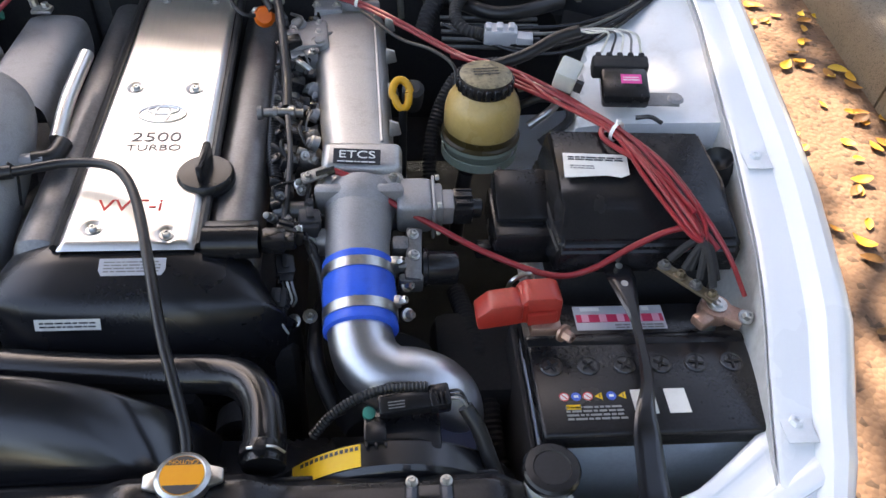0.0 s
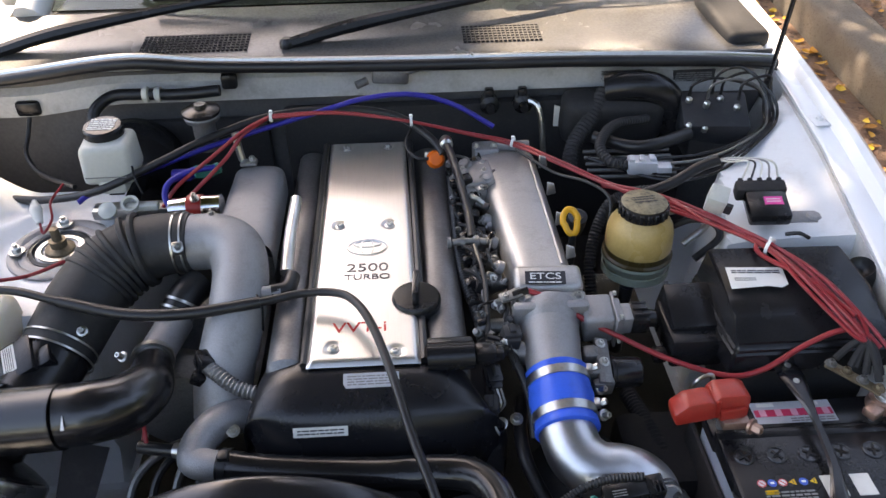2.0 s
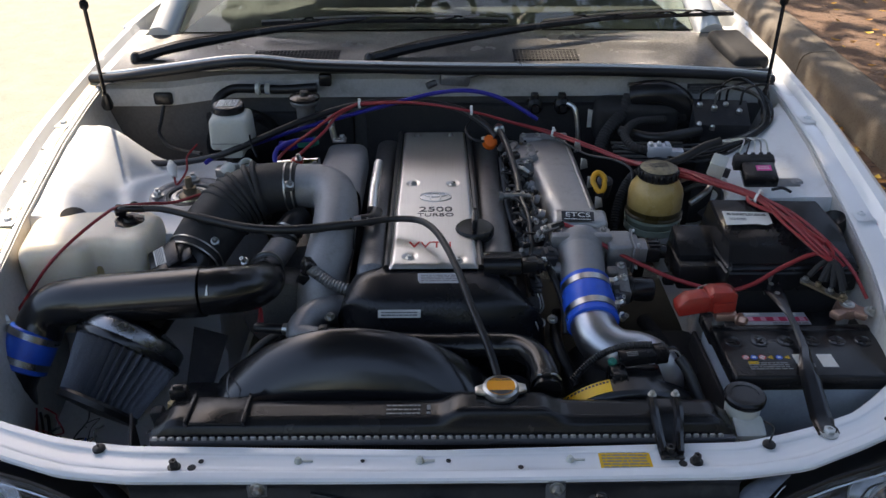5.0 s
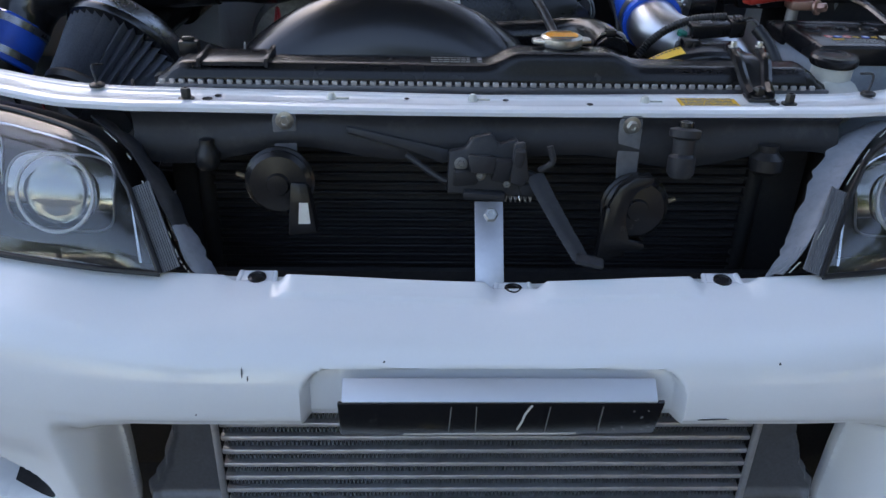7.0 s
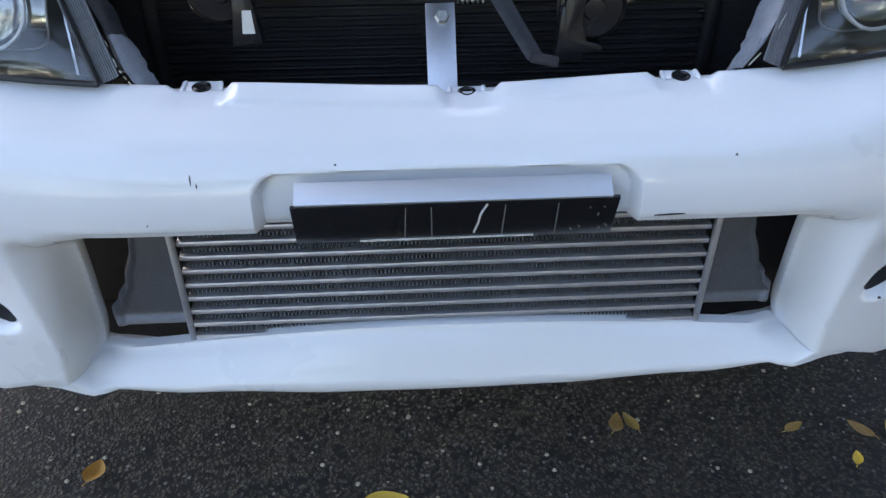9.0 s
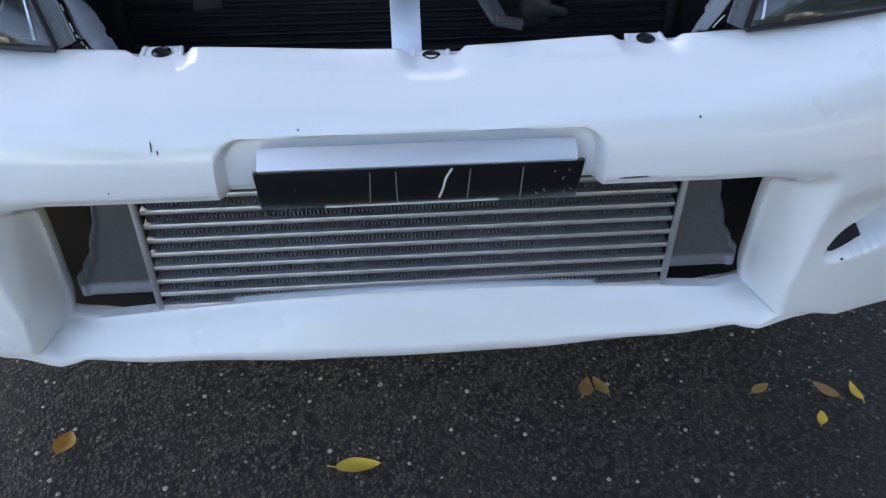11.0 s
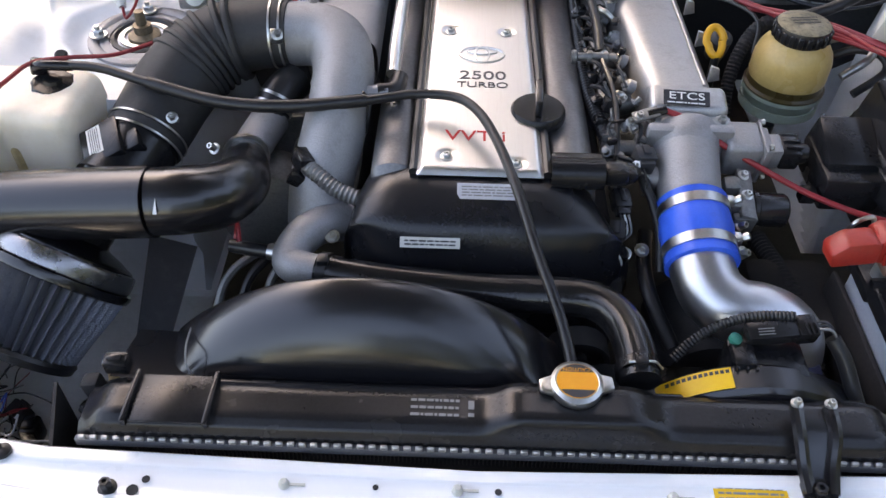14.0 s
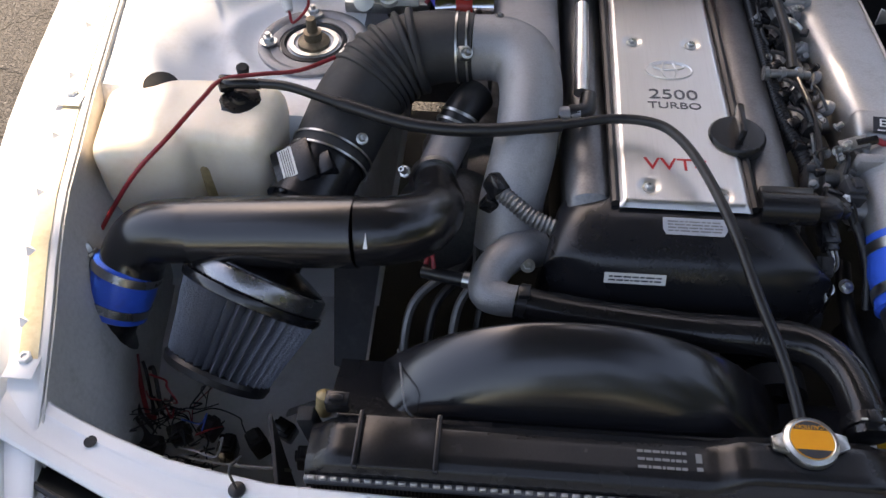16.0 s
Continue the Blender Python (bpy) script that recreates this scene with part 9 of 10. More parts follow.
part("branch_hose", tube(B(), [(-0.262, 0.985, 0.868), (-0.305, 0.965, 0.872), (-0.334, 0.938, 0.868), (-0.340, 0.918, 0.852), (-0.330, 0.905, 0.838)], 0.0052, 10), BLUE_HOSE, bh)
bc = thing("black_heater_cable", (-0.3, 1.0, 0.88), "long black sleeved cable across the bulkhead", "cable")
part("cable", tube(B(), [(-0.66, 1.02, 0.80), (-0.57, 0.985, 0.815), (-0.47, 0.962, 0.842), (-0.374, 0.985, 0.874), (-0.28, 1.03, 0.899), (-0.17, 1.082, 0.913), (-0.05, 1.11, 0.908), (0.05, 1.10, 0.895), (0.11, 1.06, 0.872), (0.135, 1.02, 0.855)], 0.0072, 10), RUBBER, bc)
part("tie", tube(B(), [(-0.40, 0.97, 0.885), (-0.395, 0.955, 0.87), (-0.385, 0.945, 0.845)], 0.002, 6), BLACK, bc)
bc2 = thing("black_wire", (0.36, 0.96, 0.84), "thin black wire under the red cables", "wire")
part("wire", tube(B(), [(0.27, 1.045, 0.845), (0.33, 0.98, 0.832), (0.38, 0.93, 0.84), (0.41, 0.885, 0.835), (0.405, 0.85, 0.80)], 0.0028, 8), RUBBER, bc2)
part("return_wire", tube(B(), [(0.085, 1.10, 0.875), (0.068, 1.055, 0.858), (0.09, 1.018, 0.85), (0.125, 1.02, 0.848)], 0.0032, 8), RUBBER, bc2)
oj = thing("orange_connector", (0.12, 1.02, 0.83), "orange plastic connector clip", "connector")
part("clip", lathe(B(), (0.12, 1.030, 0.838), (0.1, -0.8, 0.6), [(0.010, 0), (0.0165, 0.003), (0.0165, 0.014), (0.012, 0.02), (0, 0.021)], 14), ORANGE, oj)
part("plug", box(B(), (0.112, 1.03, 0.846), (0.02, 0.014, 0.014), bevel=0.003), MILK, oj)
for x, z, c_ in ((-0.285, 0.868, TEAL), (-0.325, 0.862, BLUE_HOSE)):
    tcn = thing("coloured_connector", (x, 0.99, z - 0.02), "small green plastic wiring connector" if c_ == TEAL else "small blue plastic wiring connector", "connector")
    bm = B()
    box(bm, (x, 0.985, z - 0.008), (0.034, 0.02, 0.018), rot(0, 10, 20), bevel=0.004)
    lathe(bm, (x + 0.016, 0.985, z - 0.006), (1, 0.2, 0.3), [(0.010, 0), (0.010, 0.012), (0.006, 0.014)], 14)
    part("shell", bm, c_, tcn)
# fuel rail side
fr_ = thing("fuel_rail", (0.165, 0.8, 0.78), "black fuel hose, injector plugs and brackets beside the intake", "fuel rail")
part("feed_hose", tube(B(), [(0.142, 1.035, 0.868), (0.150, 0.98, 0.866), (0.158, 0.92, 0.858), (0.166, 0.85, 0.842), (0.168, 0.80, 0.826)], 0.007, 12), RUBBER, fr_)
part("hose_end", lathe(B(), (0.141, 1.05, 0.868), (0.05, -1, 0), [(0.010, 0), (0.012, 0.006), (0.012, 0.02), (0.008, 0.024)], 14), STEEL, fr_)
part("rail", tube(B(), [(0.172, 1.06, 0.80), (0.172, 0.66, 0.785)], 0.010, 12), CAST_DARK, fr_)
for k in range(6):
    y = 0.70 + 0.062 * k
    bm = B()
    box(bm, (0.176, y, 0.808), (0.022, 0.024, 0.022), rot(0, 20, 10 * math.sin(k * 2)), bevel=0.004)
    box(bm, (0.160, y + 0.012, 0.80), (0.016, 0.016, 0.02), rot(0, -20, 20), bevel=0.003)
    part("injector_plug", bm, BLACK, fr_)
    part("injector_wire", tube(B(), [(0.172, y, 0.82), (0.160, y + 0.01, 0.826), (0.152, y + 0.03, 0.815)], 0.003, 6), BLACK_MATT, fr_)
bm = B()
tube(bm, [(0.128, 0.795, 0.820), (0.16, 0.792, 0.824), (0.19, 0.795, 0.820)], 0.006, 10)
for x in (0.128, 0.150, 0.172):
    lathe(bm, (x, 0.794, 0.821), (1, 0, 0), [(0.010, 0), (0.010, 0.006), (0.007, 0.008)], 12)
part("vacuum_tee", bm, CAST_DARK, fr_)
bm = B()
box(bm, (0.192, 0.985, 0.818), (0.060, 0.075, 0.040), rot(0, -6, 4), bevel=0.005)
box(bm, (0.186, 0.945, 0.816), (0.040, 0.030, 0.030), rot(0, -10, 8), bevel=0.004)
for x_, y_, r_ in ((0.170, 0.975, 0.012), (0.176, 1.012, 0.013), (0.212, 0.958, 0.010)):
    lathe(bm, (x_, y_, 0.826), (-0.2, -0.1, 1), [(r_, 0), (r_, 0.012), (r_ * 0.8, 0.014), (r_ * 0.8, 0.018), (r_ * 0.4, 0.020), (0, 0.020)], 16)
iv_ = part("idle_valve", bm, CAST_GREY, fr_, "cast aluminium idle valve block")
for x_, y_ in ((0.206, 1.012), (0.206, 0.985), (0.168, 0.992), (0.198, 0.938)):
    part("valve_screw", bolt(B(), (x_, y_, 0.838 if y_ > 0.95 else 0.831), (0, 0, 1), 0.004, 0.005), STEEL, iv_)
bm = B()
box(bm, (0.168, 0.955, 0.838), (0.026, 0.020, 0.016), rot(10, 0, 20), bevel=0.003)
box(bm, (0.150, 0.950, 0.835), (0.014, 0.014, 0.012), rot(10, 0, 20), bevel=0.002)
part("valve_plug", bm, BLACK, iv_)
part("valve_pipe", tube(B(), [(0.182, 0.928, 0.826), (0.178, 0.912, 0.832), (0.186, 0.900, 0.834), (0.198, 0.893, 0.826)], 0.0045, 10), STEEL, iv_)
part("loom", tube(B(), [(0.15, 1.04, 0.80), (0.148, 0.9, 0.80), (0.150, 0.75, 0.795), (0.165, 0.65, 0.79), (0.172, 0.57, 0.77)], 0.010, 10, ripple=(0.0018, 0.006)), RUBBER, fr_)
part("cable_a", tube(B(), [(0.17, 0.78, 0.825), (0.178, 0.70, 0.82), (0.176, 0.62, 0.80), (0.168, 0.56, 0.775)], 0.004, 8), RUBBER, fr_)


def plug(p, sz, r_, material, wires):
    """A wiring plug with its latch, ribs, collar and taped tails."""
    bm_ = B()
    q_ = r_.to_3x3()
    box(bm_, p, sz, r_, bevel=0.0022)
    box(bm_, V(*p) + q_ @ V(0, -sz[1] * 0.62, -sz[2] * 0.05), (sz[0] * 0.78, sz[1] * 0.4, sz[2] * 0.78), r_, bevel=0.0018)
    box(bm_, V(*p) + q_ @ V(0, sz[1] * 0.1, sz[2] * 0.56), (sz[0] * 0.36, sz[1] * 0.7, sz[2] * 0.2), r_, bevel=0.001)
    for k_ in (-1, 0, 1):
        box(bm_, V(*p) + q_ @ V(sz[0] * 0.51, sz[1] * 0.28 * k_, 0), (sz[0] * 0.07, sz[1] * 0.12, sz[2] * 0.8), r_)
    o_ = part("sensor_plug", bm_, material, fr_)
    for k_ in range(wires):
        a_ = V(*p) + q_ @ V(sz[0] * (0.25 * k_ - 0.2), -sz[1] * 0.8, 0)
        part("plug_tail", tube(B(), [a_, a_ + q_ @ V(0.002, -0.010, -0.003), a_ + q_ @ V(0.006, -0.018, -0.014), a_ + q_ @ V(0.004, -0.020, -0.03)], 0.0016, 6), (RUBBER, MILK, GREY_INK)[k_ % 3], o_)
    return o_


plug((0.180, 0.578, 0.796), (0.024, 0.026, 0.022), rot(10, 12, 80), BLACK, 2)
plug((0.176, 0.545, 0.770), (0.022, 0.026, 0.018), rot(20, 10, 12), BLACK, 3)
plug((0.206, 0.592, 0.800), (0.026, 0.022, 0.024), rot(6, 8, 8), DARK_PRIMER, 1)
plug((0.172, 0.512, 0.748), (0.020, 0.024, 0.018), rot(30, -8, -10), BLACK_MATT, 2)
part("bracket_screw", bolt(B(), (0.196, 0.578, 0.800), (-0.6, -0.5, 0.6), 0.004, 0.007), STEEL, fr_)
part("cable_tail", tube(B(), [(0.200, 0.590, 0.792), (0.206, 0.570, 0.782), (0.218, 0.545, 0.765), (0.226, 0.515, 0.742), (0.228, 0.48, 0.71)], 0.0060, 10), RUBBER, fr_)
part("low_bolt", bolt(B(), (0.186, 0.505, 0.715), (-0.2, -0.6, 0.75), 0.0055, 0.006), STEEL, fr_)
rnd = random.Random(77)
for k in range(64):
    x, y = rnd.uniform(0.142, 0.208), rnd.uniform(0.56, 1.06)
    z = 0.786 + 0.05 * (y - 0.56) + rnd.uniform(0.0, 0.03)
    d = V(rnd.uniform(-0.6, 0.6), rnd.uniform(-0.9, 0.1), rnd.uniform(0.4, 1.0)).normalized()
    kind = k % 4
    if kind == 0:
        part("clip_bolt", bolt(B(), (x, y, z), d, rnd.uniform(0.003, 0.005), rnd.uniform(0.004, 0.009)), rnd.choice((STEEL, CAST_DARK, RUSTY)), fr_)
    elif kind == 1:
        part("wire_clip", box(B(), (x, y, z), (rnd.uniform(0.008, 0.018), rnd.uniform(0.008, 0.016), rnd.uniform(0.006, 0.012)), rot(rnd.uniform(-30, 30), rnd.uniform(-30, 30), rnd.uniform(0, 90)), bevel=0.002), rnd.choice((BLACK, BLACK, CAST_DARK, DARK_PRIMER)), fr_)
    elif kind == 2:
        part("thin_wire", tube(B(), [(x, y, z), (x + rnd.uniform(-0.02, 0.02), y + 0.02, z + 0.012), (x + rnd.uniform(-0.02, 0.02), y + 0.05, z + rnd.uniform(-0.01, 0.01))], rnd.uniform(0.0014, 0.003), 6), rnd.choice((RUBBER, BLACK, CAST_DARK)), fr_)
    else:
        part("pipe_stub", lathe(B(), (x, y, z - 0.01), d, [(0.006, 0), (0.006, 0.01), (0.0045, 0.011), (0.0045, 0.02), (0.003, 0.021)], 12), rnd.choice((CAST_DARK, CAST_GREY, BLACK)), fr_)
ds = thing("dipstick", (0.327, 0.80, 0.75), "yellow loop-handled oil dipstick in its tube", "dipstick")
md = frame_at(V(0.327, 0.800, 0.848), (1, 0.15, 0), (0.05, -0.75, 0.66))
pts = [md @ V(0.0125 * math.cos(a) * (1.0 if math.sin(a) > 0 else 0.8), 0.020 * math.sin(a), 0) for a in [2 * math.pi * i / 28 for i in range(29)]]
part("handle", tube(B(), pts, 0.0055, 10, smooth=False), YELLOW, ds, "yellow plastic loop handle")
part("stem", tube(B(), [md @ V(0, -0.02, 0), V(0.329, 0.785, 0.80), V(0.33, 0.78, 0.70)], 0.006, 10), RUBBER, ds)
bm = B()
lathe(bm, (0.345, 0.845, 0.80), (0, -0.4, 1), [(0.014, 0), (0.016, 0.02), (0.016, 0.04), (0.010, 0.045), (0, 0.045)], 18)
part("tube_bracket", bm, DARK_PRIMER, ds)
# steering hose curve behind the reservoir, loom below
lh = thing("ribbed_loom", (0.38, 0.84, 0.8), "ribbed black loom curving behind the reservoir", "loom")
part("loom", tube(B(), [(0.372, 0.76, 0.68), (0.372, 0.82, 0.74), (0.392, 0.87, 0.79), (0.43, 0.90, 0.825), (0.50, 0.89, 0.845)], 0.011, 12, ripple=(0.002, 0.006)), BLACK_MATT, lh)
pl3 = thing("steel_line_loop", (0.53, 0.8, 0.85), "steel and rubber hose loops beside the reservoir", "pipe")
part("line", tube(B(), [(0.498, 0.835, 0.835), (0.520, 0.825, 0.846), (0.545, 0.800, 0.846), (0.540, 0.782, 0.838), (0.505, 0.770, 0.815)], 0.006, 10), STEEL, pl3)
part("second_line", tube(B(), [(0.50, 0.815, 0.82), (0.528, 0.806, 0.838), (0.556, 0.786, 0.842), (0.560, 0.765, 0.828), (0.52, 0.750, 0.80)], 0.006, 10), RUBBER, pl3)

# ---------------------------------------------------------------- low clutter in the dark corners
lc = thing("corner_wiring", (-0.6, 0.32, 0.5), "tangle of red and black wires in the front corner", "wiring")
for k in range(34):
    p = V(rnd.uniform(-0.675, -0.575), rnd.uniform(0.285, 0.37), rnd.uniform(0.545, 0.60))
    pts = [p]
    for j in range(4):
        p = p + V(rnd.uniform(-0.03, 0.03), rnd.uniform(-0.022, 0.022), rnd.uniform(-0.02, 0.024))
        pts.append(p)
    part("wire", tube(B(), pts, rnd.uniform(0.0007, 0.0016), 6, sub=5), (RUBBER, BLACK, RED, BLACK_MATT, RUBBER, BLACK, (SILVER_LABEL if k % 4 else BLUE_INK))[k % 7], lc)
for k in range(7):
    bm = B()
    p = V(-0.655 + 0.034 * k, 0.315 + 0.016 * (k % 3), 0.545 + 0.010 * (k % 2))
    r_ = rot(12 * math.sin(k), 10 * math.cos(k * 1.7), 31 * k)
    box(bm, p, (0.026, 0.022, 0.034), r_, bevel=0.003)
    box(bm, p + r_.to_3x3() @ V(0, 0, 0.019), (0.018, 0.014, 0.008), r_, bevel=0.002)
    box(bm, p + r_.to_3x3() @ V(0.014, 0, 0.006), (0.004, 0.010, 0.014), r_, bevel=0.001)
    part("relay", bm, BLACK if k % 2 else BLACK_MATT, lc)
for k in range(5):
    part("loom_tail", tube(B(), [(-0.72 + 0.012 * k, 0.44 - 0.01 * k, 0.60), (-0.715 + 0.012 * k, 0.40, 0.57 + 0.006 * k), (-0.69 + 0.01 * k, 0.355, 0.565), (-0.655, 0.32 + 0.012 * k, 0.57)], 0.0022 + 0.0006 * (k % 3), 7), (BLACK_MATT, RUBBER, RED, BLACK, RUBBER)[k], lc)
part("cap_wire", tube(B(), [(-0.60, 0.285, 0.59), (-0.53, 0.268, 0.61), (-0.47, 0.258, 0.63), (-0.45, 0.262, 0.62)], 0.002, 6), GREY_INK, lc)
# dusty panel; its extra paleness paints the glare haze over this corner
part("splash_panel", thick(grid(B(), lambda u, v: V(-0.745 + 0.34 * u, 0.27 + 0.34 * v, 0.495 - 0.03 * u + 0.02 * v + 0.008 * noise.noise(V(u * 4, v * 4, 1))), 14, 14), 0.002), HAZE_PALE, car, "dusty grey inner splash panel, paled to carry glare haze")
fb_ = thing("filter_bracket", (-0.44, 0.37, 0.5), "dull grey sheet metal bracket beside the air filter", "bracket")
bm = B()
grid(bm, lambda u, v: V(-0.47 + 0.09 * u, 0.33 + 0.05 * v + 0.03 * u, 0.625 + 0.02 * u - 0.10 * v * v), 8, 8)
part("sheet", thick(bm, 0.002), CAST_DARK, fb_)
bm = B()
grid(bm, lambda u, v: V(-0.414 + 0.034 * u + (0.0 - 0.025 + 0.026 * u) * v, 0.383 + 0.16 * v, 0.665 + 0.02 * v - 0.02 * u), 8, 8)
part("heat_shield", thick(bm, 0.002), DARK_PRIMER, fb_)
part("yellow_sleeve", lathe(B(), (-0.415, 0.315, 0.665), (0.1, 0.3, 1), [(0.008, 0), (0.010, 0.006), (0.010, 0.03), (0.004, 0.034)], 12), STAIN, fb_)
part("bracket_arm", box(B(), (-0.42, 0.29, 0.66), (0.02, 0.02, 0.10), rot(0, -8, 0), bevel=0.004), BLACK_MATT, fb_)
tb_ = thing("turbocharger", (-0.28, 0.66, 0.62), "dark cast turbocharger low beside the engine", "turbocharger")
bm = B()
lathe(bm, (-0.29, 0.60, 0.66), (0, 1, 0), [(0.04, 0), (0.075, 0.01), (0.085, 0.04), (0.075, 0.07), (0.04, 0.08)], 28)
lathe(bm, (-0.26, 0.74, 0.66), (0, 1, 0), [(0.04, 0), (0.075, 0.01), (0.085, 0.04), (0.075, 0.07), (0.04, 0.08)], 28)
box(bm, (-0.22, 0.78, 0.66), (0.12, 0.34, 0.10), bevel=0.03)
part("housing", bm, CAST_DARK, tb_)
for k in range(4):
    part("oil_line", tube(B(), [(-0.34 + 0.03 * k, 0.42, 0.60), (-0.33 + 0.03 * k, 0.48, 0.66), (-0.29 + 0.02 * k, 0.52, 0.68), (-0.25, 0.56 + 0.02 * k, 0.66)], 0.006, 8), RUBBER if k % 2 else CAST_DARK, tb_)
part("red_wire", tube(B(), [(-0.315, 0.50, 0.70), (-0.31, 0.515, 0.725), (-0.305, 0.51, 0.745), (-0.30, 0.49, 0.73)], 0.003, 6), RED, tb_)
ex = thing("alternator_group", (0.3, 0.45, 0.5), "dark alternator and belt drive low beside the engine", "alternator")
bm = B()
lathe(bm, (0.30, 0.44, 0.60), (0, 1, 0), [(0.03, -0.04), (0.055, -0.035), (0.055, -0.02), (0.068, 0), (0.07, 0.08), (0.05, 0.10)], 28)
box(bm, (0.42, 0.50, 0.58), (0.12, 0.14, 0.16), bevel=0.02)
part("alternator", bm, BLACK_MATT, ex)
bm = B()
for x, z, r in ((0.02, 0.56, 0.06), (0.13, 0.62, 0.04), (-0.1, 0.60, 0.05)):
    lathe(bm, (x, 0.43, z), (0, -1, 0), [(r, 0), (r, 0.03), (r * 0.85, 0.03), (r * 0.8, 0.02), (r * 0.3, 0.02), (r * 0.3, 0.03), (0, 0.03)], 28)
part("pulley", bm, BLACK_MATT, ex)
bx2 = thing("bay_loom", (0.45, 0.42, 0.62), "dark wiring loom beside the battery", "loom")
part("loom", tube(B(), [(0.40, 0.62, 0.64), (0.415, 0.52, 0.65), (0.425, 0.46, 0.64), (0.43, 0.38, 0.61), (0.44, 0.33, 0.58)], 0.014, 12, ripple=(0.002, 0.007)), BLACK_MATT, bx2)
part("side_hose", tube(B(), [(0.222, 0.56, 0.70), (0.212, 0.50, 0.70), (0.216, 0.45, 0.69), (0.24, 0.40, 0.66)], 0.010, 10), RUBBER, bx2)
part("hook", tube(B(), [(0.445, 0.505, 0.76), (0.45, 0.50, 0.785), (0.47, 0.505, 0.79), (0.475, 0.50, 0.775)], 0.003, 8), STEEL, bx2)

# ---------------------------------------------------------------- trees round the parking place
GREEN = bpy.data.materials.new("tree_foliage")
GREEN.use_nodes = True
_n = GREEN.node_tree
_g = _n.nodes.new("ShaderNodeNewGeometry")
_r = _n.nodes.new("ShaderNodeValToRGB")
_r.color_ramp.elements[0].color, _r.color_ramp.elements[1].color = (0.03, 0.055, 0.018, 1), (0.10, 0.13, 0.03, 1)
_n.links.new(_g.outputs["Random Per Island"], _r.inputs[0])
_n.links.new(_r.outputs[0], _n.nodes["Principled BSDF"].inputs["Base Color"])
_n.nodes["Principled BSDF"].inputs["Roughness"].default_value = 0.55
BARK = mat("grey_brown_bark", (0.14, 0.10, 0.07), 0.9, vary=0.3, scale=8, fine=60, bump=0.6)


def foliage(points, size, rng):
    vs_, fs_ = [], []
    for p in points:
        m = Euler((rng.uniform(-0.9, 0.9), rng.uniform(-0.9, 0.9), rng.uniform(0, 6.28))).to_matrix()
        s_ = size * rng.uniform(0.6, 1.3)
        i = len(vs_)
        for c_ in ((-1, 0, 0), (-0.2, 0.42, 0.08), (0.5, 0.34, 0.05), (1, 0, -0.1), (0.5, -0.34, 0.05), (-0.2, -0.42, 0.08)):
            vs_.append(p + m @ V(*c_) * s_)
        fs_.append((i, i + 1, i + 2, i + 3, i + 4, i + 5))
    me = bpy.data.meshes.new("crown")
    me.from_pydata(vs_, [], fs_)
    me.materials.append(GREEN)
    return me


def tree(base, limbs, points, size, rng, label):
    t = thing("tree", base, label, "tree", "trees beyond the car")
    b0 = V(*base)
    part("trunk", tube(B(), [b0 + V(0, 0, -0.1), b0 + V(0.1, 0.05, 1.4), b0 + V(0.0, 0.1, 3.2), limbs[0].lerp(b0 + V(0, 0, 3.5), 0.6)], 0.2, 14, radii=[0.3, 0.22, 0.17, 0.12]), BARK, t)
    for l in limbs:
        part("limb", tube(B(), [b0 + V(0, 0.05, 2.6), b0.lerp(l, 0.4) + V(0, 0, 2.2), l], 0.08, 8, radii=[0.13, 0.08, 0.02]), BARK, t)
    o = new("crown", foliage([p - b0 for p in points], size, rng))
    o.parent = t
    return t


rng = random.Random(21)


def shade(gx, gy):
    """How densely the crown stands between the sun and a spot at bonnet height."""
    edge = (-0.66 if 0.50 < gy < 1.12 else -0.735) + 0.03 * noise.noise(V(gx, gy * 2, 3))
    if gx < edge and -1.5 < gy < 3.5:
        return 0.0
    if gx < edge:
        return 0.25
    if 1.13 < gy < 1.60 and (0.26 < gx < 1.0 or gx < -0.60):
        return 0.0
    if gx < 1.12 + 0.25 * noise.noise(V(0, gy, 7)) and gy < 1.32:
        return 1.0
    if 1.2 < gx < 3.2 and -1.5 < gy < 0.3:
        return 0.03
    if gx < 3.4 and gy < -0.9:
        return 1.0
    if gx < 1.6 and gy > 1.75:
        return 0.04
    if gx < 0.35:
        return 0.8
    if 1.60 < gx < 2.3 and 0.5 < gy < 4.0:
        return 0.9
    return 0.10 if noise.noise(V(gx * 1.6, gy * 1.6, 1.0)) < 0.05 else 0.5


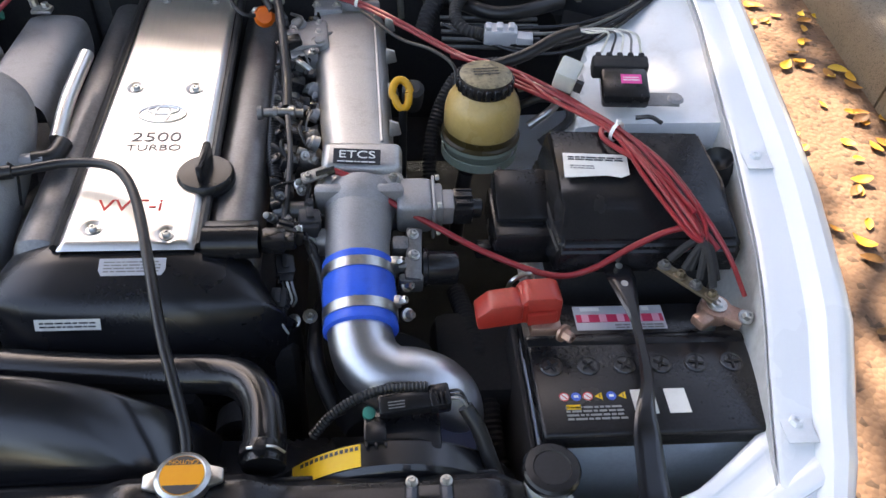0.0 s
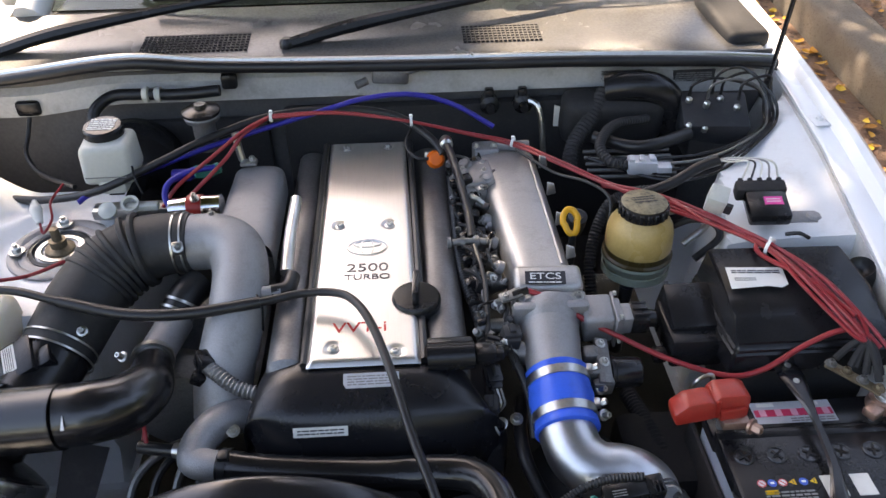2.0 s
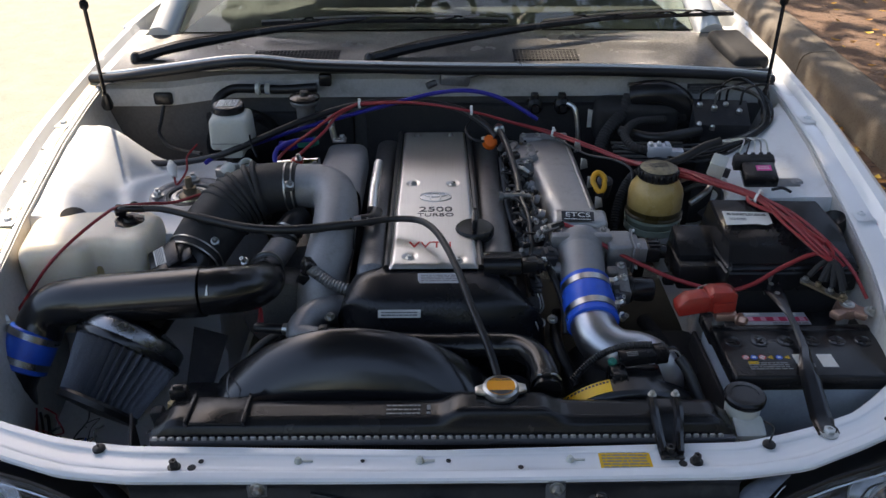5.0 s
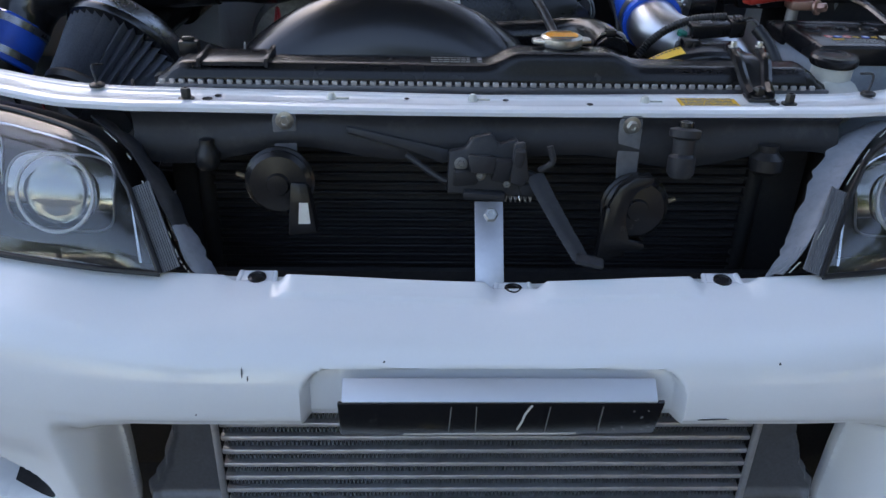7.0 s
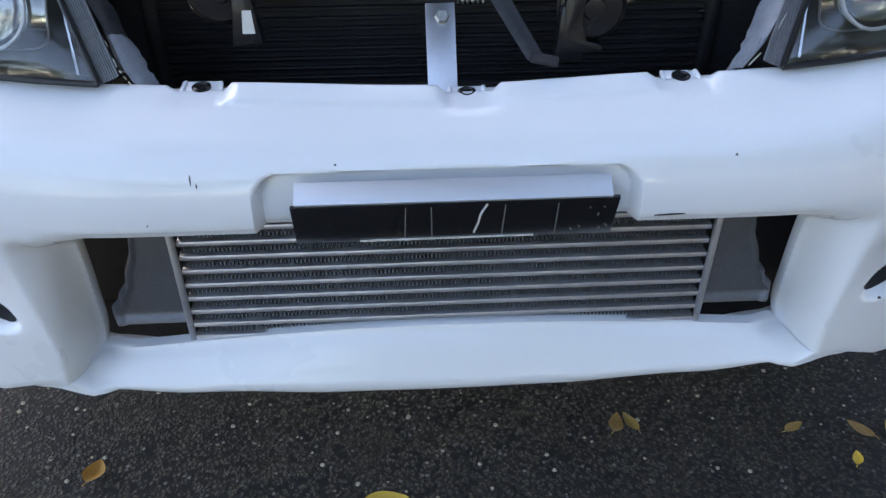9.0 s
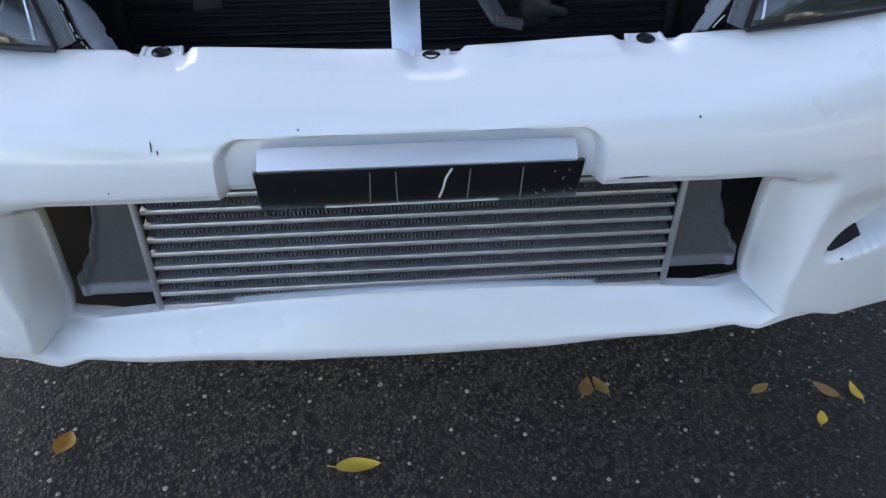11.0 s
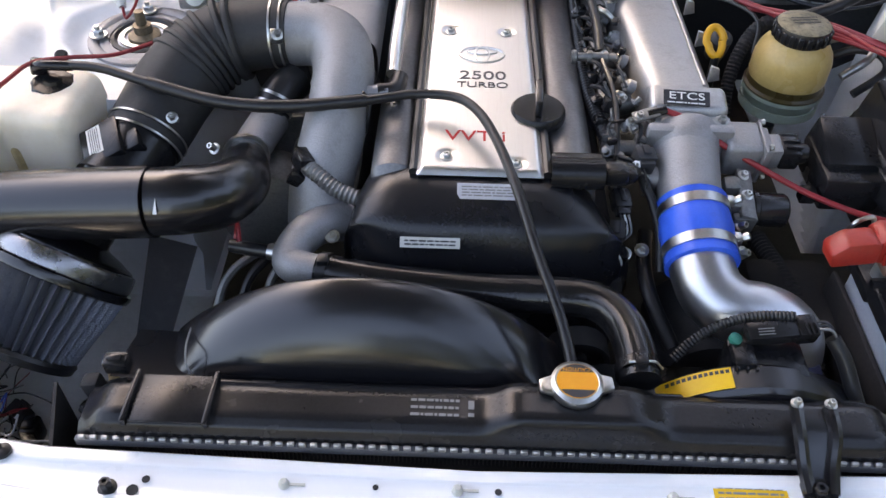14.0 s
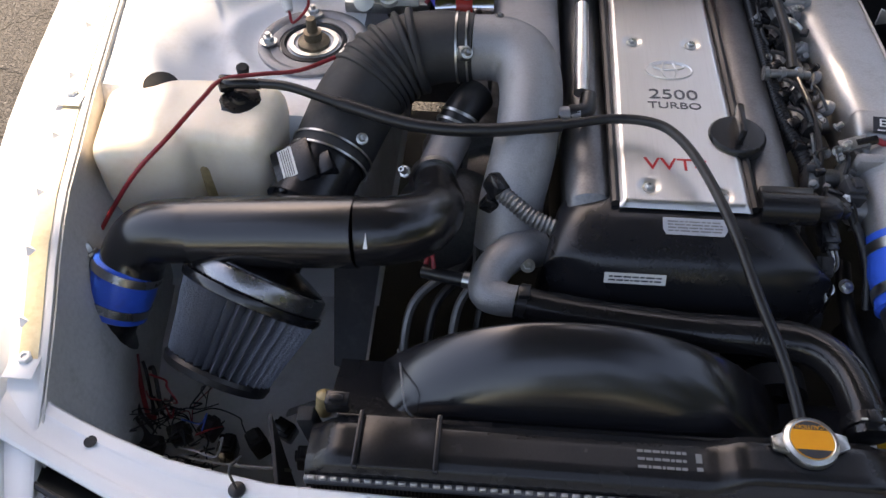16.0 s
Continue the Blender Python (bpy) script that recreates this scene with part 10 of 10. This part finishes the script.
pts = []
while len(pts) < 19000:
    gx, gy = rng.uniform(-1.2, 5.0), rng.uniform(-5.0, 6.0)
    if rng.random() < shade(gx, gy):
        pts.append(V(gx, gy, 0.82) + sd * (rng.uniform(3.8, 6.4) / sd.z))
while len(pts) < 29000:
    p = V(rng.uniform(-3.2, 4.5), rng.uniform(-0.3, 5.5), rng.uniform(3.9, 6.0))
    g_ = p - sd * ((p.z - 0.82) / sd.z)
    if rng.random() < shade(g_.x, g_.y) and noise.noise(p * 0.9) > -0.12:
        pts.append(p)
while len(pts) < 38000:
    p = V(rng.uniform(-3.0, 3.4), rng.uniform(-3.0, 2.3), rng.uniform(4.2, 6.2))
    g_ = p - sd * ((p.z - 0.82) / sd.z)
    if shade(g_.x, g_.y) > 0.7:
        pts.append(p)
for x0, x1, y0, y1, n_ in ((-0.68, 0.95, -0.25, 0.55, 1500), (-0.56, 0.16, 1.15, 1.75, 900)):
    for _ in range(n_):
        pts.append(V(rng.uniform(x0, x1), rng.uniform(y0, y1), 0.82) + sd * (rng.uniform(4.0, 6.4) / sd.z))
limbs = [V(gx, gy, 0.82) + sd * (5.0 / sd.z) for gx, gy in ((0.2, -2.5), (0.4, 0.2), (-0.2, -0.8), (2.0, 2.0), (0.5, 1.0), (1.5, 3.0), (3.0, 4.0))]
tree((4.6, 9.5, 0.15), limbs, pts, 0.085, rng, "leafy shade tree standing over the parked car")


def row_tree(x, y, h, w, seed):
    rg = random.Random(seed)
    b0 = V(x, y, 0)
    cl_ = [b0 + V(rg.gauss(0, w * 0.45), rg.gauss(0, w * 0.45), h * rg.uniform(0.25, 0.98)) for _ in range(26)]
    ps_ = []
    for c_ in cl_:
        r_ = rg.uniform(0.5, 1.0) * w * 0.42
        for _ in range(70):
            d_ = V(rg.gauss(0, 1), rg.gauss(0, 1), rg.gauss(0, 1)).normalized()
            ps_.append(c_ + d_ * r_ * rg.random() ** 0.4)
    tree((x, y, 0), cl_[:4], ps_, 0.32, rg, "broad leafy tree beyond the car")


for k in range(9):
    a = radians(-62 + 15.5 * k)
    row_tree(17 * math.sin(a), 3 + 15 * math.cos(a), 9.0 + 1.8 * math.sin(k * 2.1), 3.6, 100 + k)
for k in range(7):
    a = radians(120 + 20 * k)
    row_tree(26 * math.sin(a), 26 * math.cos(a), 6.0 + 1.5 * math.sin(k * 1.7), 4.0, 200 + k)
for k in range(5):
    row_tree(9.0 + 0.8 * math.sin(k * 2.3), -13.0 + 4.6 * k, 6.0 + 1.2 * math.sin(k * 1.9), 3.2, 300 + k)
for x, y, h in ((9.5, -10.0, 9.0), (5.0, -14.0, 8.5), (13.0, -6.0, 9.5), (1.5, -17.5, 8.0)):
    row_tree(x, y, h, 3.6, 400 + int(h * 10))
